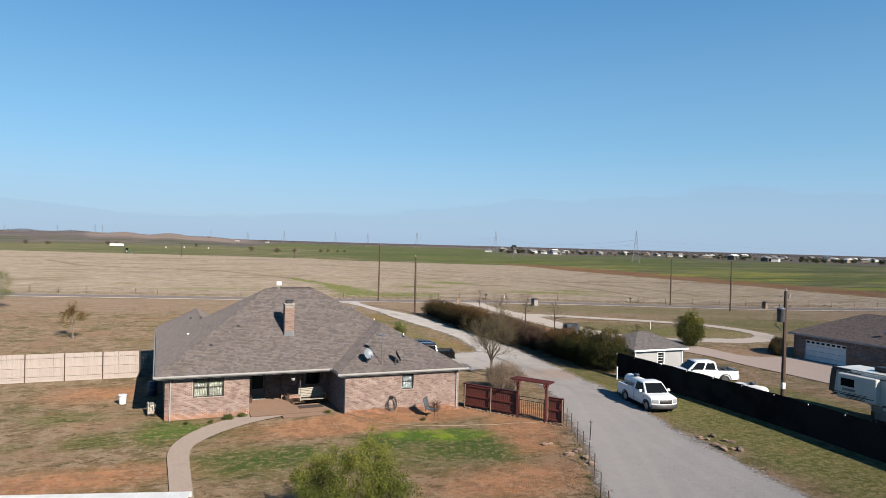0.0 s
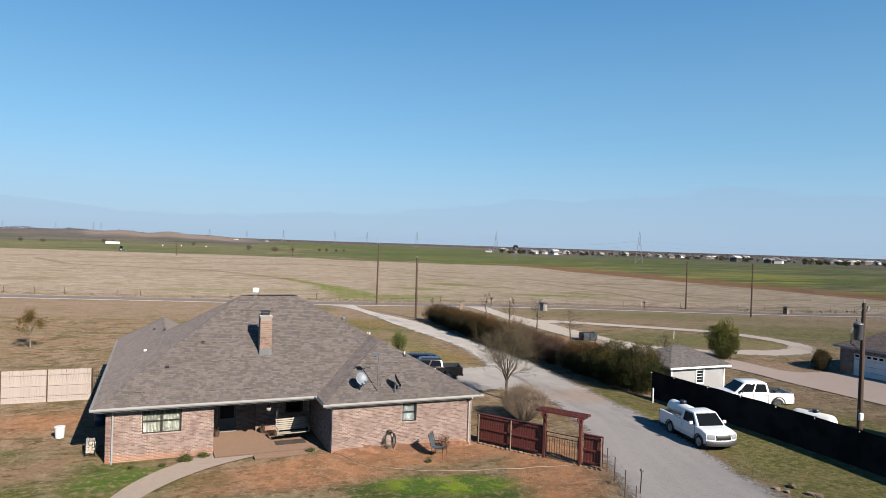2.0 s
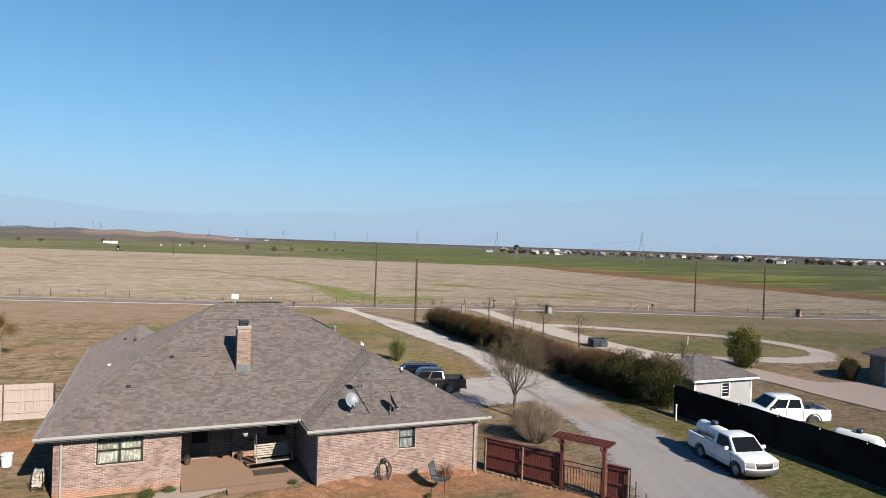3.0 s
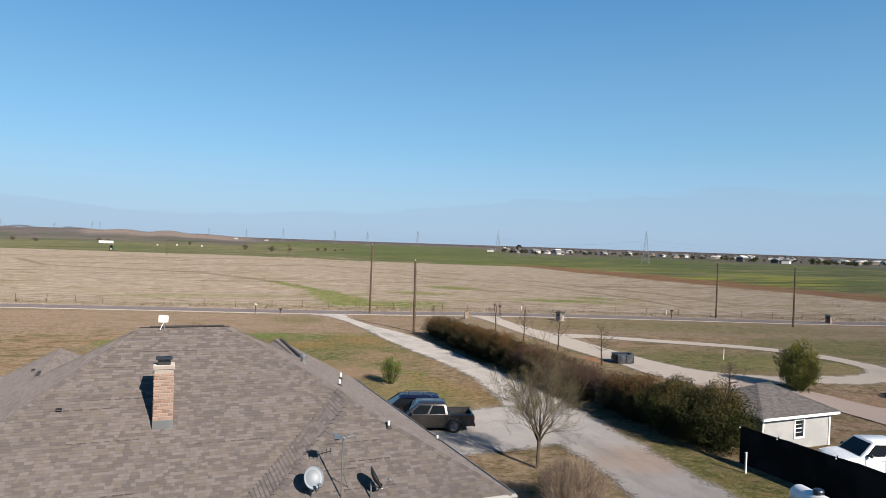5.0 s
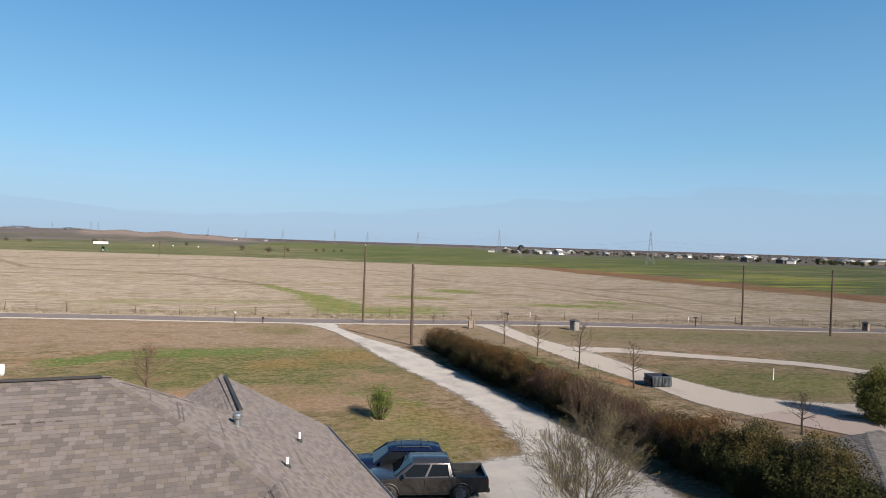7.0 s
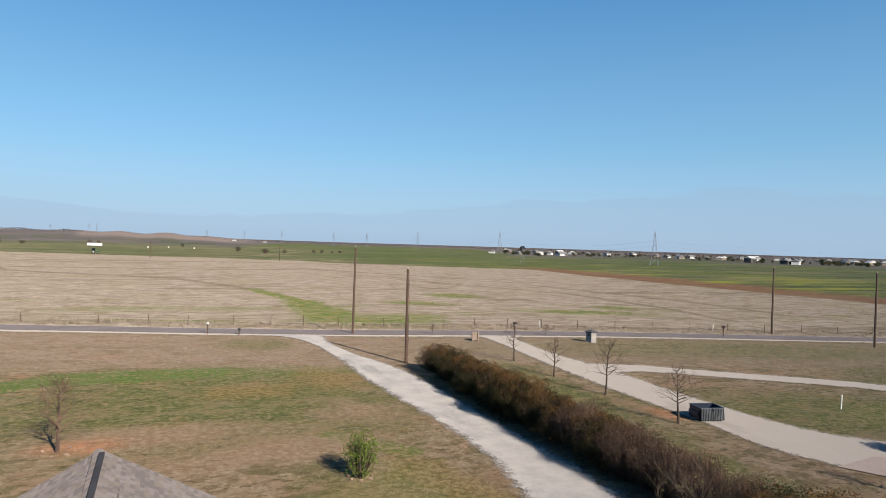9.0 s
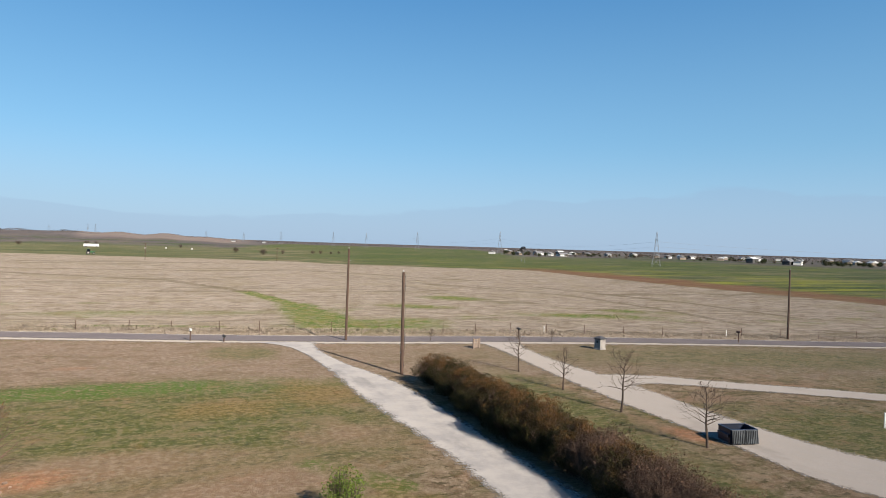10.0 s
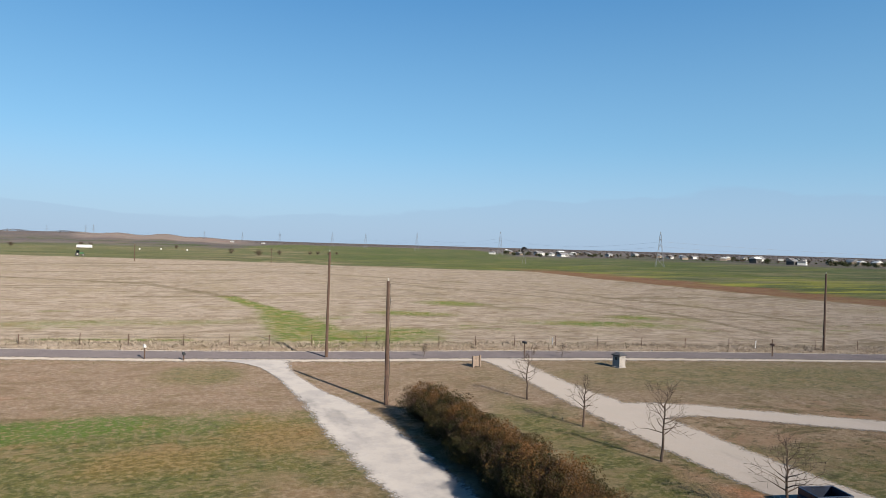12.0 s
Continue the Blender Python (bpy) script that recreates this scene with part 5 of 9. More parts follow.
def bucket_handle(t):
    bm = bmesh.new()
    add_path(bm, [(0.245 * math.cos(a), -0.03, 0.48 - 0.12 * math.sin(a)) for a in [i * math.pi / 10 for i in range(11)]], 0.006, 5)
    part("handle", bm, M_STEEL, t)


lathe_thing("bucket", [(0, 0.0), (0.18, 0.0), (0.2, 0.01), (0.202, 0.04), (0.235, 0.5), (0.237, 0.53), (0.25, 0.532), (0.252, 0.54), (0.252, 0.58), (0.245, 0.59), (0.22, 0.593), (0, 0.593)], (-1.85, 45.3, 0.02), M_PVC,
            "white plastic bucket standing on the lawn", "bucket", extra=bucket_handle)
M_BARREL = plain("blue_barrel", (0.03, 0.05, 0.10), 0.5)
lathe_thing("barrel", [(0, 0), (0.28, 0), (0.3, 0.05), (0.3, 0.3), (0.315, 0.33), (0.3, 0.36), (0.3, 0.6), (0.315, 0.63), (0.3, 0.66), (0.29, 0.9), (0, 0.88)], (-0.15, 47.3, 0.02), M_BARREL,
            "dark blue plastic barrel beside the wall", "barrel")
M_LOG = wood("split_log", (0.55, 0.48, 0.40), 0.35, (3, 30, 30))


def log_rack():
    t = thing("log_rack", pose(-0.2, 42.3, 0.02, 0, 0, 90), "low metal rack with a few pale split logs", "log rack")
    bm = bmesh.new()
    for x in (-0.5, 0.5):
        for y in (-0.2, 0.2):
            add_tube(bm, (x, y, 0), (x, y, 0.75), 0.02, sides=6)
        add_tube(bm, (x, -0.2, 0.1), (x, 0.2, 0.1), 0.02, sides=6)
    for y in (-0.2, 0.2):
        add_tube(bm, (-0.5, y, 0.1), (0.5, y, 0.1), 0.02, sides=6)
    part("frame", bm, M_BLACKMETAL, t)
    rnd = random.Random(3)
    for k in range(11):
        bm = bmesh.new()
        add_tube(bm, (-0.45 + rnd.uniform(-0.1, 0.1), 0, 0), (0.42 + rnd.uniform(-0.1, 0.1), 0.03, rnd.uniform(-0.1, 0.1)), rnd.uniform(0.06, 0.09), rnd.uniform(0.05, 0.08), 5)
        o = part("log", bm, M_LOG, t)
        o.matrix_local = pose(0, -0.14 + 0.14 * (k % 3), 0.19 + 0.13 * (k // 3), rnd.uniform(0, 90), 0, rnd.uniform(-6, 6))


log_rack()

# ---------------------------------------------------------------- fences
M_PALE = wood("pale_fence_board", (0.52, 0.435, 0.385), 0.1, (20, 20, 1.2))
M_RED = wood("red_stained_board", (0.15, 0.03, 0.022), 0.4, (20, 20, 1.5), 0.6)
M_TANPOST = plain("tan_timber_post", (0.33, 0.25, 0.19), 0.9)
M_RUST = plain("brown_steel_post", (0.14, 0.07, 0.045), 0.6)


def picket_mesh(w, h, t, mat):
    bm = bmesh.new()
    add_box(bm, (w, t, h), (0, 0, h / 2), bevel=0.004)
    me = bpy.data.meshes.new("picket")
    bm.to_mesh(me)
    bm.free()
    me.materials.append(mat)
    return me


def board_fence():
    """New pale boards seen from their back: rails and steel posts on the near side."""
    x0, x1, y = -20.0, -1.1, 53.6
    f = thing("board_fence", pose(0, y, 0), "tall fence of new pale boards on brown steel posts", "fence")
    me = picket_mesh(0.1405, 1.78, 0.016, M_PALE)
    rnd = random.Random(8)
    n = int((x1 - x0) / 0.142)
    for k in range(n):
        x = x1 - 0.07 - k * 0.142
        shared("picket", me, f, pose(x, 0.03, 0.2 + rnd.uniform(-0.008, 0.008), 0, rnd.uniform(-0.3, 0.3), 0))
    for z in (0.42, 1.05, 1.7):
        box_part("rail", (x1 - x0, 0.04, 0.085), ((x0 + x1) / 2, 0.0, z), M_PALE, f)
    box_part("kick_board", (x1 - x0, 0.03, 0.19), ((x0 + x1) / 2, 0.03, 0.1), M_PALE, f, bevel=0.004)
    x = x1
    while x > x0 - 0.1:
        tube_part("post", (x, -0.06, -0.1), (x, -0.06, 2.0), 0.032, M_RUST, f)
        x -= 2.42
    g = thing("picket_gate", pose(-0.55, 53.5, 0), "dark metal picket gate between fence and house", "gate")
    bm = bmesh.new()
    for z in (0.15, 1.5):
        add_box(bm, (1.0, 0.03, 0.03), (0, 0, z))
    for x in (-0.5, 0.5):
        add_box(bm, (0.04, 0.04, 1.9), (x, 0, 0.95))
    part("frame", bm, M_BLACKMETAL, g)
    for k in range(9):
        box_part("bar", (0.016, 0.016, 1.65), (-0.4 + k * 0.1, 0, 0.98), M_BLACKMETAL, g)


board_fence()
GATE_A, GATE_B, RED0, RED1 = (20.35, 35.15), (21.42, 33.6), (18.2, 38.55), (22.05, 32.7)


def red_fence():
    d = Vector((RED1[0] - RED0[0], RED1[1] - RED0[1]))
    yaw = math.degrees(math.atan2(d.y, d.x))
    total = d.length
    f = thing("red_fence", pose(RED0[0], RED0[1], 0, 0, 0, yaw), "red-stained board fence with stones along its foot", "fence")
    me = picket_mesh(0.136, 1.42, 0.016, M_RED)
    g0 = (Vector(GATE_A) - Vector(RED0)).length
    g1 = (Vector(GATE_B) - Vector(RED0)).length
    rnd = random.Random(2)
    for s0, s1 in ((0.1, g0 - 0.12), (g1 + 0.12, total)):
        k = s0 + 0.07
        while k < s1:
            shared("picket", me, f, pose(k, 0.05, 0.1 + rnd.uniform(-0.01, 0.01)))
            k += 0.141
        for z in (0.22, 0.8, 1.42):
            box_part("rail", (s1 - s0, 0.045, 0.09), ((s0 + s1) / 2, 0.0, z), M_RED, f, bevel=0.004)
        box_part("cap_board", (s1 - s0, 0.15, 0.03), ((s0 + s1) / 2, 0.03, 1.545), M_RED, f, bevel=0.004)
    for s in (0.25, 2.15, total - 0.05):
        tube_part("post", (s, -0.07, -0.1), (s, -0.07, 1.5), 0.035, M_TANPOST, f)
    # gate with an arbour over it
    g = thing("garden_arbour", pose(*((Vector(GATE_A) + Vector(GATE_B)) / 2), 0, 0, 0, yaw), "red-stained timber arbour with slatted top over the gate", "arbour")
    half = (g1 - g0) / 2
    for s in (-half, half):
        box_part("post", (0.14, 0.14, 2.25), (s, 0, 1.1), M_RED, g, bevel=0.01)
        for sx in (-1, 1):
            box_part("bracket", (0.06, 0.07, 0.45), (s, sx * 0.2, 2.05), M_RED, g, (sx * -40, 0, 0), 0.01)
        box_part("cross_beam", (0.06, 1.0, 0.16), (s, 0, 2.27), M_RED, g, bevel=0.015)
    for sy in (-0.36, -0.18, 0.0, 0.18, 0.36):
        box_part("slat", (2 * half + 0.7, 0.05, 0.1), (0, sy, 2.39), M_RED, g, bevel=0.01)
    gate = thing("garden_gate", pose(*((Vector(GATE_A) + Vector(GATE_B)) / 2), 0, 0, 0, yaw), "black metal garden gate with upright bars", "gate")
    bm = bmesh.new()
    for z in (0.12, 1.12, 1.32):
        add_box(bm, (2 * half - 0.2, 0.03, 0.035), (0, 0, z))
    for s in (-half + 0.1, half - 0.1):
        add_box(bm, (0.035, 0.035, 1.3), (s, 0, 0.7))
    part("frame", bm, M_BLACKMETAL, gate)
    n = 13
    for k in range(n):
        box_part("bar", (0.018, 0.018, 1.0), (-half + 0.15 + (2 * half - 0.3) * k / (n - 1), 0, 0.62), M_BLACKMETAL, gate)
    return yaw


RED_YAW = red_fence()
M_STONE = plain("edging_stone", (0.34, 0.225, 0.16), 0.95, vary=0.3, scale=3)


def stone_mesh(seed):
    bm = bmesh.new()
    bmesh.ops.create_icosphere(bm, subdivisions=1, radius=0.5)
    r = random.Random(seed)
    for v in bm.verts:
        v.co = Vector((v.co.x, v.co.y * 0.7, v.co.z * 0.5)) * r.uniform(0.8, 1.15)
    me = bpy.data.meshes.new("stone")
    bm.to_mesh(me)
    bm.free()
    me.materials.append(M_STONE)
    return me


STONES = [stone_mesh(k) for k in range(5)]


def stone(x, y, s, label, cat="stone", group="edging stones"):
    o = new("stone", random.choice(STONES))
    o.matrix_world = pose(x, y, ground_z(x, y) + s * 0.14, random.uniform(-10, 10), random.uniform(-10, 10), random.uniform(0, 360)) @ Matrix.Scale(s, 4)
    return tagged(o, label, cat, group)


random.seed(5)
d = Vector((RED1[0] - RED0[0], RED1[1] - RED0[1])).normalized()
for k in range(26):
    s = 0.4 + k * 0.265
    if 3.9 < s < 5.6:
        continue
    p = Vector(RED0) + d * s + Vector((-d.y, d.x)) * random.uniform(-0.2, -0.12) * 1.0
    stone(p.x, p.y, random.uniform(0.16, 0.3), "rough tan stone at the foot of the red fence")
for k in range(12):
    stone(28.5 + random.uniform(-1.1, 1.1), 26.5 + random.uniform(-1.4, 1.6), random.uniform(0.2, 0.55), "broken grey-brown rock in a heap beside the drive", group="rock heap")
for k in range(9):
    stone(19.6 + random.uniform(-0.9, 0.9), 27.6 + random.uniform(-1.8, 2.2), random.uniform(0.25, 0.6), "rough tan rock lying on red soil", group="yard rocks")

M_SCREEN = plain("black_screen_fabric", (0.05, 0.047, 0.046), 0.95, vary=0.3, scale=2, spec=0.1)


def screen_fence():
    """Black privacy screen on posts, sagging a little between its ties."""
    pts = [(34.9, 44.2), (35.0, 38), (34.9, 32), (34.5, 26), (33.9, 21), (32.8, 13)]
    line = spline(pts, 0.5)
    f = thing("screen_fence", Matrix(), "long black fabric privacy screen on steel posts", "fence")
    bm = bmesh.new()
    prev = None
    for i, p in enumerate(line):
        top = 1.88 - 0.03 * abs(math.sin(i * 0.52)) + 0.02 * noise.noise((i * 0.3, 0, 0))
        off_ = 0.03 * noise.noise((i * 0.4, 4, 0))
        col = [bm.verts.new((p.x + off_ * math.sin(max(z, 0) * 1.6), p.y, ground_z(p.x, p.y) + z * top / 1.88 + 0.02)) for z in (-0.12, 0.5, 1.0, 1.5, 1.88)]
        if prev:
            for j in range(4):
                bm.faces.new((prev[j], col[j], col[j + 1], prev[j + 1]))
        prev = col
    bmesh.ops.solidify(bm, geom=bm.faces[:], thickness=0.012)
    part("screen", bm, M_SCREEN, f)
    for i in range(0, len(line), 5):
        p = line[i]
        tube_part("post", (p.x + 0.06, p.y, -0.2), (p.x + 0.06, p.y, 1.93), 0.028, M_BLACKMETAL, f)
        tube_part("tie", (p.x - 0.05, p.y, 1.78), (p.x - 0.02, p.y, 1.84), 0.03, M_PVC, f, label="small white tie", sides=6)
    tube_part("top_rail", tuple(line[0] + Vector((0.03, 0, 1.85))), tuple(line[12] + Vector((0.03, 0, 1.85))), 0.02, M_BLACKMETAL, f)


screen_fence()
M_MESH = plain("thin_wire", (0.06, 0.05, 0.045), 0.6, 0.4)


def wire_fence(name, pts, every, height, label, wires, post_r=0.025, jitter=0.0, seed=0, mat=None):
    rnd = random.Random(seed)
    f = thing(name, Matrix(), label, "fence")
    line = spline(pts, every)
    tops = []
    for p in line:
        z = ground_z(p.x, p.y)
        lean = Vector((rnd.uniform(-jitter, jitter), rnd.uniform(-jitter, jitter), 0))
        h = height * rnd.uniform(0.93, 1.05)
        tube_part("post", (p.x, p.y, z - 0.1), tuple(Vector((p.x, p.y, z + h)) + lean), post_r, mat or M_RUST, f, sides=6)
        tops.append((Vector((p.x, p.y, z)), lean, h))
    for k in range(wires):
        bm = bmesh.new()
        t = (k + 1) / wires * 0.94
        add_path(bm, [a + l * t + Vector((0, 0, h * t)) for a, l, h in tops], 0.005, 3)
        part("wire", bm, M_MESH, f)
    return f


wire_fence("yard_wire_fence", [(22.1, 32.4), (20.9, 29.6), (19.2, 26.2), (17.2, 22.6), (14, 17)], 1.9, 1.15, "low wire fence on rusty steel posts along the drive", 6)
wire_fence("field_fence", [(-150, 175), (-60, 149.5), (0, 129.6), (23.6, 122.4), (49.4, 116.4), (115.6, 104.2), (200, 90)], 5.2, 1.15, "old wire field fence on thin posts along the road", 4, 0.04, 0.08, 3)


bm = bmesh.new()
lay = spline([(10.6, 38.2), (11.4, 36.9), (12.9, 35.7), (14.6, 34.9), (16.6, 34.4), (19.4, 33.9), (22.0, 33.6)], 0.25)
add_path(bm, [(p.x, p.y + 0.05 * math.sin(p.x * 3.0), ground_z(p.x, p.y) + 0.03) for p in lay], 0.013, 6)
tagged(part("garden_hose", bm, plain("tan_hose", (0.5, 0.38, 0.26), 0.6), smooth_shade=True), "tan garden hose laid across the front lawn", "hose")

# ---------------------------------------------------------------- trees and shrubs
M_BARK = wood("grey_bark", (0.24, 0.19, 0.145), 0.35, (20, 20, 3), 0.95)
M_TWIG = plain("dry_twig", (0.36, 0.26, 0.185), 0.95, vary=0.25, scale=4)
M_TWIG_OLIVE = plain("olive_tan_twig", (0.15, 0.11, 0.07), 0.95, vary=0.25, scale=4)
M_TWIG_DARK = plain("brown_twig", (0.105, 0.068, 0.046), 0.95, vary=0.25, scale=4)


def leaf_material(name, a, b, top=None, z0=0.0, z1=1.0):
    n = Nodes(name)
    r = n.island()
    col = n.mix(r, a, b)
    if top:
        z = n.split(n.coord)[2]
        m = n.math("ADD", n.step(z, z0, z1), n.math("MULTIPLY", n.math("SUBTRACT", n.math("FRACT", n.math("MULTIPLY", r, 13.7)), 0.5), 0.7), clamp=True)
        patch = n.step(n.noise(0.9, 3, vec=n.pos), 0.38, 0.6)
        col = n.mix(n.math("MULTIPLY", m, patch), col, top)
    n.bsdf.inputs["Subsurface Weight"].default_value = 0.0
    return n.done(col, 0.65, 0, 0.1)


M_LEAF = leaf_material("tree_leaf", (0.06, 0.095, 0.018), (0.15, 0.19, 0.035))
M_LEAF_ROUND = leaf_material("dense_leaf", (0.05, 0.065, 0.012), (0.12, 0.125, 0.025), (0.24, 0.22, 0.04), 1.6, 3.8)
M_LEAF_FRESH = leaf_material("fresh_leaf", (0.09, 0.14, 0.02), (0.21, 0.27, 0.05))
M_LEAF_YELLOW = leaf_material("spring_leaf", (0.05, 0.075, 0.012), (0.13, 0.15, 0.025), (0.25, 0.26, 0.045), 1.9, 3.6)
M_LEAF_BUD = leaf_material("olive_bud", (0.22, 0.2, 0.06), (0.32, 0.27, 0.09))
M_LEAF_AUTUMN = leaf_material("rusty_leaf", (0.10, 0.085, 0.02), (0.22, 0.12, 0.03))
# hedge: rusty tips; sunlit tops and shaded sides are also in these colours
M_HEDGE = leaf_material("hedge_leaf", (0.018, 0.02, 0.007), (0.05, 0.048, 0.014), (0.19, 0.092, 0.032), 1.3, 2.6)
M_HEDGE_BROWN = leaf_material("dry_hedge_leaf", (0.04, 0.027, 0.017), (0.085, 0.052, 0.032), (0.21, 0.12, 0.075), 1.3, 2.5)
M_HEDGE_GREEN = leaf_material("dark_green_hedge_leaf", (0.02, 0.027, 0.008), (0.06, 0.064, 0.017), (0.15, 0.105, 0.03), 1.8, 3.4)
M_TWIG_HEDGE = plain("red_brown_twig", (0.15, 0.088, 0.06), 0.95, vary=0.3, scale=4)


def grow(bm, p, d, length, r, level, rnd, tips, spread, up, kids, thin=0.0028, crook=0.16):
    seg = 3 if level > 0 else 2
    sides = 7 if r > 0.05 else (5 if r > 0.018 else 3)
    q, dd = p.copy(), d.copy()
    nodes = []
    for k in range(seg):
        dd = (dd + Vector((rnd.uniform(-1, 1), rnd.uniform(-1, 1), rnd.uniform(-0.6, 0.8) + up)) * crook).normalized()
        e = q + dd * length / seg
        r2 = r * (1 - 0.2 * (k + 1) / 1.0 * (0.9 if level else 1.4))
        add_tube(bm, q, e, max(r, thin), max(r2, thin), sides, False)
        q, r = e, max(r2, thin)
        nodes.append((q.copy(), dd.copy(), r))
    if level == 0:
        tips.extend((n[0], n[1]) for n in nodes)
        return
    for k in range(kids):
        at, dir_, rr = nodes[min(len(nodes) - 1, rnd.choice((0, 1, 2, 2)) if level > 1 or k else 2)]
        a = rnd.uniform(0, math.tau)
        side = dir_.orthogonal().normalized()
        side = (Matrix.Rotation(a, 3, dir_) @ side)
        nd = (dir_ * rnd.uniform(0.6, 1.0) + side * rnd.uniform(0.6, 1.1) * spread + Vector((0, 0, up * 0.5))).normalized()
        grow(bm, at, nd, length * rnd.uniform(0.55, 0.82), rr * rnd.uniform(0.5, 0.72), level - 1, rnd, tips, spread, up, kids, thin, crook)


def add_leaf(verts, faces, p, size, rnd):
    a = Vector((rnd.gauss(0, 1), rnd.gauss(0, 1), rnd.gauss(0, 1))).normalized()
    b = a.orthogonal().normalized()
    b = Matrix.Rotation(rnd.uniform(0, math.tau), 3, a) @ b
    i = len(verts)
    l, w = size * rnd.uniform(0.7, 1.3), size * rnd.uniform(0.35, 0.6)
    for q in (p - b * l * 0.5, p + a.cross(b) * w * 0.5, p + b * l * 0.5 + a * l * 0.12, p - a.cross(b) * w * 0.5):
        verts.append((q.x, q.y, q.z))
    faces.append((i, i + 1, i + 2, i + 3))


def tree(name, at, height, clear, seed, label, category="tree", levels=3, kids=4, spread=0.8, up=0.25, r=0.09, bark=None, leaf=None, leaves=0, size=0.07, scatter=0.12, group="", thin=0.0028, crook=0.16):
    rnd = random.Random(seed)
    t = thing(name, pose(at[0], at[1], ground_z(*at[:2])), label, category, group)
    bm = bmesh.new()
    tips = []
    add_tube(bm, (0, 0, -0.1), (0, 0, 0.12), r * 1.5, r * 1.1, 8, False)
    add_tube(bm, (0, 0, 0.12), (0.02, 0.01, clear), r * 1.1, r * 0.85, 8, False)
    first = (height - clear) * 0.42
    for k in range(kids + 1):
        a = k * math.tau / (kids + 1) + rnd.uniform(-0.3, 0.3)
        d = Vector((math.cos(a) * spread * 0.75, math.sin(a) * spread * 0.75, 0.9)) if k else Vector((0.05, 0, 1))
        grow(bm, Vector((0.02, 0.01, clear - rnd.uniform(0, 0.25))), d.normalized(), first * rnd.uniform(0.85, 1.15), r * 0.62, levels - 1, rnd, tips, spread, up, kids, thin, crook)
    zs = sorted(v.co.z for v in bm.verts)
    zmax = zs[int(len(zs) * 0.985)]
    k = (height - clear) / max(zmax - clear, 0.1)
    for v in bm.verts:
        if v.co.z > clear:
            v.co = Vector((v.co.x * k, v.co.y * k, clear + (v.co.z - clear) * k))
    part("trunk", bm, bark or M_BARK, t)
    if leaf and leaves:
        verts, faces = [], []
        for _ in range(leaves):
            p, d = rnd.choice(tips)
            p = Vector((p.x * k, p.y * k, clear + (p.z - clear) * k)) if p.z > clear else p
            add_leaf(verts, faces, p + Vector((rnd.gauss(0, scatter), rnd.gauss(0, scatter), rnd.gauss(0, scatter))), size, rnd)
        quads_mesh("crown", verts, faces, leaf, t)
    return t


def leader_tree(name, at, height, clear, seed, label, r=0.06, branches=18, reach=0.36, rise=0.35, bark=None, group="", thin=0.005, leaf=None, leaves=0, size=0.06, kids=3):
    """A young tree with one stem to its top and crooked side branches."""
    rnd = random.Random(seed)
    t = thing(name, pose(at[0], at[1], ground_z(*at[:2])), label, "tree", group)
    bm = bmesh.new()
    tips, stem = [], []
    n = 9
    sway = Vector((rnd.uniform(-0.02, 0.02), rnd.uniform(-0.02, 0.02), 0))
    for k in range(n + 1):
        z = -0.1 + (height + 0.1) * k / n
        stem.append((Vector((rnd.uniform(-0.03, 0.03) * k / 3, rnd.uniform(-0.03, 0.03) * k / 3, z)) + sway * k, max(thin, r * (1.15 - 1.05 * k / n))))
    for (p, a), (q, b) in zip(stem, stem[1:]):
        add_tube(bm, p, q, a, b, 7, False)
    for k in range(branches):
        g = (k + rnd.uniform(0, 0.6)) / branches
        z = clear + (height * 0.97 - clear) * g
        u = (z + 0.1) / (height + 0.1) * n
        i = min(int(u), n - 1)
        p = stem[i][0].lerp(stem[i + 1][0], u - i)
        a = k * 2.4 + rnd.uniform(-0.5, 0.5)
        d = Vector((math.cos(a), math.sin(a), rise + 0.7 * g + rnd.uniform(-0.15, 0.25))).normalized()
        grow(bm, p, d, reach * height * (1.0 - 0.72 * g) * rnd.uniform(0.7, 1.15), r * (0.42 - 0.27 * g), 2, rnd, tips, 0.85, 0.12, kids, thin, 0.24)
    part("trunk", bm, bark or M_TWIG_DARK, t)
    if leaf and leaves:
        verts, faces = [], []
        for _ in range(leaves):
            p, d = rnd.choice(tips)
            add_leaf(verts, faces, p + Vector((rnd.gauss(0, 0.06), rnd.gauss(0, 0.06), rnd.gauss(0, 0.06))), size, rnd)
        quads_mesh("crown", verts, faces, leaf, t)
    return t


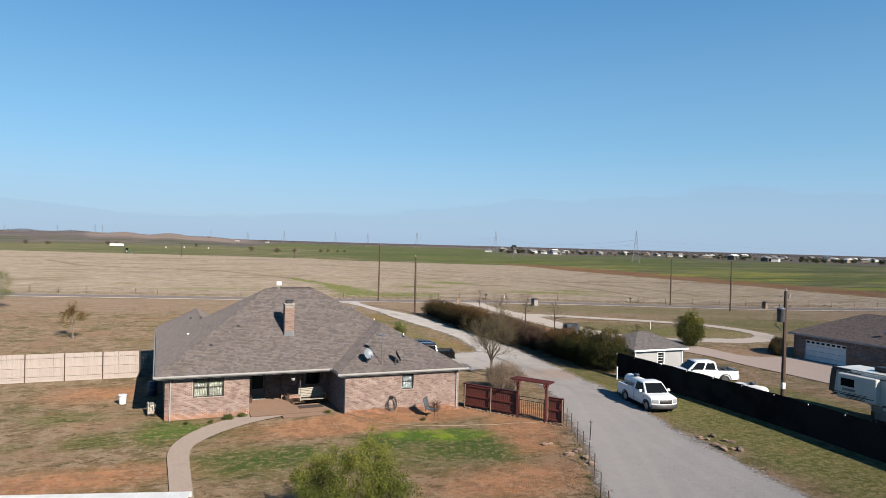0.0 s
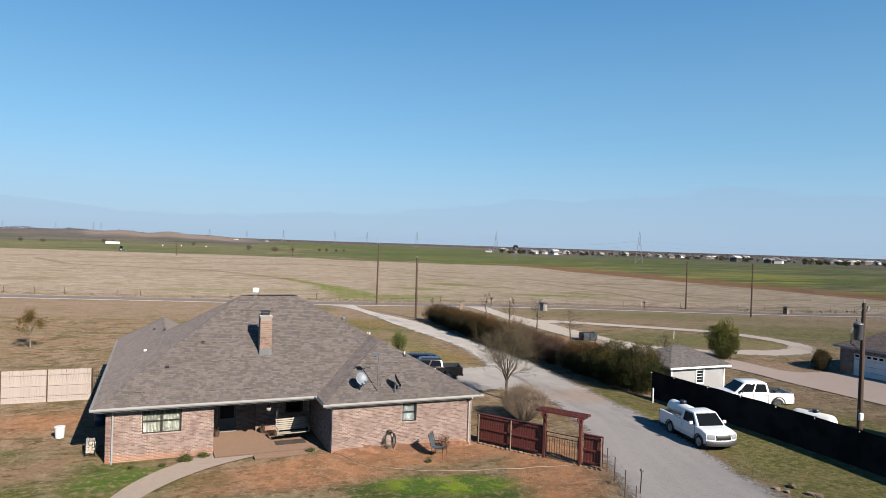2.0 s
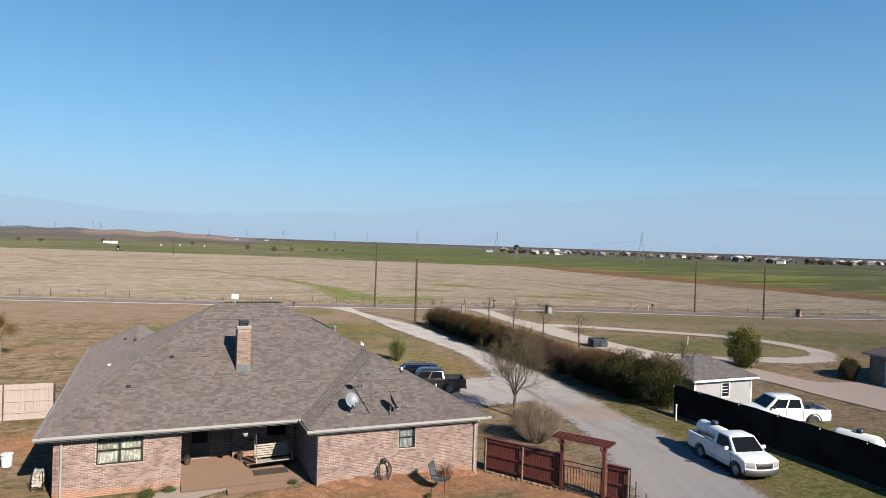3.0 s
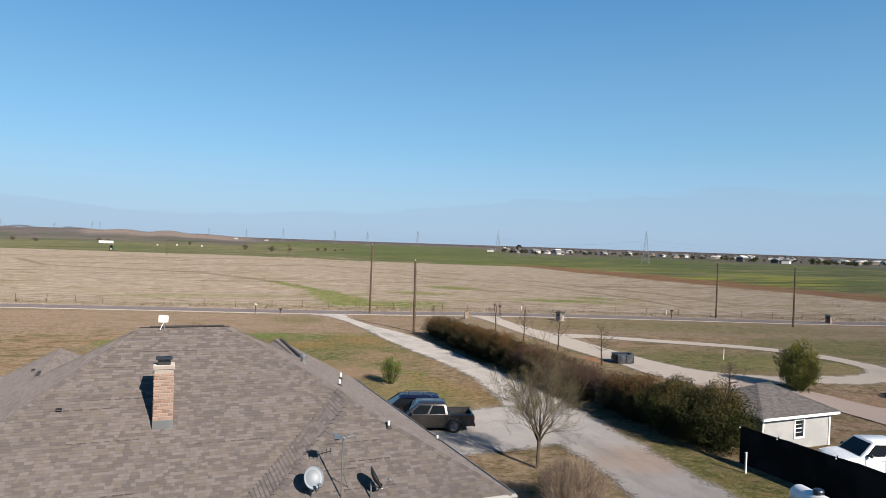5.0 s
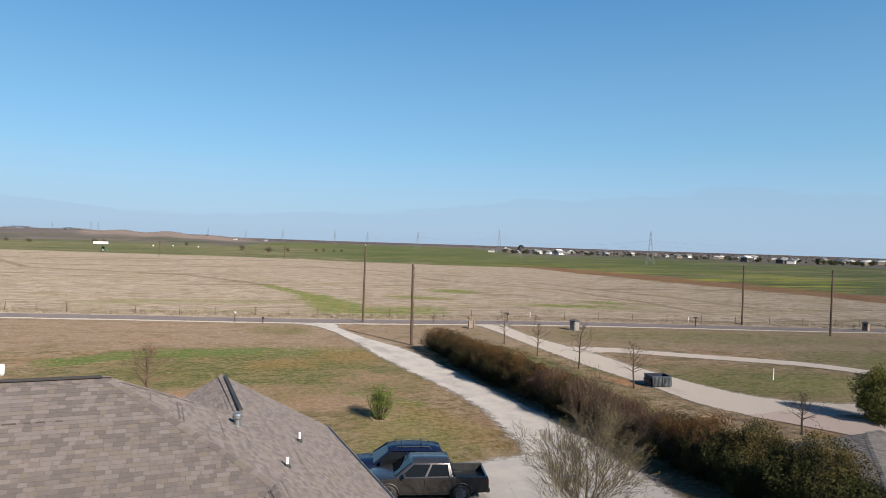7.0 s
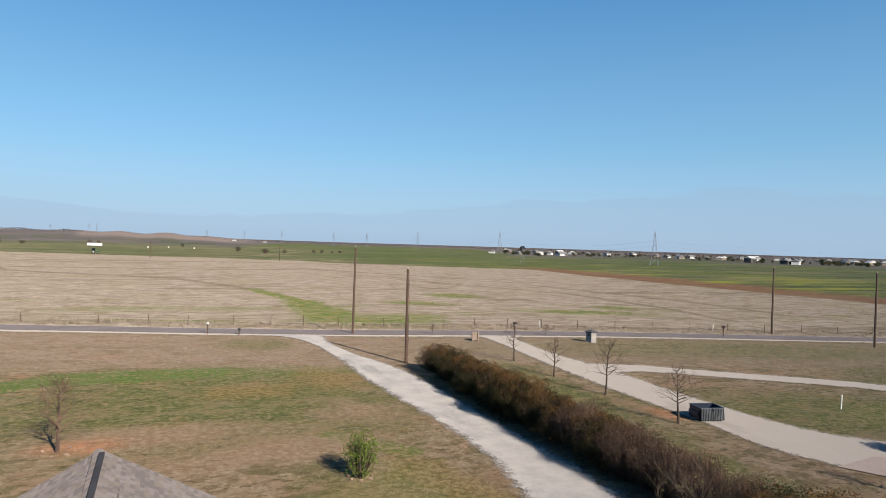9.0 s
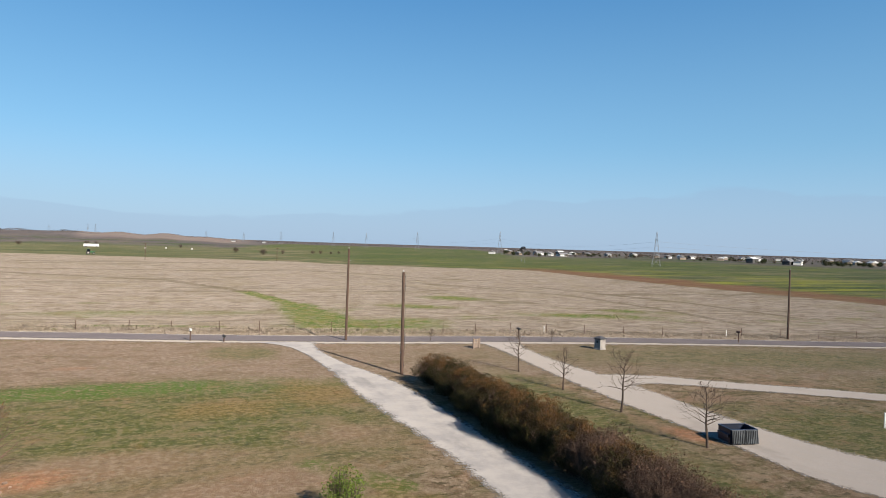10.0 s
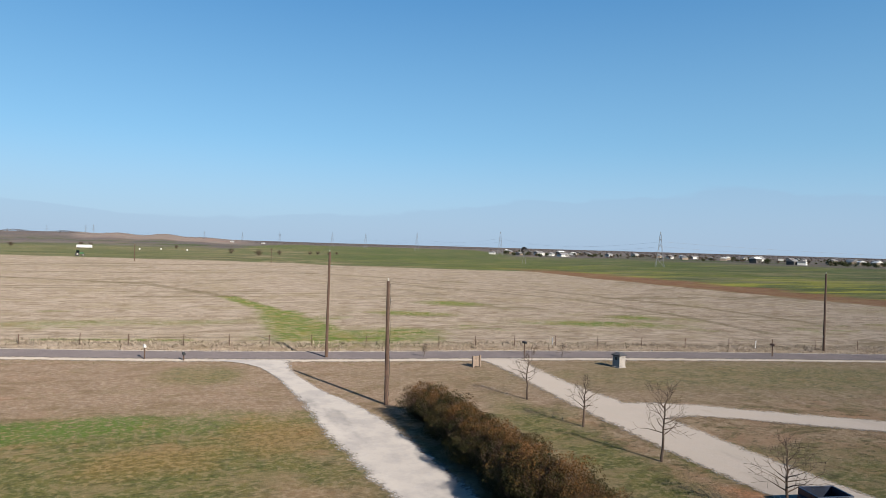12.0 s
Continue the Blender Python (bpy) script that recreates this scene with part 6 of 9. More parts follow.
def shrub_meshes(seed, rx, ry, h, count, size, leaf, twig, hollow=0.55, stems=40, thick=1.0, side=4):
    """Stem and foliage meshes of one shrub, to be shared by its like."""
    rnd = random.Random(seed)
    bm = bmesh.new()
    tips = []
    for k in range(stems):
        a, s = rnd.uniform(0, math.tau), rnd.random() ** 0.5
        q = Vector((math.cos(a) * rx * s * 0.95, math.sin(a) * ry * s * 0.95, h * rnd.uniform(0.75, 1.04) * (1 - 0.35 * s * s)))
        p = Vector((q.x * 0.25, q.y * 0.25, 0))
        m = (p + q) / 2 + Vector((q.x * 0.18, q.y * 0.18, 0))
        add_tube(bm, p, m, 0.025 * thick, 0.014 * thick, 4, False)
        add_tube(bm, m, q, 0.014 * thick, 0.004, 3, False)
        for j in range(side):
            e = m.lerp(q, rnd.uniform(0.1, 0.9))
            add_tube(bm, e, e + Vector((rnd.gauss(0, 0.22), rnd.gauss(0, 0.22), rnd.uniform(0.1, 0.4))), 0.006, 0.002, 3, False)
    stem = bpy.data.meshes.new("stems")
    bm.to_mesh(stem)
    bm.free()
    stem.materials.append(twig)
    verts, faces = [], []
    off = Vector((seed * 3.1, seed * 1.7, 0))
    while len(faces) < count:
        v = Vector((rnd.gauss(0, 1), rnd.gauss(0, 1), rnd.gauss(0, 1))).normalized()
        rad = hollow + (1 - hollow) * rnd.random() ** 0.6
        lump = 1 + 0.4 * noise.noise(v * 1.8 + off) + 0.24 * noise.noise(v * 4.5 + off)
        p = Vector((v.x * rx, v.y * ry, 0)) * rad * lump
        p.z = h * 0.5 + v.z * h * 0.52 * rad * lump
        if p.z < 0.05 or noise.noise(p * 2.3 + off) < -0.28:
            continue
        add_leaf(verts, faces, p, size, rnd)
    me = bpy.data.meshes.new("foliage")
    me.from_pydata(verts, [], faces)
    me.materials.append(leaf)
    return stem, me


def shrub(name, at, meshes, label, scale=(1, 1, 1), yaw=0.0, group="", category="shrub"):
    t = thing(name, pose(at[0], at[1], ground_z(*at[:2]), 0, 0, yaw) @ Matrix.Diagonal((*scale, 1)), label, category, group)
    shared("woody_base", meshes[0], t, Matrix())
    if meshes[1] is not None:
        shared("foliage", meshes[1], t, Matrix())
    return t


tree("garden_tree", (24.5, 46.6), 5.5, 1.45, 11, "bare young tree with a few olive buds beside the drive", levels=5, kids=5, spread=0.78, up=0.36, crook=0.1, r=0.1, bark=M_TWIG_OLIVE, leaf=M_LEAF_BUD, leaves=5200, size=0.05, scatter=0.05, thin=0.0038)
DRY = shrub_meshes(31, 1.6, 1.55, 2.3, 10, 0.03, M_LEAF_BUD, M_TWIG, stems=330, thick=0.45, side=8)
shrub("bare_shrub", (23.0, 41.6), (DRY[0], None), "bare tan shrub of many thin stems behind the red fence")
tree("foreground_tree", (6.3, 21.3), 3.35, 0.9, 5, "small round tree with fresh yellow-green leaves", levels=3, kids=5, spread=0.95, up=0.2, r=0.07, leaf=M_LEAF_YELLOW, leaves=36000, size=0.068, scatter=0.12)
for k, (x, y, h) in enumerate(((45.7, 91.2, 3.0), (45.4, 83.9, 2.6), (45.4, 77.0, 3.45), (45.0, 69.1, 3.0), (46.6, 55.9, 2.1))):
    leader_tree("young_tree", (x, y), h * 1.1, h * 0.4, 40 + k, "bare young tree planted along the farm track", r=0.075, branches=15 + 2 * k, reach=0.37, group="young trees along the track", thin=0.006)
for k, (x, y) in enumerate(((44.9, 109.5), (58.5, 106.2))):
    leader_tree("roadside_sapling", (x, y), 1.25, 0.15, 140 + k, "tiny bare sapling near the road", r=0.03, branches=14, reach=0.4, rise=0.9, thin=0.007, group="roadside saplings")
leader_tree("small_tree", (10.7, 74.0), 3.3, 0.95, 61, "small bare tree in a ring of stones", r=0.09, branches=22, reach=0.42, rise=0.55, bark=M_TWIG_HEDGE, leaf=M_LEAF_AUTUMN, leaves=320, size=0.06, thin=0.0055, kids=4)
SAPLING = shrub_meshes(63, 0.62, 0.6, 2.1, 2600, 0.085, M_LEAF_FRESH, M_TWIG_DARK, 0.2, stems=34)
shrub("lawn_sapling", (23.7, 66.2), SAPLING, "leafy green sapling in a ring of stones on the lawn", (1.35, 1.3, 1.02), 40, category="tree")
tree("field_tree", (-7.7, 75.2), 3.3, 1.3, 65, "small sparse tree with rusty green leaves", levels=3, kids=4, spread=0.9, up=0.15, r=0.06, leaf=M_LEAF_AUTUMN, leaves=2000, size=0.12, scatter=0.16)
tree("field_tree", (-20.6, 106.5), 4.6, 1.0, 67, "dark leafy tree by the road", levels=3, kids=4, spread=0.9, up=0.15, r=0.08, leaf=M_LEAF, leaves=4000, size=0.15, scatter=0.25)
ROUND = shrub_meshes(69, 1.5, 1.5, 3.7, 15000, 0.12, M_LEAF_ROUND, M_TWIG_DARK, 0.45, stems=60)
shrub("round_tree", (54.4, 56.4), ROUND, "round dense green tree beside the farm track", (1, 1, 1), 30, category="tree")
for cx, cy, n, r in ((10.7, 74.0, 7, 0.75), (23.7, 66.2, 7, 0.55)):
    for k in range(n):
        a = k * math.tau / n
        stone(cx + r * math.cos(a), cy + r * math.sin(a), random.uniform(0.18, 0.3), "pale stone in a ring round a young tree", group="tree ring stones")

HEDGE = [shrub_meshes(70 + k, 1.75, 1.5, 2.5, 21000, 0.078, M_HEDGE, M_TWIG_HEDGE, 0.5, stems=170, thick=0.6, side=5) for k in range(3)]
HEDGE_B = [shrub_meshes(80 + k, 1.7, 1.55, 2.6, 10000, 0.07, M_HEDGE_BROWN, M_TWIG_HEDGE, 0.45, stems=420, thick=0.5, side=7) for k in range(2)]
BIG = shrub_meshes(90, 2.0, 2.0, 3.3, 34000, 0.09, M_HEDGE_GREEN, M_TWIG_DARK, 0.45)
rnd = random.Random(12)
hedge_line = spline([(36.6, 88.0), (36.1, 80), (35.6, 70), (35.4, 60), (35.3, 52)], 1.95)
for k, p in enumerate(hedge_line):
    dry = 55 < p.y < 67 and k % 5 != 2
    m = rnd.choice(HEDGE_B if dry else HEDGE)
    s = rnd.uniform(0.86, 1.1)
    if k == 1:
        continue
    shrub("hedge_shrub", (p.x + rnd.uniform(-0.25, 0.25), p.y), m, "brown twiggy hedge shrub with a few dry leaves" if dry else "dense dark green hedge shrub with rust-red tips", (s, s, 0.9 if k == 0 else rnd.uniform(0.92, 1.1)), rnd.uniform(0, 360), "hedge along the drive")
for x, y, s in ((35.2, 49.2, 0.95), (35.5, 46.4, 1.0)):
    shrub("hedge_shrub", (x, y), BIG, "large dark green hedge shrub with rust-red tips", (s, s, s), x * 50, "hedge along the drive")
SMALL = shrub_meshes(95, 0.35, 0.28, 0.32, 500, 0.07, M_LEAF, M_TWIG_DARK, 0.4, stems=12)
for x, y, s in ((3.9, 39.7, 1.0), (4.7, 40.0, 0.8), (9.6, 39.2, 0.6), (2.9, 39.3, 0.5), (1.6, 39.4, 0.45), (14.6, 36.2, 0.5)):
    shrub("weed_clump", (x, y), SMALL, "low green weed clump growing against the house", (s, s, s), x * 77, "weed clumps", "weed")
STALK = shrub_meshes(97, 0.3, 0.2, 0.75, 10, 0.03, M_LEAF_BUD, M_DRYTWIG, stems=22)
shrub("dead_plant", (16.1, 37.75), (STALK[0], None), "dead reddish stalks against the brick wall")

# ---------------------------------------------------------------- grass tufts
def grass_tufts():
    n = Nodes("grass_blades")
    n.gain = 0.62
    r = n.island()
    big = n.noise(0.2, 4, 0.6)
    gx, gy, _ = n.split()
    col = n.mix(r, (0.56, 0.42, 0.27), (0.36, 0.27, 0.14))
    col = n.mix(n.step(n.math("ADD", big, n.math("MULTIPLY", r, 0.25)), 0.55, 0.7), col, (0.24, 0.26, 0.07))
    straw = n.mix(r, (0.90, 0.75, 0.60), (0.58, 0.46, 0.33))
    col = n.mix(n.step(n.math("MULTIPLY_ADD", gx, 0.215, gy), 123.0, 124.5), col, straw)
    mat = n.done(col, 0.9, 0, 0.1)
    rnd = random.Random(21)
    verts, faces = [], []

    def tuft(x, y, h, w, blades):
        z = ground_z(x, y)
        for _ in range(blades):
            a = rnd.uniform(0, math.tau)
            c, s = math.cos(a), math.sin(a)
            ox, oy = rnd.gauss(0, w), rnd.gauss(0, w)
            i = len(verts)
            hh = h * rnd.uniform(0.6, 1.3)
            bw = hh * 0.16
            verts.extend(((x + ox - c * bw, y + oy - s * bw, z - 0.01), (x + ox + c * bw, y + oy + s * bw, z - 0.01), (x + ox + s * hh, y + oy - c * hh, z + hh * 0.7)))
            faces.append((i, i + 1, i + 2))
    walkway = spline([(1.08, 26), (1.06, 31), (1.1, 34.3), (1.7, 36.1), (3.05, 37.9), (4.9, 39.4), (6.4, 40.3)], 0.5)

    def free(x, y):
        if x < 9 and y < 42 and min((p.x - x) ** 2 + (p.y - y) ** 2 for p in walkway) < 0.8:
            return False
        if -0.4 < x < 18.5 and 38 < y < 62:
            return False
        if 0.4 < x < 1.8 and y < 36:
            return False
        lo = 15.6 + (y - 19.8) * 0.53 if y < 38 else (25.4 if y < 56 else 29.2)
        hi = 26 + (y - 20) * 0.22 if y < 50 else 34.4
        if lo < x < hi and y < 112:
            return False
        if 18.6 < x < 29 and 47 < y < 57:
            return False
        if 45.8 < x < 53.5 and 56 < y < 108:
            return False
        return True
    k = 0
    while k < 50000:
        x, y = rnd.uniform(-22, 45), 18 + 92 * rnd.random() ** 1.3
        if free(x, y) and noise.noise((x * 0.25, y * 0.25, 7)) + 0.5 * noise.noise((x * 1.1, y * 1.1, 3)) > rnd.uniform(-0.5, 0.35):
            tuft(x, y, rnd.uniform(0.03, 0.07), 0.12, 3)
            k += 1
    # rank verge grass along the road and the field fence
    for _ in range(17000):
        x = rnd.uniform(-60, 140)
        d = rnd.choice((-4.4, -4.0, 4.2, 5.0, 6.3, 6.9, 7.5, 8.2, 9.0))
        if d < 0 and (22 < x < 34 or 48 < x < 56):
            continue
        tuft(x, road_y(x) + d + rnd.gauss(0, 0.4), rnd.uniform(0.12, 0.34) * (0.4 if d < 0 else 1), 0.2, 3)
    # stubble of the cut field
    for _ in range(60000):
        y = 124 + 190 * rnd.random() ** 1.7
        x = rnd.uniform(-0.22 * y, 1.25 * y)
        if y - road_y(x) > 8 and x < 176 and y + 0.44 * x < 395 and noise.noise((x * 0.06, y * 0.06, 2)) > rnd.uniform(-0.6, 0.3):
            tuft(x, y, rnd.uniform(0.08, 0.2), 0.35, 3)
    for _ in range(130):
        t = rnd.random()
        tuft(22.1 - 8 * t + rnd.gauss(0.3, 0.3), 32.4 - 15.5 * t, rnd.uniform(0.06, 0.18), 0.12, 4)
    quads_mesh("grass_tufts", verts, faces, mat, None, "", "stuff")


grass_tufts()
tagged(bpy.data.objects["grass_tufts"], "dry tan and green grass tufts on lawn and verge", "grass")

# ---------------------------------------------------------------- poles
M_POLE = wood("weathered_pole", (0.125, 0.07, 0.046), 0.35, (25, 25, 1.5), 0.9)
M_INSUL = plain("porcelain_insulator", (0.45, 0.44, 0.42), 0.3)
M_TANK_GREY = plain("transformer_grey", (0.17, 0.19, 0.21), 0.45, 0.3)


def utility_pole(x, y, h, label, lean=0.0):
    z = ground_z(x, y)
    p = thing("utility_pole", pose(x, y, z, 0, lean, 0), label, "utility pole", "utility poles")
    bm = bmesh.new()
    add_tube(bm, (0, 0, -0.3), (0, 0, h * 0.5), 0.155, 0.13, 12)
    add_tube(bm, (0, 0, h * 0.5), (0, 0, h), 0.13, 0.105, 12)
    part("shaft", bm, M_POLE, p)
    bm = bmesh.new()
    add_lathe(bm, [(0.02, h), (0.05, h + 0.03), (0.03, h + 0.08), (0.055, h + 0.12), (0.03, h + 0.19), (0, h + 0.2)], 10)
    part("insulator", bm, M_INSUL, p)
    box_part("tag", (0.012, 0.08, 0.12), (-0.15, 0, 1.8), M_STEEL, p)
    tube_part("neutral_bracket", (0.1, 0, h - 1.3), (0.28, 0.03, h - 1.28), 0.02, M_STEEL, p, sides=6)
    return p


utility_pole(35.8, 111.5, 10.0, "tall weathered brown utility pole by the road", 0.4)
p2 = utility_pole(35.5, 92.6, 8.4, "brown utility pole with a cable running down it", -0.6)
bm = bmesh.new()
add_path(bm, [(0.15 + 0.03 * math.sin(k), -0.06, 8.2 - k * 0.4) for k in range(20)], 0.016, 5)
part("riser_cable", bm, M_BLACKMETAL, p2)
utility_pole(97.5, 106.9, 9.6, "tall weathered brown utility pole by the road")
utility_pole(99.2, 92.9, 9.45, "weathered brown utility pole on the grass")
npole = utility_pole(39.2, 32.0, 7.9, "thick utility pole with a grey transformer and meter box")
bm = bmesh.new()
add_lathe(bm, [(0, -0.5), (0.2, -0.5), (0.24, -0.45), (0.24, 0.35), (0.26, 0.36), (0.26, 0.42), (0.1, 0.5), (0, 0.5)], 16, pose(-0.42, 0, 6.3))
add_lathe(bm, [(0, 0.5), (0.04, 0.5), (0.06, 0.6), (0.04, 0.72), (0, 0.72)], 8, pose(-0.42, 0.1, 6.3))
part("transformer", bm, M_TANK_GREY, npole, "grey pole transformer can", True)
tube_part("top_bracket", (-0.1, 0, 7.6), (-0.55, 0.05, 7.5), 0.025, M_BLACKMETAL, npole, sides=6)
bm = bmesh.new()
for k in range(3):
    add_path(bm, [(-0.42, 0.1, 6.9), (-0.75 - 0.1 * k, 0.1, 6.2), (-0.7 - 0.1 * k, 0.08, 5.6), (-0.2, 0.05, 5.2)], 0.018, 5)
part("drop_cables", bm, M_BLACKMETAL, npole)
box_part("insulator", (0.12, 0.12, 0.34), (0.34, 0, 7.55), M_INSUL, npole, (0, 18, 0), 0.03)
box_part("meter_box", (0.26, 0.16, 0.42), (-0.2, -0.2, 1.5), M_PVC, npole, bevel=0.03, label="pale meter box")
tube_part("conduit", (-0.2, -0.17, 1.8), (-0.16, -0.1, 6.8), 0.03, M_POLE, npole, sides=6)
# ---------------------------------------------------------------- roadside things
M_LIME = plain("limestone_block", (0.46, 0.415, 0.375), 0.95, vary=0.2, scale=4)

M_DARKCAP = plain("dark_slate_cap", (0.075, 0.072, 0.08), 0.8, vary=0.2)


def pillar(x, y, w, h, label, mat):
    t = thing("stone_pillar", pose(x, y, ground_z(x, y), 0, 0, 12), label, "mailbox pillar", "roadside pillars")
    box_part("body", (w, w, h), (0, 0, h / 2), mat, t, bevel=0.03)
    box_part("coping", (w + 0.2, w + 0.2, 0.08), (0, 0, h + 0.04), M_DARKCAP, t, bevel=0.015)
    box_part("cap_roof", (w + 0.16, w + 0.16, 0.2), (0, 0, h + 0.18), M_DARKCAP, t, bevel=0.01, taper=(0.35, 0.35))
    box_part("plinth", (w + 0.1, w + 0.1, 0.12), (0, 0, 0.05), mat, t, bevel=0.02)
    box_part("mail_door", (0.02, 0.25, 0.25), (-w / 2 - 0.008, 0, h * 0.75), M_BLACKMETAL, t, bevel=0.006)


pillar(61.0, 100.4, 0.85, 1.15, "square pale brick mailbox pillar with stone coping", M_LIME)
pillar(113.4, 97.4, 0.8, 1.3, "square tan brick mailbox pillar by the road", plain("tan_block", (0.36, 0.25, 0.18), 0.95))


M_GATEWOOD = wood("weathered_gate_timber", (0.30, 0.22, 0.165), 0.3)


def gate_stub():
    t = thing("gate_pillars", pose(47.7, 103.6, ground_z(47.7, 103.6), 0, 0, 15), "short weathered timber pen at the track entrance", "gate post")
    for sx in (-0.4, 0.4):
        box_part("post", (0.16, 0.16, 1.1), (sx, 0, 0.5), M_GATEWOOD, t, bevel=0.02)
    for k in range(5):
        box_part("board", (0.7, 0.03, 0.16), (0, 0.03, 0.15 + k * 0.19), M_GATEWOOD, t, bevel=0.005)


gate_stub()


def post_box(x, y, label, mat, h=1.1):
    t = thing("mailbox", pose(x, y, ground_z(x, y), 0, 0, 100), label, "mailbox", "mailboxes")
    box_part("post", (0.1, 0.1, h), (0, 0, h / 2), M_POLE, t, bevel=0.01)
    bm = bmesh.new()
    prof = [(-0.1, 0), (0.1, 0), (0.1, 0.14), (0.07, 0.21), (0, 0.24), (-0.07, 0.21), (-0.1, 0.14)]
    a = [bm.verts.new((-0.26, p, q + h)) for p, q in prof]
    b = [bm.verts.new((0.26, p, q + h)) for p, q in prof]
    for i in range(7):
        j = (i + 1) % 7
        bm.faces.new((a[i], a[j], b[j], b[i]))
    bm.faces.new(a[::-1]), bm.faces.new(b)
    bmesh.ops.recalc_face_normals(bm, faces=bm.faces)
    part("box", bm, mat, t)
    box_part("flag", (0.02, 0.012, 0.16), (0.1, 0.11, h + 0.2), M_RED, t)


post_box(20.1, 114.4, "white mailbox on a wooden post by the road", M_WHITE)
post_box(23.3, 112.9, "small dark leaning post by the road", M_BLACKMETAL, 0.55)
post_box(55.4, 108.3, "dark mailbox on a wooden post by the road", M_BLACKMETAL, 1.2)
post_box(84.0, 103.0, "dark brown mailbox on a wooden post", M_RUST, 1.25)
for x, y, h in ((59.6, 68.9, 0.95), (62.6, 114.3, 0.8), (88.5, 109.2, 0.8)):
    t = thing("marker_post", pose(x, y, ground_z(x, y)), "thin white marker post in the grass", "marker post", "marker posts")
    tube_part("shaft", (0, 0, -0.1), (0, 0, h), 0.045, M_PVC, t, sides=10)
    box_part("cap", (0.1, 0.1, 0.06), (0, 0, h), M_PVC, t, bevel=0.015)
t = thing("pipe_post", pose(33.9, 42.9, 0), "white plastic pipe standing upright beside the screen", "post")
tube_part("shaft", (0, 0, -0.1), (0, 0, 1.0), 0.05, M_PVC, t)
box_part("cap", (0.11, 0.11, 0.03), (0, 0, 1.0), M_PVC, t, bevel=0.01)
t = thing("yard_stake", pose(21.7, 29.6, 0), "thin dark stake with a solar lamp head", "stake")
tube_part("shaft", (0, 0, -0.1), (0.05, 0, 1.0), 0.025, M_BLACKMETAL, t)
box_part("head", (0.14, 0.14, 0.12), (0.06, 0, 1.04), M_STEEL, t, bevel=0.02)

M_BLUE = plain("dark_blue_steel", (0.018, 0.028, 0.06), 0.45, 0.2, vary=0.25)
M_LID = plain("black_plastic_lid", (0.1, 0.105, 0.11), 0.22, vary=0.25)


def dumpster():
    """An open steel box with its two ribbed lids thrown over and hanging down its front."""
    t = thing("dumpster", pose(47.55, 69.4, ground_z(47, 69), 0, 0, -14), "dark blue steel dumpster with two ribbed black lids hanging open", "dumpster")
    w, d, z0, z1 = 1.62, 1.2, 0.1, 0.86
    box_part("floor_plate", (w, d, 0.04), (0, 0, z0 + 0.02), M_BLUE, t)
    for sx in (-1, 1):
        box_part("side_wall", (0.04, d, z1 - z0), (sx * w / 2, 0, (z0 + z1) / 2), M_BLUE, t, bevel=0.008)
        box_part("fork_pocket", (0.14, 1.0, 0.18), (sx * (w / 2 + 0.07), 0, 0.5), M_BLUE, t, bevel=0.015)
        box_part("top_rim", (0.09, d + 0.06, 0.06), (sx * w / 2, 0, z1), M_BLUE, t, bevel=0.012)
        for sy in (-0.5, 0.5):
            tube_part("caster", (sx * 0.7, sy, 0.06), (sx * 0.7 + 0.06, sy, 0.06), 0.07, M_RUBBER, t)
    for sy in (-1, 1):
        box_part("end_wall", (w - 0.04, 0.04, z1 - z0), (0, sy * d / 2, (z0 + z1) / 2), M_BLUE, t, bevel=0.008)
        box_part("top_rim", (w, 0.08, 0.06), (0, sy * d / 2, z1), M_BLUE, t, bevel=0.012)
    for sx in (-0.41, 0.41):
        lid = box_part("lid", (0.78, 0.03, 0.76), (sx, -d / 2 - 0.14, 0.5), M_LID, t, (-9, 0, 0), 0.01)
        for k in range(7):
            box_part("rib", (0.05, 0.05, 0.7), (sx - 0.33 + k * 0.11, -d / 2 - 0.17, 0.495), M_LID, lid, (-9, 0, 0), 0.014)


dumpster()

# ---------------------------------------------------------------- vehicles
M_CARWHITE = painted("white_car_paint", (0.72, 0.73, 0.74), vary=0.012)
M_CARBLUE = plain("dark_blue_car_paint", (0.010, 0.016, 0.05), 0.25, vary=0.05, bump=0.0, spec=0.2)
M_TRIM = plain("black_plastic", (0.018, 0.018, 0.019), 0.55, vary=0.2)
M_SILL = plain("grey_bumper_plastic", (0.05, 0.05, 0.054), 0.6, vary=0.15)
M_CARGLASS = glassy("dark_car_glass", (0.012, 0.014, 0.016), 0.05)
M_RIM = plain("alloy_rim", (0.45, 0.45, 0.46), 0.3, 0.8)
M_LAMP = plain("clear_lamp", (0.44, 0.45, 0.48), 0.12, vary=0.05)
M_TAIL = plain("red_lamp", (0.25, 0.015, 0.012), 0.2, vary=0.1)


def soft(ob, angle=50):
    for p in ob.data.polygons:
        p.use_smooth = True
    ob.data.set_sharp_from_angle(angle=radians(angle))
    return ob


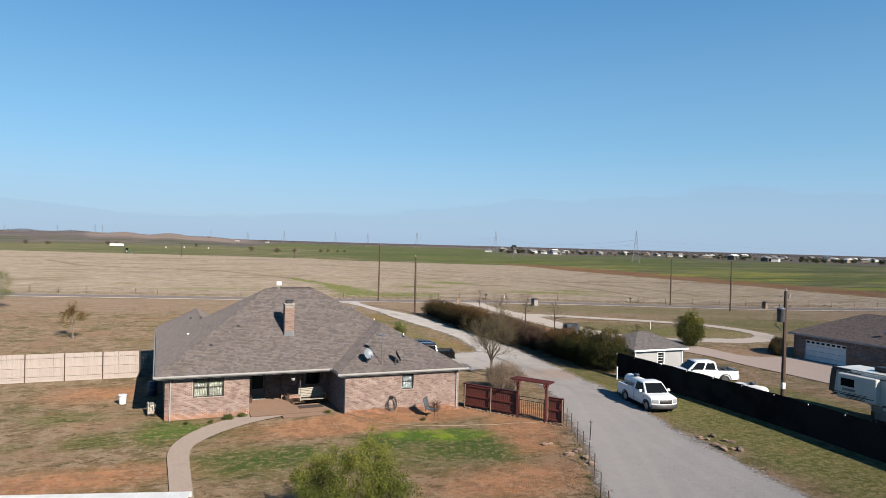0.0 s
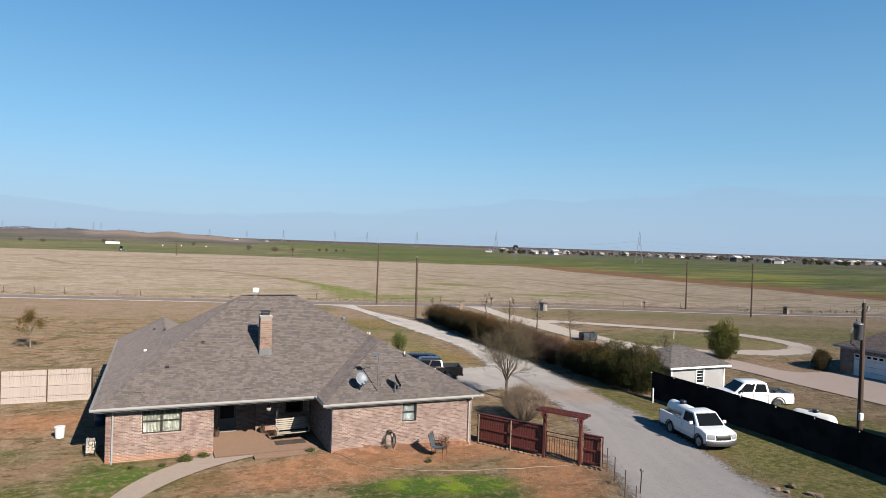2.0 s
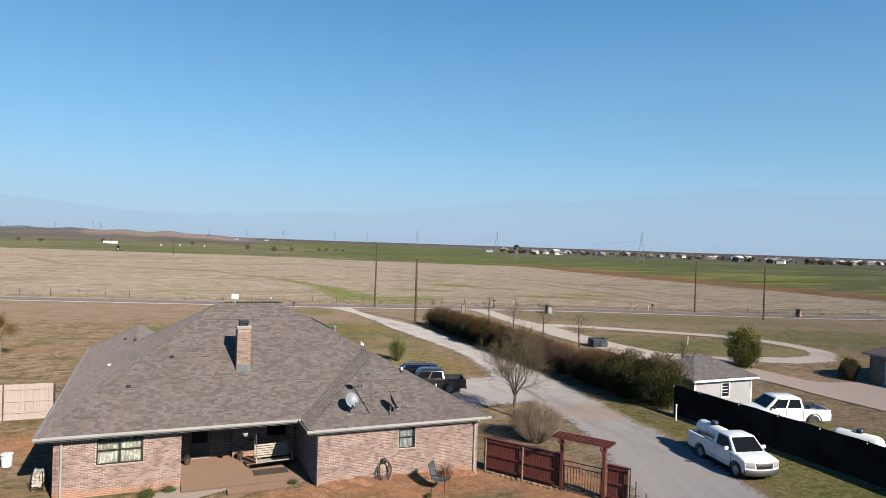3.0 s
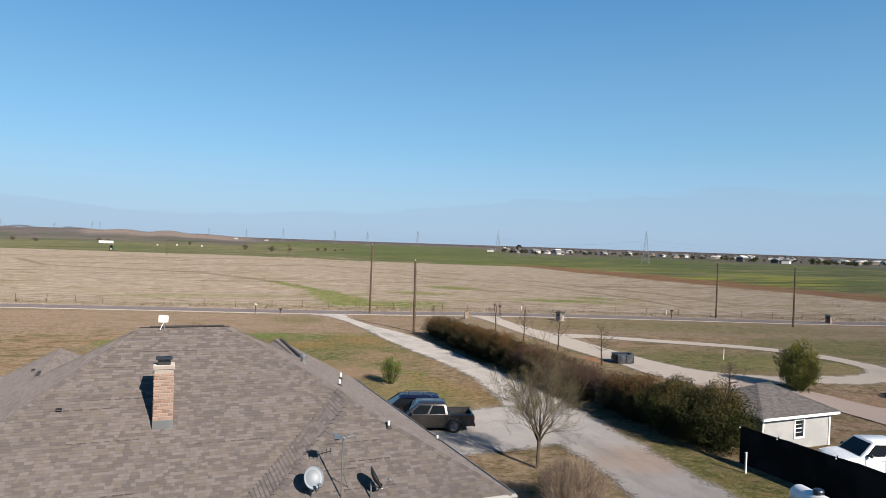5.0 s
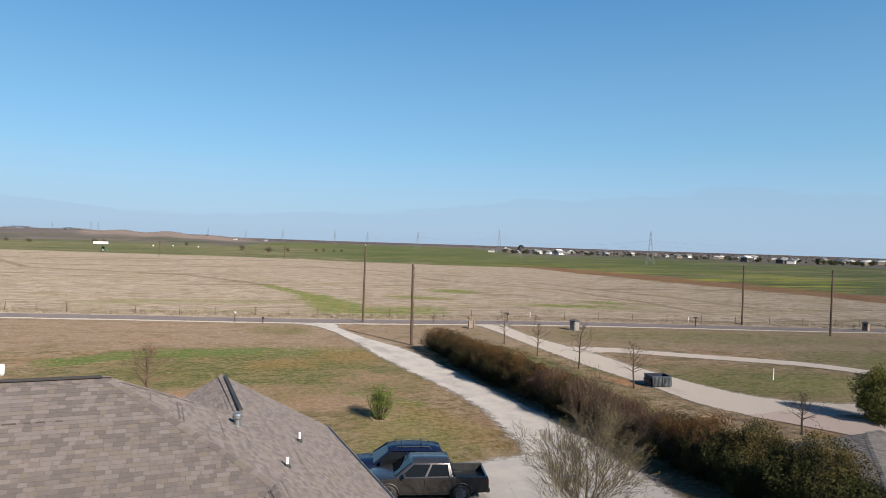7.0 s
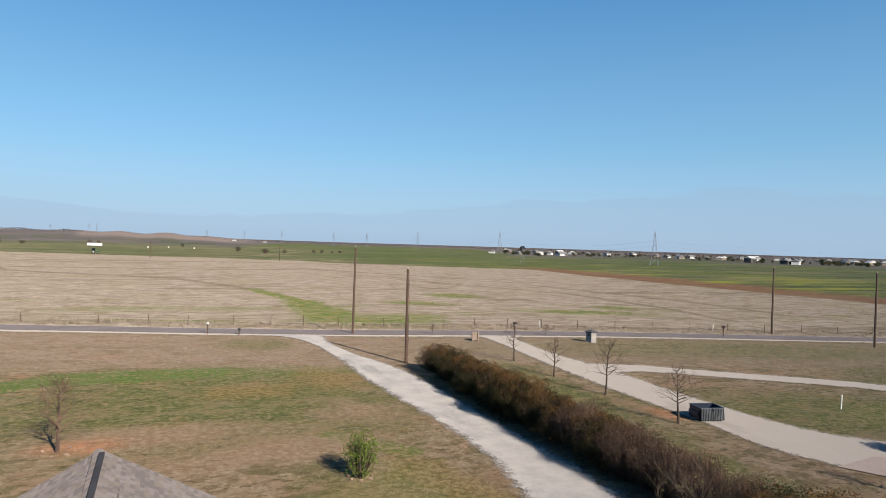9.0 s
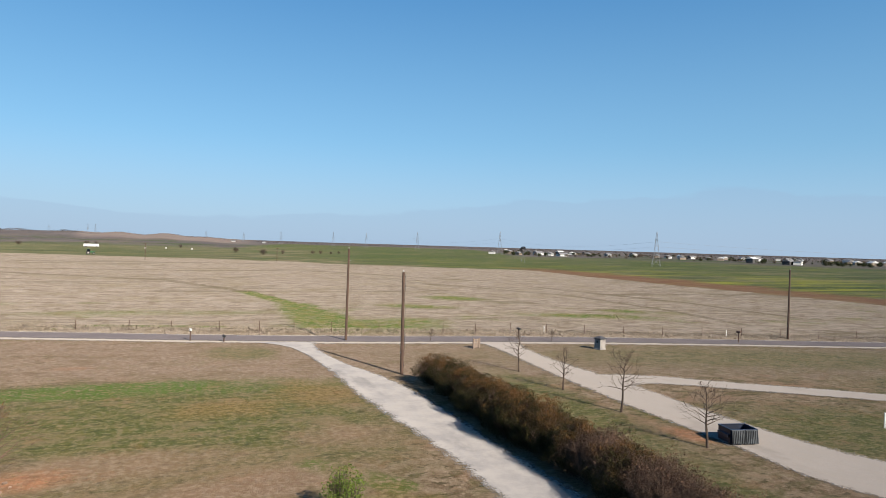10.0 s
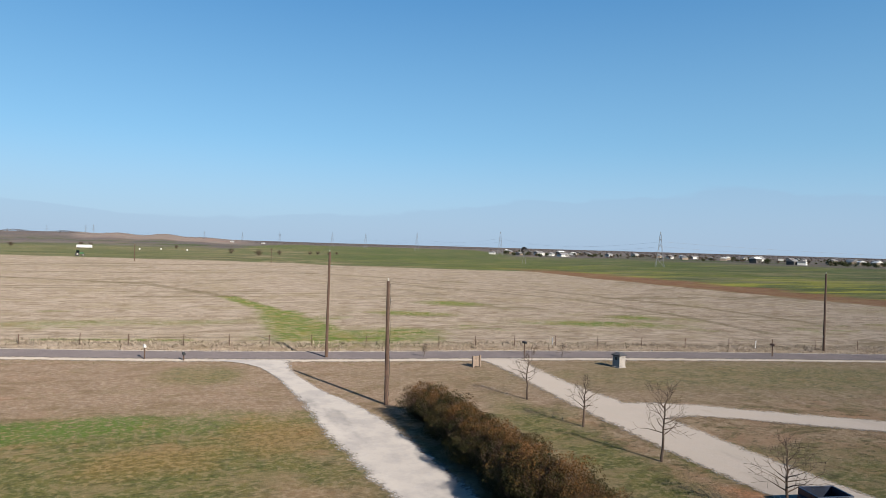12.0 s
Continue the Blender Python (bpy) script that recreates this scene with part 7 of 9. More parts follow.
def loft(bm, stations):
    """A closed body through rounded cross-sections (x, half width low, half width high, z low, z high, corner)."""
    rings = []
    for x, w0, w1, z0, z1, c in stations:
        ring = [(-w0 + c, z0), (w0 - c, z0), (w0, z0 + c), (w0 + 0.012, (z0 + z1) * 0.5), (w1, z1 - c), (w1 - c, z1), (-w1 + c, z1), (-w1, z1 - c), (-w0 - 0.012, (z0 + z1) * 0.5), (-w0, z0 + c)]
        rings.append([bm.verts.new((x, y, z)) for y, z in ring])
    n = len(rings[0])
    for a, b in zip(rings, rings[1:]):
        for i in range(n):
            j = (i + 1) % n
            bm.faces.new((a[i], a[j], b[j], b[i]))
    bm.faces.new(rings[0][::-1]), bm.faces.new(rings[-1])
    bmesh.ops.recalc_face_normals(bm, faces=bm.faces)


def slab(bm, pts, thick):
    """A plate over four corner points, thickened along its normal."""
    p = [Vector(q) for q in pts]
    n = (p[1] - p[0]).cross(p[2] - p[0]).normalized() * thick
    a, b = [bm.verts.new(q) for q in p], [bm.verts.new(q + n) for q in p]
    k = len(p)
    bm.faces.new(a[::-1]), bm.faces.new(b)
    for i in range(k):
        j = (i + 1) % k
        bm.faces.new((a[i], a[j], b[j], b[i]))


def slab_part(name, pts, thick, mat, parent, label=""):
    bm = bmesh.new()
    slab(bm, pts, thick)
    bmesh.ops.recalc_face_normals(bm, faces=bm.faces)
    return part(name, bm, mat, parent, label)


def wheels(v, base, track, r, front, rim=None):
    for x in (front, front - base):
        for s in (-1, 1):
            w = thing("wheel", Matrix(), "", "")
            w.parent = v
            w.matrix_local = pose(x, s * track / 2, r, 90, 0, 0)
            bm = bmesh.new()
            add_lathe(bm, [(r * 0.6, -0.11), (r * 0.92, -0.12), (r, -0.08), (r, 0.08), (r * 0.92, 0.12), (r * 0.6, 0.11)], 24)
            part("tyre", bm, M_RUBBER, w, smooth_shade=True)
            bm = bmesh.new()
            add_lathe(bm, [(0, 0.118), (r * 0.2, 0.115), (r * 0.22, 0.1), (r * 0.6, 0.1), (r * 0.64, 0.122), (r * 0.64, -0.122), (r * 0.6, -0.1), (r * 0.22, -0.1), (r * 0.2, -0.115), (0, -0.118)], 20)
            for k in range(6):
                a = k * math.tau / 6
                for q in (-0.11, 0.11):
                    add_box(bm, (r * 0.42, 0.07, 0.02), (r * 0.4 * math.cos(a), r * 0.4 * math.sin(a), q), (0, 0, math.degrees(a)))
            part("rim", bm, rim or M_RIM, w)
            bm = bmesh.new()
            add_lathe(bm, [(r * 1.03, -0.02), (r * 1.13, -0.02), (r * 1.13, 0.02), (r * 1.03, 0.02)], 24, pose(x, s * (track / 2 + 0.075), r + 0.02, 90, 0, 0))
            for q in [q for q in bm.verts if q.co.z < r * 0.75]:
                bm.verts.remove(q)
            part("wheel_arch", bm, M_TRIM if rim is None else v["arch"] and M_TRIM, v)
            bm = bmesh.new()
            add_tube(bm, (x, s * (track / 2 - 0.17), r + 0.03), (x, s * (track / 2 + 0.085), r + 0.03), r * 1.07, sides=24)
            part("wheel_well", bm, M_RUBBER, v)


def bow(y, h, sweep):
    """How far a vehicle's nose falls back towards its sides."""
    return sweep * abs(y / h) ** 2.6


def bowed_bar(name, x, h, y0, y1, z0, z1, deep, mat, parent, sweep=0.2, n=14, label=""):
    """A bar across the nose that follows its curve."""
    bm = bmesh.new()
    rings = []
    for k in range(n + 1):
        y = y0 + (y1 - y0) * k / n
        a = x - bow(y, h, sweep)
        rings.append([bm.verts.new((p, y, q)) for p, q in ((a - deep, z0), (a - 0.03, z0), (a, z0 + 0.04), (a, z1 - 0.04), (a - 0.03, z1), (a - deep, z1))])
    for a, b in zip(rings, rings[1:]):
        for i in range(6):
            j = (i + 1) % 6
            bm.faces.new((a[i], a[j], b[j], b[i]))
    bm.faces.new(rings[0][::-1]), bm.faces.new(rings[-1])
    bmesh.ops.recalc_face_normals(bm, faces=bm.faces)
    return soft(part(name, bm, mat, parent, label), 40)


def pane_on(name, face, u0, u1, v0, v1, mat, parent, lift=0.012, slant=0.0):
    """A pane lying on a four-cornered face (low front, low rear, top rear, top front)."""
    a, b, c, d = [Vector(p) for p in face]
    at = lambda u, v: (a.lerp(b, u)).lerp(d.lerp(c, u), v)
    nrm = (b - a).cross(d - a).normalized()
    mid_ = (a + b + c + d) / 4
    if nrm.dot(mid_ - Vector((mid_.x * 0.9, 0, 0.9))) < 0:
        nrm = -nrm
    bm = bmesh.new()
    pts = [at(u0, v0), at(u1, v0), at(u1 - slant, v1), at(u0 + slant * 0.5, v1)]
    lo, hi = [bm.verts.new(p - nrm * 0.03) for p in pts], [bm.verts.new(p + nrm * lift) for p in pts]
    bm.faces.new(lo[::-1]), bm.faces.new(hi)
    for i in range(4):
        j = (i + 1) % 4
        bm.faces.new((lo[i], lo[j], hi[j], hi[i]))
    bmesh.ops.recalc_face_normals(bm, faces=bm.faces)
    return part(name, bm, mat, parent, "dark tinted glass")


def pickup(at, yaw, label, paint, L=5.3, W=1.95, H=1.8, base=3.2, crew=True, r=0.38, over=0.86, trim=None, bed=None, chrome=False):
    """A pickup truck: arched side panels, bowed hood and nose, cab with set-in panes, open bed."""
    v = thing("pickup_truck", pose(*at, 0, 0, yaw), label, "pickup truck")
    trim = trim or M_TRIM
    bed = bed or M_TRIM
    h, f, b = W / 2, L / 2, -L / 2
    belt = H * 0.625
    top = belt + 0.01
    cab_front = f - L * 0.245
    cab_rear = cab_front - (2.35 if crew else 1.62)
    axle = f - over
    zb = r + 0.02
    R = r * 1.2
    sweep = 0.24
    a0 = math.asin((zb - r) / R)
    arch = lambda cx: [(cx + R * math.cos(a0 + (math.pi - 2 * a0) * k / 10), r + R * math.sin(a0 + (math.pi - 2 * a0) * k / 10)) for k in range(11)]
    fs = f - sweep * 0.9
    line = [(fs, zb + 0.1), (fs - 0.05, zb)] + arch(axle) + arch(axle - base) + [(b + 0.08, zb + 0.03), (b + 0.01, zb + 0.18), (b, top - 0.3), (b + 0.03, top)]
    line += [(cab_rear - 0.04, top), (cab_rear, belt + 0.015), (cab_front, belt - 0.005), (f - 0.62, belt - 0.06), (fs - 0.03, belt - 0.15), (fs + 0.01, belt - 0.26)]
    for s in (-1, 1):
        bm = bmesh.new()
        rings = []
        for y, g in ((h - 0.11, 1.0), (h - 0.02, 1.0), (h, 0.985)):
            rings.append([bm.verts.new((x * g if y == h else x, s * (y - 0.05 * max(0.0, (z - 0.72) / 0.5) ** 2 - 0.03 * max(0.0, (0.62 - z) / 0.3)), z if y < h or z < belt - 0.3 else z - 0.02)) for x, z in line])
        k = len(line)
        for p, q in zip(rings, rings[1:]):
            for i in range(k):
                j = (i + 1) % k
                bm.faces.new((p[i], p[j], q[j], q[i]))
        caps = [bm.faces.new(rings[0]), bm.faces.new(rings[-1][::-1])]
        bmesh.ops.triangulate(bm, faces=caps)
        bmesh.ops.recalc_face_normals(bm, faces=bm.faces)
        part("body_side", bm, paint, v)
        for cx in (axle, axle - base):
            bm = bmesh.new()
            add_tube(bm, (cx, s * (h - 0.42), r + 0.02), (cx, s * (h - 0.115), r + 0.02), R * 1.01, sides=22)
            part("wheel_well", bm, M_RUBBER, v)
            bm = bmesh.new()
            ring = [(cx + R * math.cos(t), r + R * math.sin(t)) for t in [a0 + (math.pi - 2 * a0) * k / 12 for k in range(13)]]
            add_path(bm, [(x, s * (h + 0.0 - 0.05 * max(0.0, (z - 0.72) / 0.5) ** 2), z) for x, z in ring], 0.028, 6)
            part("wheel_arch", bm, trim, v)
            w = thing("wheel", Matrix(), "", "")
            w.parent = v
            w.matrix_local = pose(cx, s * (h - 0.125), r, 90, 0, 0)
            bm = bmesh.new()
            add_lathe(bm, [(r * 0.62, -0.11), (r * 0.92, -0.12), (r, -0.08), (r, 0.08), (r * 0.92, 0.12), (r * 0.62, 0.11)], 26)
            part("tyre", bm, M_RUBBER, w, smooth_shade=True)
            bm = bmesh.new()
            add_lathe(bm, [(0, 0.112), (r * 0.16, 0.11), (r * 0.18, 0.085), (r * 0.5, 0.075), (r * 0.58, 0.1), (r * 0.64, 0.112), (r * 0.64, -0.112), (r * 0.58, -0.1), (r * 0.5, -0.075), (r * 0.18, -0.085), (r * 0.16, -0.11), (0, -0.112)], 22)
            for k2 in range(5):
                a = k2 * math.tau / 5
                for q in (-0.1, 0.1):
                    add_box(bm, (r * 0.46, 0.085, 0.025), (r * 0.36 * math.cos(a), r * 0.36 * math.sin(a), q), (0, 0, math.degrees(a)), 0.006)
            part("rim", bm, M_RIM, w)
    # hood and nose
    bm = bmesh.new()
    rows = []
    for x, z, c, g in ((cab_front + 0.12, belt + 0.005, 0.03, 0.0), (f - 0.62, belt - 0.03, 0.04, 0.3), (f - 0.2, belt - 0.1, 0.035, 0.8), (f - 0.06, belt - 0.16, 0.02, 1.0), (f - 0.01, belt - 0.28, 0.0, 1.0), (f, zb + 0.2, 0.0, 1.0), (f - 0.04, zb, 0.0, 1.0)):
        row = []
        for k in range(13):
            y = (h - 0.05) * (k / 6 - 1)
            row.append(bm.verts.new((x - bow(y, h, sweep) * g, y, z + c * (1 - (y / h) ** 4) - 0.02)))
        rows.append(row)
    for p, q in zip(rows, rows[1:]):
        for i in range(12):
            bm.faces.new((p[i], p[i + 1], q[i + 1], q[i]))
    bmesh.ops.recalc_face_normals(bm, faces=bm.faces)
    soft(part("hood", bm, paint, v), 35)
    box_part("cab_body", (cab_front - cab_rear + 0.1, W - 0.2, belt - 0.45), ((cab_front + cab_rear) / 2 + 0.05, 0, (belt + 0.45) / 2 - 0.01), paint, v)
    box_part("chassis", (L - 0.7, W - 0.5, 0.28), (0, 0, 0.46), M_RUBBER, v)
    bowed_bar("front_bumper", f + 0.05, h, -h + 0.02, h - 0.02, zb - 0.06, zb + 0.2, 0.16, M_STEEL if chrome else trim, v, sweep)
    bowed_bar("lower_grille", f + 0.02, h, -h * 0.55, h * 0.55, zb + 0.02, zb + 0.12, 0.1, M_RUBBER, v, sweep)
    gz0, gz1 = zb + 0.24, belt - 0.2
    bowed_bar("grille", f + 0.012, h, -h * 0.46, h * 0.46, gz0, gz1, 0.08, M_TRIM, v, sweep)
    z = (gz0 + gz1) / 2
    bowed_bar("grille_bar", f + 0.026, h, -h * 0.44, h * 0.44, z - 0.03, z + 0.05, 0.05, M_STEEL, v, sweep) if chrome or trim is M_TRIM else None
    for s in (-1, 1):
        y0, y1 = sorted((s * h * 0.54, s * h * 0.95))
        bowed_bar("head_lamp", f + 0.008, h, y0, y1, gz0 + 0.02, gz1 + 0.02, 0.12, M_LAMP, v, sweep, 8)
        y0, y1 = sorted((s * h * 0.62, s * h * 0.8))
        bowed_bar("fog_lamp", f + 0.062, h, y0, y1, zb + 0.01, zb + 0.1, 0.08, M_RUBBER, v, sweep, 4)
    # cab
    ws, rf, rr = cab_front + 0.16, cab_front - (0.62 if crew else 0.52), cab_rear + 0.16
    bw, tw, hz = h * 0.93, h * 0.745, H - 0.03
    corner = lambda s: [(ws, s * bw, belt - 0.01), (cab_rear, s * bw, belt + 0.01), (rr, s * tw, hz), (rf, s * tw, hz)]
    bm = bmesh.new()
    lo = [bm.verts.new(q) for q in ((ws, -bw, belt - 0.03), (ws, bw, belt - 0.03), (cab_rear, bw, belt - 0.03), (cab_rear, -bw, belt - 0.03))]
    hi = [bm.verts.new(q) for q in ((rf, -tw, hz), (rf, tw, hz), (rr, tw, hz), (rr, -tw, hz))]
    bm.faces.new(lo[::-1]), bm.faces.new(hi)
    for i in range(4):
        j = (i + 1) % 4
        bm.faces.new((lo[i], lo[j], hi[j], hi[i]))
    bmesh.ops.recalc_face_normals(bm, faces=bm.faces)
    bmesh.ops.bevel(bm, geom=[e for e in bm.edges if max(q.co.z for q in e.verts) > belt + 0.1], offset=0.055, segments=3, affect="EDGES", profile=0.5)
    soft(part("cab_shell", bm, paint, v), 40)
    bm = bmesh.new()
    loft(bm, [(rf - 0.03, tw * 0.86, tw * 0.8, H - 0.06, H - 0.022, 0.01), (rf - 0.25, tw * 0.92, tw * 0.86, H - 0.06, H, 0.015), (rr + 0.15, tw * 0.92, tw * 0.86, H - 0.06, H - 0.002, 0.015), (rr + 0.03, tw * 0.86, tw * 0.8, H - 0.06, H - 0.025, 0.01)])
    soft(part("roof", bm, paint, v))
    pane_on("windscreen", [(ws, bw, belt), (ws, -bw, belt), (rf, -tw, hz), (rf, tw, hz)], 0.07, 0.93, 0.06, 0.9, M_CARGLASS, v)
    pane_on("rear_window", [(cab_rear, bw, belt), (cab_rear, -bw, belt), (rr, -tw, hz), (rr, tw, hz)], 0.12, 0.88, 0.16, 0.86, M_CARGLASS, v)
    for s in (-1, 1):
        for u0, u1 in (((0.1, 0.5), (0.55, 0.92)) if crew else ((0.13, 0.8),)):
            pane_on("side_window", corner(s), u0, u1, 0.07, 0.86, M_CARGLASS, v, slant=0.0)
        box_part("wing_mirror", (0.12, 0.22, 0.18), (ws - 0.42, s * (bw + 0.16), belt + 0.12), M_TRIM if trim is M_TRIM and crew else paint, v, bevel=0.035)
        box_part("mirror_arm", (0.05, 0.14, 0.04), (ws - 0.42, s * (bw + 0.03), belt + 0.06), M_TRIM, v)
        doors = (cab_front - 0.05, cab_front - 1.12, cab_rear + 0.12) if crew else (cab_front - 0.05, cab_rear + 0.3)
        for x in doors:
            box_part("door_seam", (0.012, 0.01, belt - 0.5), (x, s * (h - 0.004), belt * 0.5 + 0.2), M_RUBBER, v)
        for x in doors[1:]:
            box_part("door_handle", (0.16, 0.035, 0.04), (x + 0.14, s * (h - 0.005), belt - 0.13), M_TRIM if paint is not M_CARWHITE else paint, v, bevel=0.01)
        box_part("sill", (base - 2 * R - 0.06, 0.1, 0.1), (axle - base / 2, s * (h - 0.09), zb - 0.03), trim, v, bevel=0.02)
    # bed
    bl, bx = cab_rear - b - 0.06, (cab_rear + b) / 2 - 0.02
    box_part("bed_floor", (bl, W - 0.2, 0.05), (bx, 0, 0.72), bed, v)
    for s in (-1, 1):
        box_part("bed_liner", (bl, 0.02, top - 0.7), (bx, s * (h - 0.17), (top + 0.72) / 2 - 0.01), bed, v)
        box_part("bed_rail", (bl, 0.12, 0.025), (bx, s * (h - 0.1), top + 0.008), trim if trim is M_TRIM else paint, v, bevel=0.01)
        box_part("tail_lamp", (0.07, 0.09, 0.34), (b + 0.02, s * (h - 0.07), top - 0.22), M_TAIL, v, bevel=0.02)
    box_part("bed_front", (0.05, W - 0.2, top - 0.7), (cab_rear - 0.06, 0, (top + 0.7) / 2), bed, v)
    box_part("tailgate", (0.08, W - 0.24, top - zb - 0.2), (b + 0.045, 0, (top + zb + 0.2) / 2), paint, v, bevel=0.025)
    box_part("rear_bumper", (0.16, W - 0.1, 0.18), (b + 0.0, 0, zb + 0.08), M_STEEL if chrome else trim, v, bevel=0.035)
    return v


def propane_tank(at, yaw, label, r=0.46, L=2.6, legs=True):
    t = thing("propane_tank", pose(*at, 0, 0, yaw), label, "propane tank", "propane tanks")
    bm = bmesh.new()
    prof = [(0, -L / 2)] + [(r * math.sin(a), -L / 2 + r * 0.75 * (1 - math.cos(a))) for a in (0.3, 0.6, 0.9, 1.2, 1.57)] + [(r, L / 2 - r * 0.75)] + [(r * math.sin(a), L / 2 - r * 0.75 * (1 - math.cos(a))) for a in (1.2, 0.9, 0.6, 0.3)] + [(0, L / 2)]
    add_lathe(bm, prof, 28, pose(0, 0, r + 0.15, 0, 90, 0))
    part("vessel", bm, M_PVC, t, smooth_shade=True)
    bm = bmesh.new()
    add_lathe(bm, [(0.19, 0), (0.2, 0.14), (0.17, 0.2), (0, 0.22)], 16, pose(0.1, 0, 2 * r + 0.11))
    part("dome", bm, M_BLUE, t, "dark blue valve dome")
    for s in (-1, 1):
        box_part("leg", (0.08, 0.6, 0.3), (s * L * 0.3, 0, 0.15), M_STEEL, t, bevel=0.01, taper=(1, 1.3))
    return t


M_SILVERDIRT = painted("bronze_grey_paint", (0.17, 0.15, 0.14), 0.16, metal=0.75)
PT = pickup((30.35, 35.25, 0.03), -101, "white regular-cab pickup truck parked on the drive edge", M_CARWHITE, L=4.85, W=1.84, H=1.72, base=2.8, crew=False, r=0.345, trim=M_SILL)
c, s = math.cos(radians(-101)), math.sin(radians(-101))
propane_tank((30.35 - 1.5 * c, 35.25 - 1.5 * s, 0.78), -101, "white propane tank loaded in the pickup bed", 0.38, 2.3)
pickup((21.9, 54.25, 0.04), 163, "bronze-grey crew-cab pickup truck with an open black bed", M_SILVERDIRT, L=5.0, W=1.86, H=1.62, base=3.0, r=0.36)
WHITE_CREW = pickup((41.2, 41.35, -0.35), 160, "large white crew-cab pickup truck parked behind the screen", M_CARWHITE, L=5.4, W=1.95, H=1.86, base=3.4, r=0.41, chrome=True)
for k, (px, py, pz, w_) in enumerate(((0.35, 0.3, 0.95, 0.5), (-0.5, -0.2, 0.9, 0.4))):
    q = WHITE_CREW.matrix_world @ Vector((-1.55 + px, py, pz))
    t = thing("tool_box", pose(q.x, q.y, q.z - 0.2, 0, 0, 160), "grey tool box lying in the truck bed", "tool box", "tool boxes")
    box_part("body", (w_, 0.5, 0.36), (0, 0, 0.18), M_STEEL, t, bevel=0.03)
    box_part("lid", (w_ + 0.03, 0.53, 0.06), (0, 0, 0.39), M_TRIM, t, bevel=0.015)
propane_tank((40.5, 35.8, -0.45), -78, "white propane tank standing on grass behind the screen", 0.5, 2.7)


def suv(at, yaw):
    v = thing("suv", pose(*at, 0, 0, yaw), "dark blue sport utility car with black roof rails", "car")
    v["arch"] = 1
    L, W, H, belt = 4.6, 1.82, 1.6, 0.98
    h = W / 2
    bm = bmesh.new()
    loft(bm, [(2.28, 0.7, 0.66, 0.42, 0.74, 0.06), (2.1, 0.84, 0.78, 0.34, 0.86, 0.08), (1.5, 0.9, 0.85, 0.3, 0.95, 0.09), (0.95, h, 0.87, 0.3, belt, 0.08), (-1.6, h, 0.87, 0.3, belt + 0.03, 0.08), (-2.15, 0.87, 0.82, 0.34, belt + 0.02, 0.08), (-2.28, 0.78, 0.74, 0.42, 0.95, 0.06)])
    soft(part("body", bm, M_CARBLUE, v))
    bm = bmesh.new()
    loft(bm, [(1.05, 0.84, 0.8, belt - 0.05, belt + 0.01, 0.02), (0.35, 0.84, 0.66, belt - 0.05, H - 0.1, 0.03), (-1.5, 0.84, 0.64, belt - 0.05, H - 0.12, 0.03), (-2.15, 0.8, 0.7, belt - 0.05, belt + 0.1, 0.02)])
    part("window_band", bm, M_CARGLASS, v, "dark tinted glass")
    bm = bmesh.new()
    loft(bm, [(0.42, 0.6, 0.58, H - 0.14, H - 0.09, 0.015), (0.2, 0.7, 0.66, H - 0.14, H - 0.04, 0.03), (-0.8, 0.71, 0.66, H - 0.14, H, 0.03), (-1.7, 0.69, 0.64, H - 0.16, H - 0.05, 0.03), (-1.95, 0.62, 0.6, H - 0.2, H - 0.12, 0.015)])
    soft(part("roof", bm, M_CARBLUE, v))
    for s in (-1, 1):
        for a, b in (((1.03, 0.83, belt), (0.36, 0.66, H - 0.1)), ((-0.35, 0.85, belt), (-0.4, 0.67, H - 0.1)), ((-1.35, 0.85, belt), (-1.4, 0.66, H - 0.1)), ((-2.1, 0.8, belt), (-1.75, 0.65, H - 0.12))):
            tube_part("roof_pillar", (a[0], s * a[1], a[2]), (b[0], s * b[1], b[2]), 0.045, M_CARBLUE, v, 0.04, 6)
        bm = bmesh.new()
        add_path(bm, [(0.1, s * 0.6, H - 0.04), (0.0, s * 0.6, H + 0.06), (-1.4, s * 0.6, H + 0.06), (-1.5, s * 0.6, H - 0.04)], 0.018)
        part("roof_rail", bm, M_TRIM, v)
        box_part("wing_mirror", (0.12, 0.2, 0.14), (0.72, s * 1.0, belt + 0.08), M_CARBLUE, v, bevel=0.03)
        box_part("head_lamp", (0.24, 0.3, 0.13), (2.1, s * 0.62, 0.74), M_LAMP, v, (0, 0, s * -20), 0.03)
        box_part("tail_lamp", (0.1, 0.26, 0.14), (-2.2, s * 0.66, 0.92), M_TAIL, v, bevel=0.02)
    for x in (-0.2, -1.1):
        tube_part("cross_bar", (x, -0.62, H + 0.07), (x, 0.62, H + 0.07), 0.02, M_TRIM, v, sides=6)
    box_part("front_bumper", (0.12, 1.5, 0.2), (2.26, 0, 0.5), M_TRIM, v, bevel=0.04)
    wheels(v, 2.7, W - 0.14, 0.34, 1.42)


suv((21.3, 56.4, 0.0), 163)


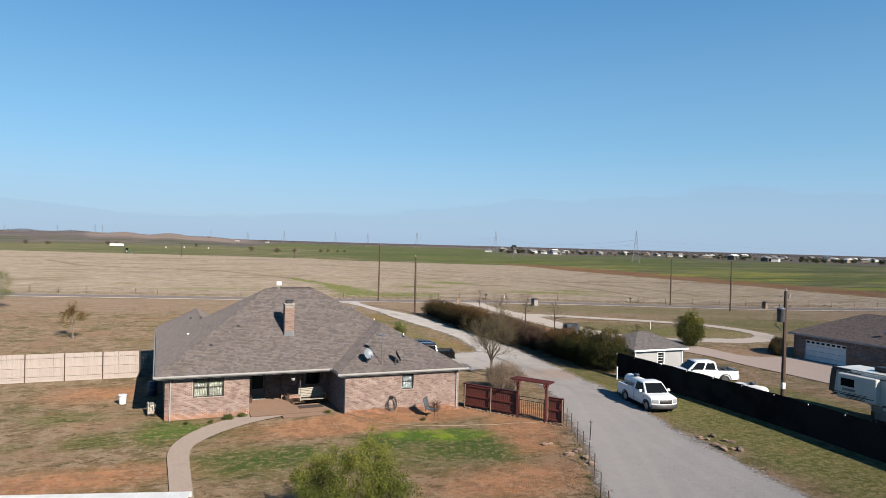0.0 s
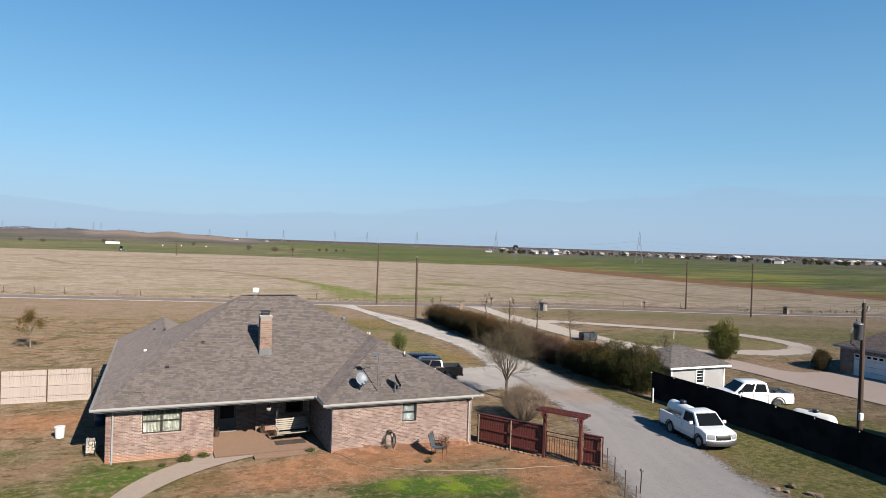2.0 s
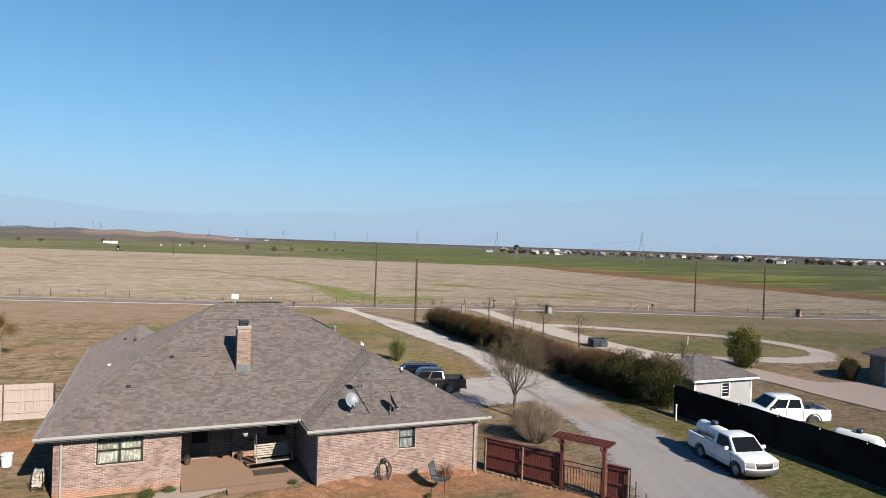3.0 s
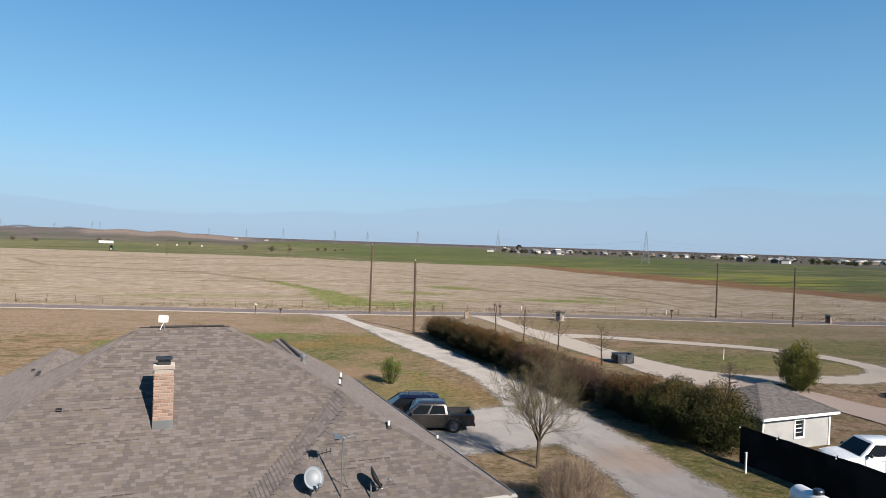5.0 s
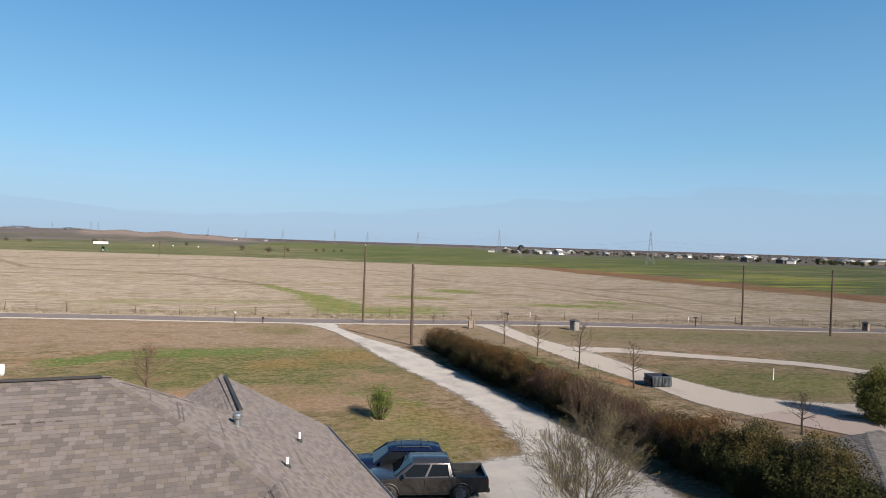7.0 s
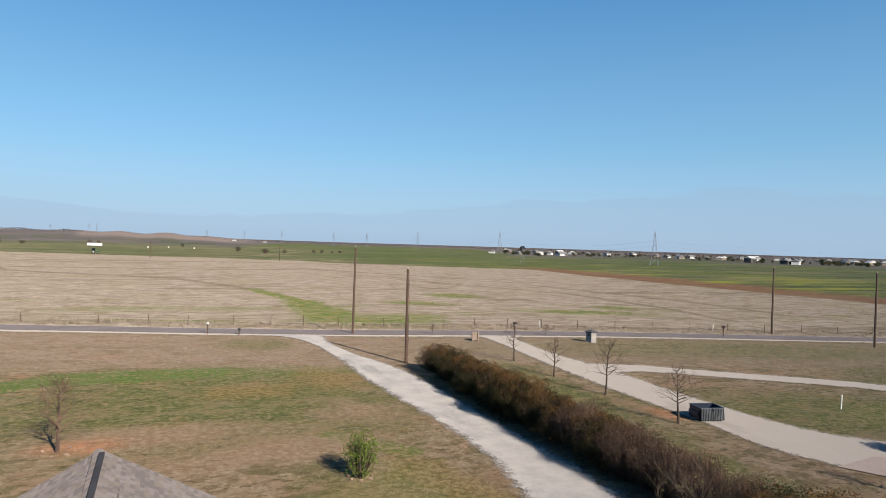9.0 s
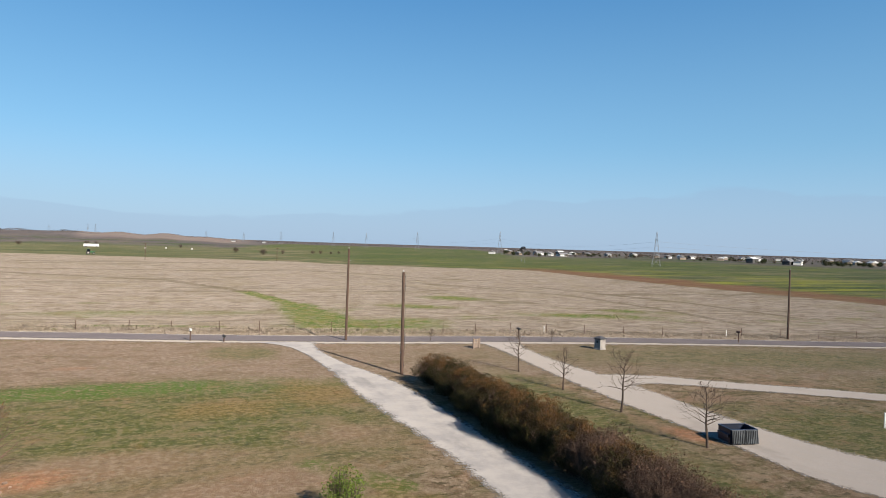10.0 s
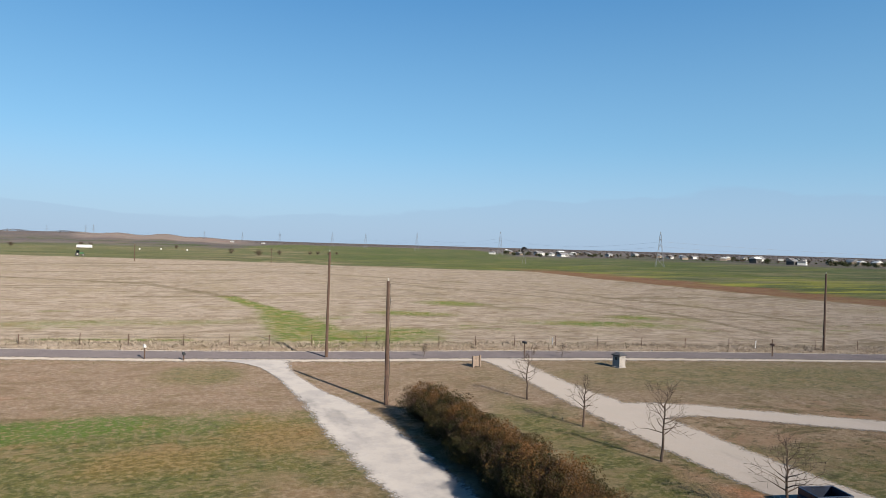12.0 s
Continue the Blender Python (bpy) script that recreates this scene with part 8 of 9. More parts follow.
def travel_trailer():
    t = thing("travel_trailer", pose(42.3, 24.6, -0.1, 0, 0, 90), "white and grey fifth-wheel travel trailer with dark stripes", "trailer")
    M_RV = plain("trailer_shell", (0.62, 0.60, 0.55), 0.35, vary=0.05)
    M_STRIPE = plain("dark_stripe", (0.045, 0.045, 0.05), 0.4)
    M_GREYBAND = plain("grey_band", (0.30, 0.29, 0.27), 0.4)
    bm = bmesh.new()
    w = 1.2
    prof = [(-5.2, 0.75), (2.6, 0.75), (2.75, 1.25), (5.0, 1.3), (5.5, 1.75), (5.45, 2.7), (5.1, 3.2), (-5.2, 3.25)]
    a = [bm.verts.new((x, -w, z)) for x, z in prof]
    b = [bm.verts.new((x, w, z)) for x, z in prof]
    n = len(prof)
    bm.faces.new(a), bm.faces.new(b[::-1])
    for i in range(n):
        j = (i + 1) % n
        bm.faces.new((a[i], b[i], b[j], a[j]))
    bmesh.ops.recalc_face_normals(bm, faces=bm.faces)
    bmesh.ops.bevel(bm, geom=bm.edges[:], offset=0.08, segments=2, affect="EDGES")
    part("shell", bm, M_RV, t)
    for x, z, l, hh in ((3.95, 1.62, 2.4, 0.06), (3.9, 1.5, 2.6, 0.05), (4.3, 3.0, 2.0, 0.06), (-1.5, 1.3, 6.8, 0.12), (-1.5, 1.0, 7.0, 0.08)):
        box_part("stripe", (l, 0.012, hh), (x, w + 0.006, z), M_STRIPE, t)
    s = box_part("slide_out", (2.5, 0.45, 1.55), (3.3, w + 0.2, 2.15), M_RV, t, bevel=0.04)
    box_part("slide_window", (0.9, 0.02, 0.5), (3.9, w + 0.43, 2.4), M_CARGLASS, s, bevel=0.008)
    box_part("name_panel", (0.9, 0.006, 0.16), (3.8, w + 0.428, 1.95), M_GREYBAND, s)
    box_part("slide_stripe", (2.3, 0.008, 0.05), (3.3, w + 0.428, 1.62), M_STRIPE, s)
    for x in (1.1, -0.8, -3.2):
        box_part("window", (0.75, 0.02, 0.62), (x, w + 0.01, 2.3), M_CARGLASS, t, bevel=0.008)
    for x, z, l, hh, tilt in ((5.2, 2.3, 0.36, 1.5, -6), (1.4, 0.62, 2.4, 0.5, 0), (-2.6, 0.62, 5.0, 0.36, 0), (4.6, 3.12, 1.3, 0.14, 0), (4.85, 1.5, 0.9, 0.09, 20), (2.3, 1.9, 0.09, 1.1, 0), (2.1, 2.9, 1.6, 0.09, 4)):
        box_part("stripe", (l, 0.014, hh), (x, w + 0.009, z), M_STRIPE, t, (0, tilt, 0))
    for k in range(5):
        box_part("slide_stripe", (1.9 - k * 0.22, 0.008, 0.035), (3.5 - k * 0.06, w + 0.43, 1.74 - k * 0.075), M_STRIPE, s, (0, 2, 0))
    box_part("front_cap", (0.05, 1.9, 1.1), (5.48, 0, 2.2), M_STRIPE, t, bevel=0.02)
    box_part("skirt", (2.5, 2.2, 0.85), (1.35, 0, 0.5), M_STRIPE, t, bevel=0.03, label="black lower skirt")
    for x in (0.7, 1.9):
        box_part("storage_door", (0.9, 0.02, 0.6), (x, w + 0.022, 0.72), M_GREYBAND, t, bevel=0.008)
    for x in (2.2, 0.4):
        box_part("hatch", (0.7, 0.015, 0.5), (x, w + 0.008, 1.02), M_GREYBAND, t, bevel=0.006)
    box_part("air_conditioner", (0.9, 0.75, 0.28), (2.6, 0, 3.38), M_TRIM, t, bevel=0.06)
    for sx in (2.3, 2.6):
        tube_part("landing_leg", (sx, w - 0.1, 0.0), (sx, w - 0.1, 0.8), 0.04, M_STEEL, t)
    for x in (-1.4, -2.3):
        for sy in (-1, 1):
            bm = bmesh.new()
            add_lathe(bm, [(0, -0.1), (0.36, -0.1), (0.38, 0), (0.36, 0.1), (0, 0.1)], 20, pose(x, sy * 1.02, 0.4, 90, 0, 0))
            part("wheel", bm, M_RUBBER, t)
    tube_part("awning", (-4.0, w + 0.08, 3.05), (1.5, w + 0.08, 3.05), 0.07, M_GREYBAND, t)


travel_trailer()

# ---------------------------------------------------------------- neighbouring buildings
M_SIDING = plain("pale_siding", (0.465, 0.465, 0.47), 0.7, vary=0.06)
M_TRIMWHITE = plain("white_trim_board", (0.78, 0.78, 0.76), 0.6, vary=0.04)


def shed():
    x0, x1, y0, y1, e = 37.35, 42.6, 45.0, 49.5, 1.95
    z0 = -0.25
    s = thing("garden_shed", Matrix(), "pale grey wooden shed with white trim and a grey hip roof", "shed")
    bm = bmesh.new()
    for a, b, c, d in ((x0, x1, y0, y0 + 0.12), (x0, x1, y1 - 0.12, y1), (x0, x0 + 0.12, y0 + 0.12, y1 - 0.12), (x1 - 0.12, x1, y0 + 0.12, y1 - 0.12)):
        if c == y0:
            for p, q, r, t in cut_rects(a, b, z0, e, [(39.85, 40.45, 0.65, 1.55)]):
                add_box(bm, (q - p, d - c, t - r), ((p + q) / 2, (c + d) / 2, (r + t) / 2))
        else:
            add_box(bm, (b - a, d - c, e - z0), ((a + b) / 2, (c + d) / 2, (e + z0) / 2))
    part("wall_shell", bm, M_SIDING, s)
    w = thing("window", Matrix(), "", "")
    w.parent = s
    box_part("sash", (0.6, 0.03, 0.05), (40.15, y0 + 0.04, 1.1), M_TRIMWHITE, w)
    for k in (0.88, 1.32):
        box_part("muntin", (0.6, 0.02, 0.025), (40.15, y0 + 0.04, k), M_TRIMWHITE, w)
    box_part("pane", (0.6, 0.01, 0.9), (40.15, y0 + 0.07, 1.1), M_GLASS, w)
    for cx, cz, sx, sz in ((40.15, 1.6, 0.82, 0.1), (40.15, 0.6, 0.82, 0.1), (39.79, 1.1, 0.1, 0.9), (40.51, 1.1, 0.1, 0.9)):
        box_part("casing", (sx, 0.04, sz), (cx, y0 - 0.018, cz), M_TRIMWHITE, w, bevel=0.005)
    for cx in (x0 + 0.05, x1 - 0.05):
        box_part("corner_board", (0.12, 0.04, e - z0), (cx, y0 - 0.018, (e + z0) / 2), M_TRIMWHITE, s)
    o = 0.35
    A, B, C, D = (x0 - o, y0 - o, e), (x1 + o, y0 - o, e), (x1 + o, y1 + o, e), (x0 - o, y1 + o, e)
    hgt = 1.15
    r1, r2 = (x0 + 2.1, (y0 + y1) / 2, e + hgt), (x1 - 2.1, (y0 + y1) / 2, e + hgt)
    for k, poly in enumerate(([A, B, r2, r1], [B, C, r2], [C, D, r1, r2], [D, A, r1])):
        roof_plane(poly, M_SHINGLE_GREY, s, 50 + k)
    for a, b, n1, n2 in ((A, r1, (0, -0.5, 1), (-0.5, 0, 1)), (B, r2, (0, -0.5, 1), (0.5, 0, 1)), (r1, r2, (0, -0.5, 1), (0, 0.5, 1))):
        cap_row(a, b, n1, n2, M_SHINGLE_GREY, s)
    for a, b in ((A, B), (B, C), (C, D), (D, A)):
        a, b = Vector(a), Vector(b)
        c, d = (a + b) / 2, b - a
        box_part("fascia", (d.length - 0.03, 0.03, 0.15), (c.x, c.y, e - 0.09), M_TRIMWHITE, s, (0, 0, math.degrees(math.atan2(d.y, d.x))))
    box_part("soffit", (x1 - x0 + 2 * o - 0.06, y1 - y0 + 2 * o - 0.06, 0.03), ((x0 + x1) / 2, (y0 + y1) / 2, e - 0.13), M_TRIMWHITE, s)


shed()


def neighbour_house():
    X, Y0, Y1 = 63.2, 30.0, 50.4
    z0, e = ground_z(63, 46) - 0.1, 1.95
    h = thing("neighbour_house", Matrix(), "dark brick house with a brown shingle roof and white garage door", "house")
    brick_wall("garage_wall", (X, Y1, 0), (0, -1, 0), Y1 - Y0, z0, e - 0.15, [(1.3, 5.9, z0, 1.35)], h)
    bm = bmesh.new()
    add_box(bm, (12, 0.2, e - 0.15 - z0), (X + 6.0, Y1 - 0.1, (e - 0.15 + z0) / 2))
    add_box(bm, (0.2, Y1 - Y0, e - 0.15 - z0), (X + 12.0, (Y0 + Y1) / 2, (e - 0.15 + z0) / 2))
    add_box(bm, (12, 0.2, e - 0.15 - z0), (X + 6.0, Y0 + 0.1, (e - 0.15 + z0) / 2))
    part("rear_shell", bm, M_BRICK, h)
    dy = Y1 - 3.6
    g = thing("garage_door", Matrix(), "", "")
    g.parent = h
    tagged(g, "white sectional garage door with a row of small windows")
    for k in range(4):
        hh = (1.35 - z0) / 4
        box_part("panel", (0.05, 4.56, hh - 0.02), (X + 0.12, dy, z0 + hh * (k + 0.5)), M_TRIMWHITE, g, bevel=0.012)
    for k in range(8):
        box_part("door_window", (0.02, 0.36, 0.2), (X + 0.088, dy - 2.0 + k * 0.57, 1.15), M_CARGLASS, g, bevel=0.006)
    o = 0.45
    ya, yb, xb = Y0 - o, Y1 + o, X + 12 + o
    ridge = e + 2.35
    r1, r2 = (X + 5.2, Y1 - 4.2, ridge), (X + 5.2, Y0 + 4.2, ridge)
    roof_plane([(X - o, yb, e), (X - o, ya, e), r2, r1], M_SHINGLE_DARK, h, 60)
    roof_plane([(xb, yb, e), (X - o, yb, e), r1], M_SHINGLE_DARK, h, 61)
    roof_plane([(X - o, ya, e), (xb, ya, e), r2], M_SHINGLE_DARK, h, 62)
    roof_plane([(xb, ya, e), (xb, yb, e), r1, r2], M_SHINGLE_DARK, h, 63)
    cap_row((X - o, yb, e), r1, (-0.5, 0, 1), (0, 0.5, 1), M_SHINGLE_DARK, h)
    box_part("fascia", (0.03, yb - ya, 0.18), (X - o - 0.01, (ya + yb) / 2, e - 0.09), M_CREAM, h)
    box_part("soffit", (o, yb - ya, 0.03), (X - o / 2, (ya + yb) / 2, e - 0.16), M_SOFFIT, h)
    # taller hip roof of the main block
    k0 = (X - 1.6, Y0 + 9.5, e)
    k1, k2, k3 = (X - 1.6, Y0 - 5, e), (X + 13, Y0 - 5, e), (X + 13, Y0 + 9.5, e)
    q1, q2 = (X + 5.4, Y0 + 2.6, e + 3.9), (X + 7, Y0 + 2.6, e + 3.9)
    for k, poly in enumerate(([k0, k1, q1], [k3, k0, q1, q2], [k1, k2, q2, q1], [k2, k3, q2])):
        roof_plane(poly, M_SHINGLE_DARK, h, 64 + k)
    cap_row(k0, q1, (-0.5, 0, 1), (0, 0.5, 1), M_SHINGLE_DARK, h)
    brick_wall("main_wall", (X - 1.1, Y0 + 9.0, 0), (0, -1, 0), 13.5, z0, e - 0.12, [], h)
    box_part("roof_turbine", (0.3, 0.3, 0.35), (X + 1.2, Y1 - 9, e + 1.1), M_STEEL, h, bevel=0.08)


neighbour_house()
shrub("dark_shrub", (61.9, 51.4), HEDGE[0], "dark evergreen shrub at the corner of the garage", (0.55, 0.55, 0.8), 20)


def white_roof_shed():
    s = thing("metal_roof_shed", pose(1.1, 21.8, 0, 0, 0, -15.8), "low farm shed with a white ribbed metal roof", "shed")
    x0, x1, y0, y1 = -12.0, 0.0, -6.4, 0.0
    bm = bmesh.new()
    add_box(bm, (x1 - x0 - 0.6, y1 - y0 - 0.6, 2.3), ((x0 + x1) / 2, (y0 + y1) / 2, 1.15))
    part("wall_shell", bm, M_SIDING, s)
    for k in range(40):
        x = x0 + 0.15 + k * 0.3
        box_part("roof_sheet", (0.296, y1 - y0, 0.03), (x, (y0 + y1) / 2, 2.55), M_WHITE, s, (0.6, 0, 0), 0.008)
    for yy in (y0, y1):
        box_part("eave_trim", (x1 - x0, 0.05, 0.16), ((x0 + x1) / 2, yy + (0.02 if yy == y1 else -0.02), 2.5), M_WHITE, s, bevel=0.01)


white_roof_shed()

# ---------------------------------------------------------------- the far distance
M_FARWHITE = plain("far_white_wall", (0.62, 0.61, 0.58), 0.8, vary=0.05, scale=0.3)
M_FARTAN = plain("far_tan_wall", (0.42, 0.33, 0.25), 0.8, vary=0.1, scale=0.3)
M_FARDARK = plain("far_dark_wall", (0.10, 0.095, 0.09), 0.8, vary=0.1, scale=0.3)
M_FARROOF = plain("far_roof", (0.26, 0.25, 0.25), 0.8, vary=0.1, scale=0.3)
M_FARWOOD = leaf_material("far_scrub", (0.10, 0.085, 0.085), (0.135, 0.115, 0.115))
M_FARLEAF = leaf_material("far_leaf", (0.03, 0.045, 0.016), (0.07, 0.075, 0.03))
M_FARBARE = leaf_material("far_bare_tree", (0.11, 0.085, 0.06), (0.16, 0.12, 0.085))
M_PYLON = plain("pylon_steel", (0.33, 0.36, 0.39), 0.6, 0.4)


def far_house(x, y, w, d, h, yaw, mat, roof):
    z = ground_z(x, y)
    t = thing("far_house", pose(x, y, z, 0, 0, yaw), "low distant house with a plain gable roof", "house", "distant houses")
    box_part("wall", (w, d, h), (0, 0, h / 2), mat, t)
    bm = bmesh.new()
    o = 0.5
    a = [bm.verts.new(v) for v in ((-w / 2 - o, -d / 2 - o, h), (-w / 2 - o, d / 2 + o, h), (-w / 2 - o, 0, h + d * 0.28))]
    b = [bm.verts.new(v) for v in ((w / 2 + o, -d / 2 - o, h), (w / 2 + o, d / 2 + o, h), (w / 2 + o, 0, h + d * 0.28))]
    bm.faces.new(a), bm.faces.new(b[::-1])
    for i in range(3):
        j = (i + 1) % 3
        bm.faces.new((a[i], b[i], b[j], a[j]))
    bmesh.ops.recalc_face_normals(bm, faces=bm.faces)
    part("roof", bm, roof, t)
    for k in range(3):
        win = box_part("window", (1.1, 0.1, 1.1), (-w * 0.3 + k * w * 0.3, -d / 2 - 0.03, h * 0.55), M_CARGLASS, t)


def bearing(deg, dist):
    return dist * math.sin(radians(deg)), dist * math.cos(radians(deg))


rnd = random.Random(77)
for deg, dist, w, h, m in ((27.2, 700, 14, 3.5, 0), (29.4, 690, 12, 3.2, 1), (31.0, 720, 22, 4.5, 0), (31.9, 705, 16, 4, 0), (32.9, 680, 26, 3.6, 0), (35.0, 760, 12, 4, 1), (36.6, 800, 14, 4, 0), (38.6, 820, 16, 6, 0), (40.4, 840, 18, 4.5, 1), (41.2, 800, 14, 3.5, 0), (43.0, 830, 24, 4, 0), (45.0, 760, 12, 4, 1), (47.0, 640, 24, 7, 2), (49.4, 620, 26, 5, 2), (50.6, 900, 26, 4.5, 0), (52.4, 860, 20, 5, 1), (53.6, 880, 34, 6, 0), (55.0, 860, 28, 5, 0), (56.4, 900, 20, 4, 0), (57.6, 850, 30, 4, 2), (58.8, 900, 26, 4, 0), (50.0, 620, 22, 5, 0), (33.8, 840, 18, 4, 0), (42.2, 900, 20, 4, 0), (6.0, 1300, 11, 3.4, 0), (8.4, 1250, 9, 3, 0)):
    x, y = bearing(deg, dist * 1.4)
    far_house(x, y, w * 0.66, 8, h * 0.75, 35 + rnd.uniform(-25, 25), (M_FARWHITE, M_FARTAN, M_FARDARK)[m], (M_FARROOF, M_FARWHITE)[rnd.random() < 0.25])

for k in range(34):
    x, y = bearing(rnd.uniform(28, 61) if k % 2 else rnd.uniform(46, 61), rnd.uniform(980, 1400))
    far_house(x, y, rnd.uniform(8, 18), 8, rnd.uniform(2.6, 4.0), 35 + rnd.uniform(-30, 30), (M_FARTAN, M_FARDARK, M_FARWHITE, M_FARTAN)[k % 4], (M_FARROOF, M_FARDARK, M_FARROOF, M_FARWHITE)[rnd.randrange(4)])


def far_crown(seed, leaf, count=420):
    rnd = random.Random(seed)
    verts, faces = [], []
    off = Vector((seed, seed * 2.2, 0))
    while len(faces) < count:
        v = Vector((rnd.gauss(0, 1), rnd.gauss(0, 1), rnd.gauss(0, 0.8)))
        v.normalize()
        lump = 1 + 0.4 * noise.noise(v * 1.8 + off)
        p = Vector((v.x * 2.9, v.y * 2.9, v.z * 2.9)) * lump * rnd.uniform(0.35, 1) + Vector((0, 0, 2.7))
        if p.z > 0.1:
            add_leaf(verts, faces, p, 0.8, rnd)
    me = bpy.data.meshes.new("crown")
    me.from_pydata(verts, [], faces)
    me.materials.append(leaf)
    bm = bmesh.new()
    add_tube(bm, (0, 0, -0.2), (0, 0, 2.4), 0.28, 0.16, 6)
    for k in range(5):
        a = k * 1.26
        add_tube(bm, (0, 0, 1.8), (1.6 * math.cos(a), 1.6 * math.sin(a), 3.6), 0.12, 0.04, 4)
    tr = bpy.data.meshes.new("trunk")
    bm.to_mesh(tr)
    bm.free()
    tr.materials.append(M_TWIG_DARK)
    return tr, me


FAR = [far_crown(k, M_FARLEAF) for k in range(3)] + [far_crown(9 + k, M_FARBARE, 260) for k in range(3)]


def far_tree(deg, dist, s, kind):
    if deg > 25:
        dist, s = dist * 1.4, s * 1.35
    x, y = bearing(deg, dist)
    t = thing("far_tree", pose(x, y, ground_z(x, y), 0, 0, rnd.uniform(0, 360)) @ Matrix.Diagonal((s * rnd.uniform(0.9, 1.4), s, s * rnd.uniform(0.8, 1.1), 1)), "distant dark evergreen tree" if kind < 3 else "distant bare brown tree", "tree", "distant trees")
    shared("trunk", FAR[kind][0], t, Matrix())
    shared("crown", FAR[kind][1], t, Matrix())


for k in range(330):
    deg = 27 + 34 * rnd.random() ** 0.8
    far_tree(deg, rnd.uniform(640, 1100), rnd.uniform(0.3, 0.75), rnd.choice((0, 1, 3, 4, 5, 5)))
for deg0, n, kinds in ((29.0, 5, (0, 1)), (30.4, 4, (0, 1)), (36.0, 2, (0, 1)), (47.4, 6, (0, 1, 2)), (49.6, 3, (0,)), (52.5, 9, (0, 1, 2)), (54.5, 8, (0, 1)), (57.4, 8, (0, 2)), (58.8, 6, (3, 4))):
    for k in range(n):
        far_tree(deg0 + rnd.uniform(-0.9, 0.9), rnd.uniform(600, 760), rnd.uniform(0.55, 0.95), rnd.choice(kinds))
for deg, dist, s in ((-7.6, 700, 0.8), (-3.6, 760, 0.8), (-3.0, 770, 0.7), (2.8, 720, 0.75), (7.1, 560, 0.8), (9.2, 520, 0.8), (10.6, 560, 0.7), (12.8, 600, 0.6), (13.4, 610, 0.6), (14.2, 620, 0.5), (14.8, 640, 0.5), (-9.0, 720, 0.7)):
    far_tree(deg, dist, s, rnd.choice((3, 4, 5)))
# woods along the skyline
verts, faces = [], []
for k in range(6000):
    deg = rnd.uniform(-16, 62)
    dist = rnd.uniform(1900, 4000)
    if -4.5 < deg < 8 and rnd.random() < 0.75:
        continue
    x, y = bearing(deg, dist)
    z = ground_z(x, y)
    for _ in range(2):
        add_leaf(verts, faces, Vector((x + rnd.gauss(0, 12), y + rnd.gauss(0, 12), z + rnd.uniform(0.1, 1.5))), 4, rnd)
quads_mesh("far_woods", verts, faces, M_FARWOOD, None, "", "stuff")
tagged(bpy.data.objects["far_woods"], "brown and dark scrub woods along the skyline", "woods")


def pylon(x, y, h, yaw=50):
    t = thing("lattice_pylon", pose(x, y, ground_z(x, y), 0, 0, yaw), "tall grey steel lattice power pylon", "pylon", "power pylons")
    r = 0.07 * h / 25
    r = max(r, 0.07)
    bm = bmesh.new()
    lv = [(0, 0.12), (0.25, 0.085), (0.5, 0.055), (0.7, 0.035), (0.85, 0.025), (1.0, 0.004)]
    for (a, wa), (b, wb) in zip(lv, lv[1:]):
        for k in range(4):
            c, s = (1, 1, -1, -1)[k], (1, -1, -1, 1)[k]
            c2, s2 = (1, 1, -1, -1)[(k + 1) % 4], (1, -1, -1, 1)[(k + 1) % 4]
            p, q = Vector((c * wa * h, s * wa * h, a * h)), Vector((c * wb * h, s * wb * h, b * h))
            p2, q2 = Vector((c2 * wa * h, s2 * wa * h, a * h)), Vector((c2 * wb * h, s2 * wb * h, b * h))
            add_tube(bm, p, q, r, sides=4)
            add_tube(bm, p, q2, r * 0.6, sides=3)
            add_tube(bm, p2, q, r * 0.6, sides=3)
            add_tube(bm, q, q2, r * 0.6, sides=3)
    part("tower", bm, M_PYLON, t)
    for z, l in ((0.62, 0.26), (0.76, 0.2), (0.9, 0.14)):
        bm = bmesh.new()
        for s in (-1, 1):
            add_tube(bm, (0, 0, z * h + 0.02 * h), (s * l * h, 0, z * h), r * 0.8, sides=4)
            add_tube(bm, (0, 0, z * h - 0.02 * h), (s * l * h, 0, z * h), r * 0.8, sides=4)
            add_tube(bm, (s * l * h, 0, z * h), (s * l * h, 0, z * h - 0.06 * h), r * 0.8, sides=4)
        part("crossarm", bm, M_PYLON, t)


PY = [(346, 419, 25.2)]
for deg, dist, h in ((27.8, 900, 30), (21.0, 1150, 30), (16.75, 1300, 28), (14.0, 1450, 30), (9.75, 1600, 30), (6.8, 1700, 26), (3.9, 1800, 22), (-4.0, 2000, 26), (-4.5, 2000, 26), (-7.0, 2000, 20), (-10.3, 2000, 20)):
    PY.append((*bearing(deg, dist), h))
for x, y, h in PY:
    pylon(x, y, h, 55)
ends = [(346, 419, 25.2), PY[1], PY[2], PY[3], PY[4]]
for (xa, ya, ha), (xb, yb, hb) in list(zip(ends, ends[1:])) + [((346, 419, 25.2), (760, 160, 26))]:
    for z, l in ((0.62, 0.26), (0.76, 0.2)):
        bm = bmesh.new()
        a, b = Vector((xa, ya, ground_z(xa, ya) + ha * (z - 0.05))), Vector((xb, yb, ground_z(xb, yb) + hb * (z - 0.05)))
        add_path(bm, [a.lerp(b, t / 16) - Vector((0, 0, 26 * (t / 16) * (1 - t / 16))) for t in range(17)], 0.045, 3)
        tagged(part("transmission_cable", bm, M_PYLON), "long sagging transmission cable between pylons", "cable", "transmission cables")


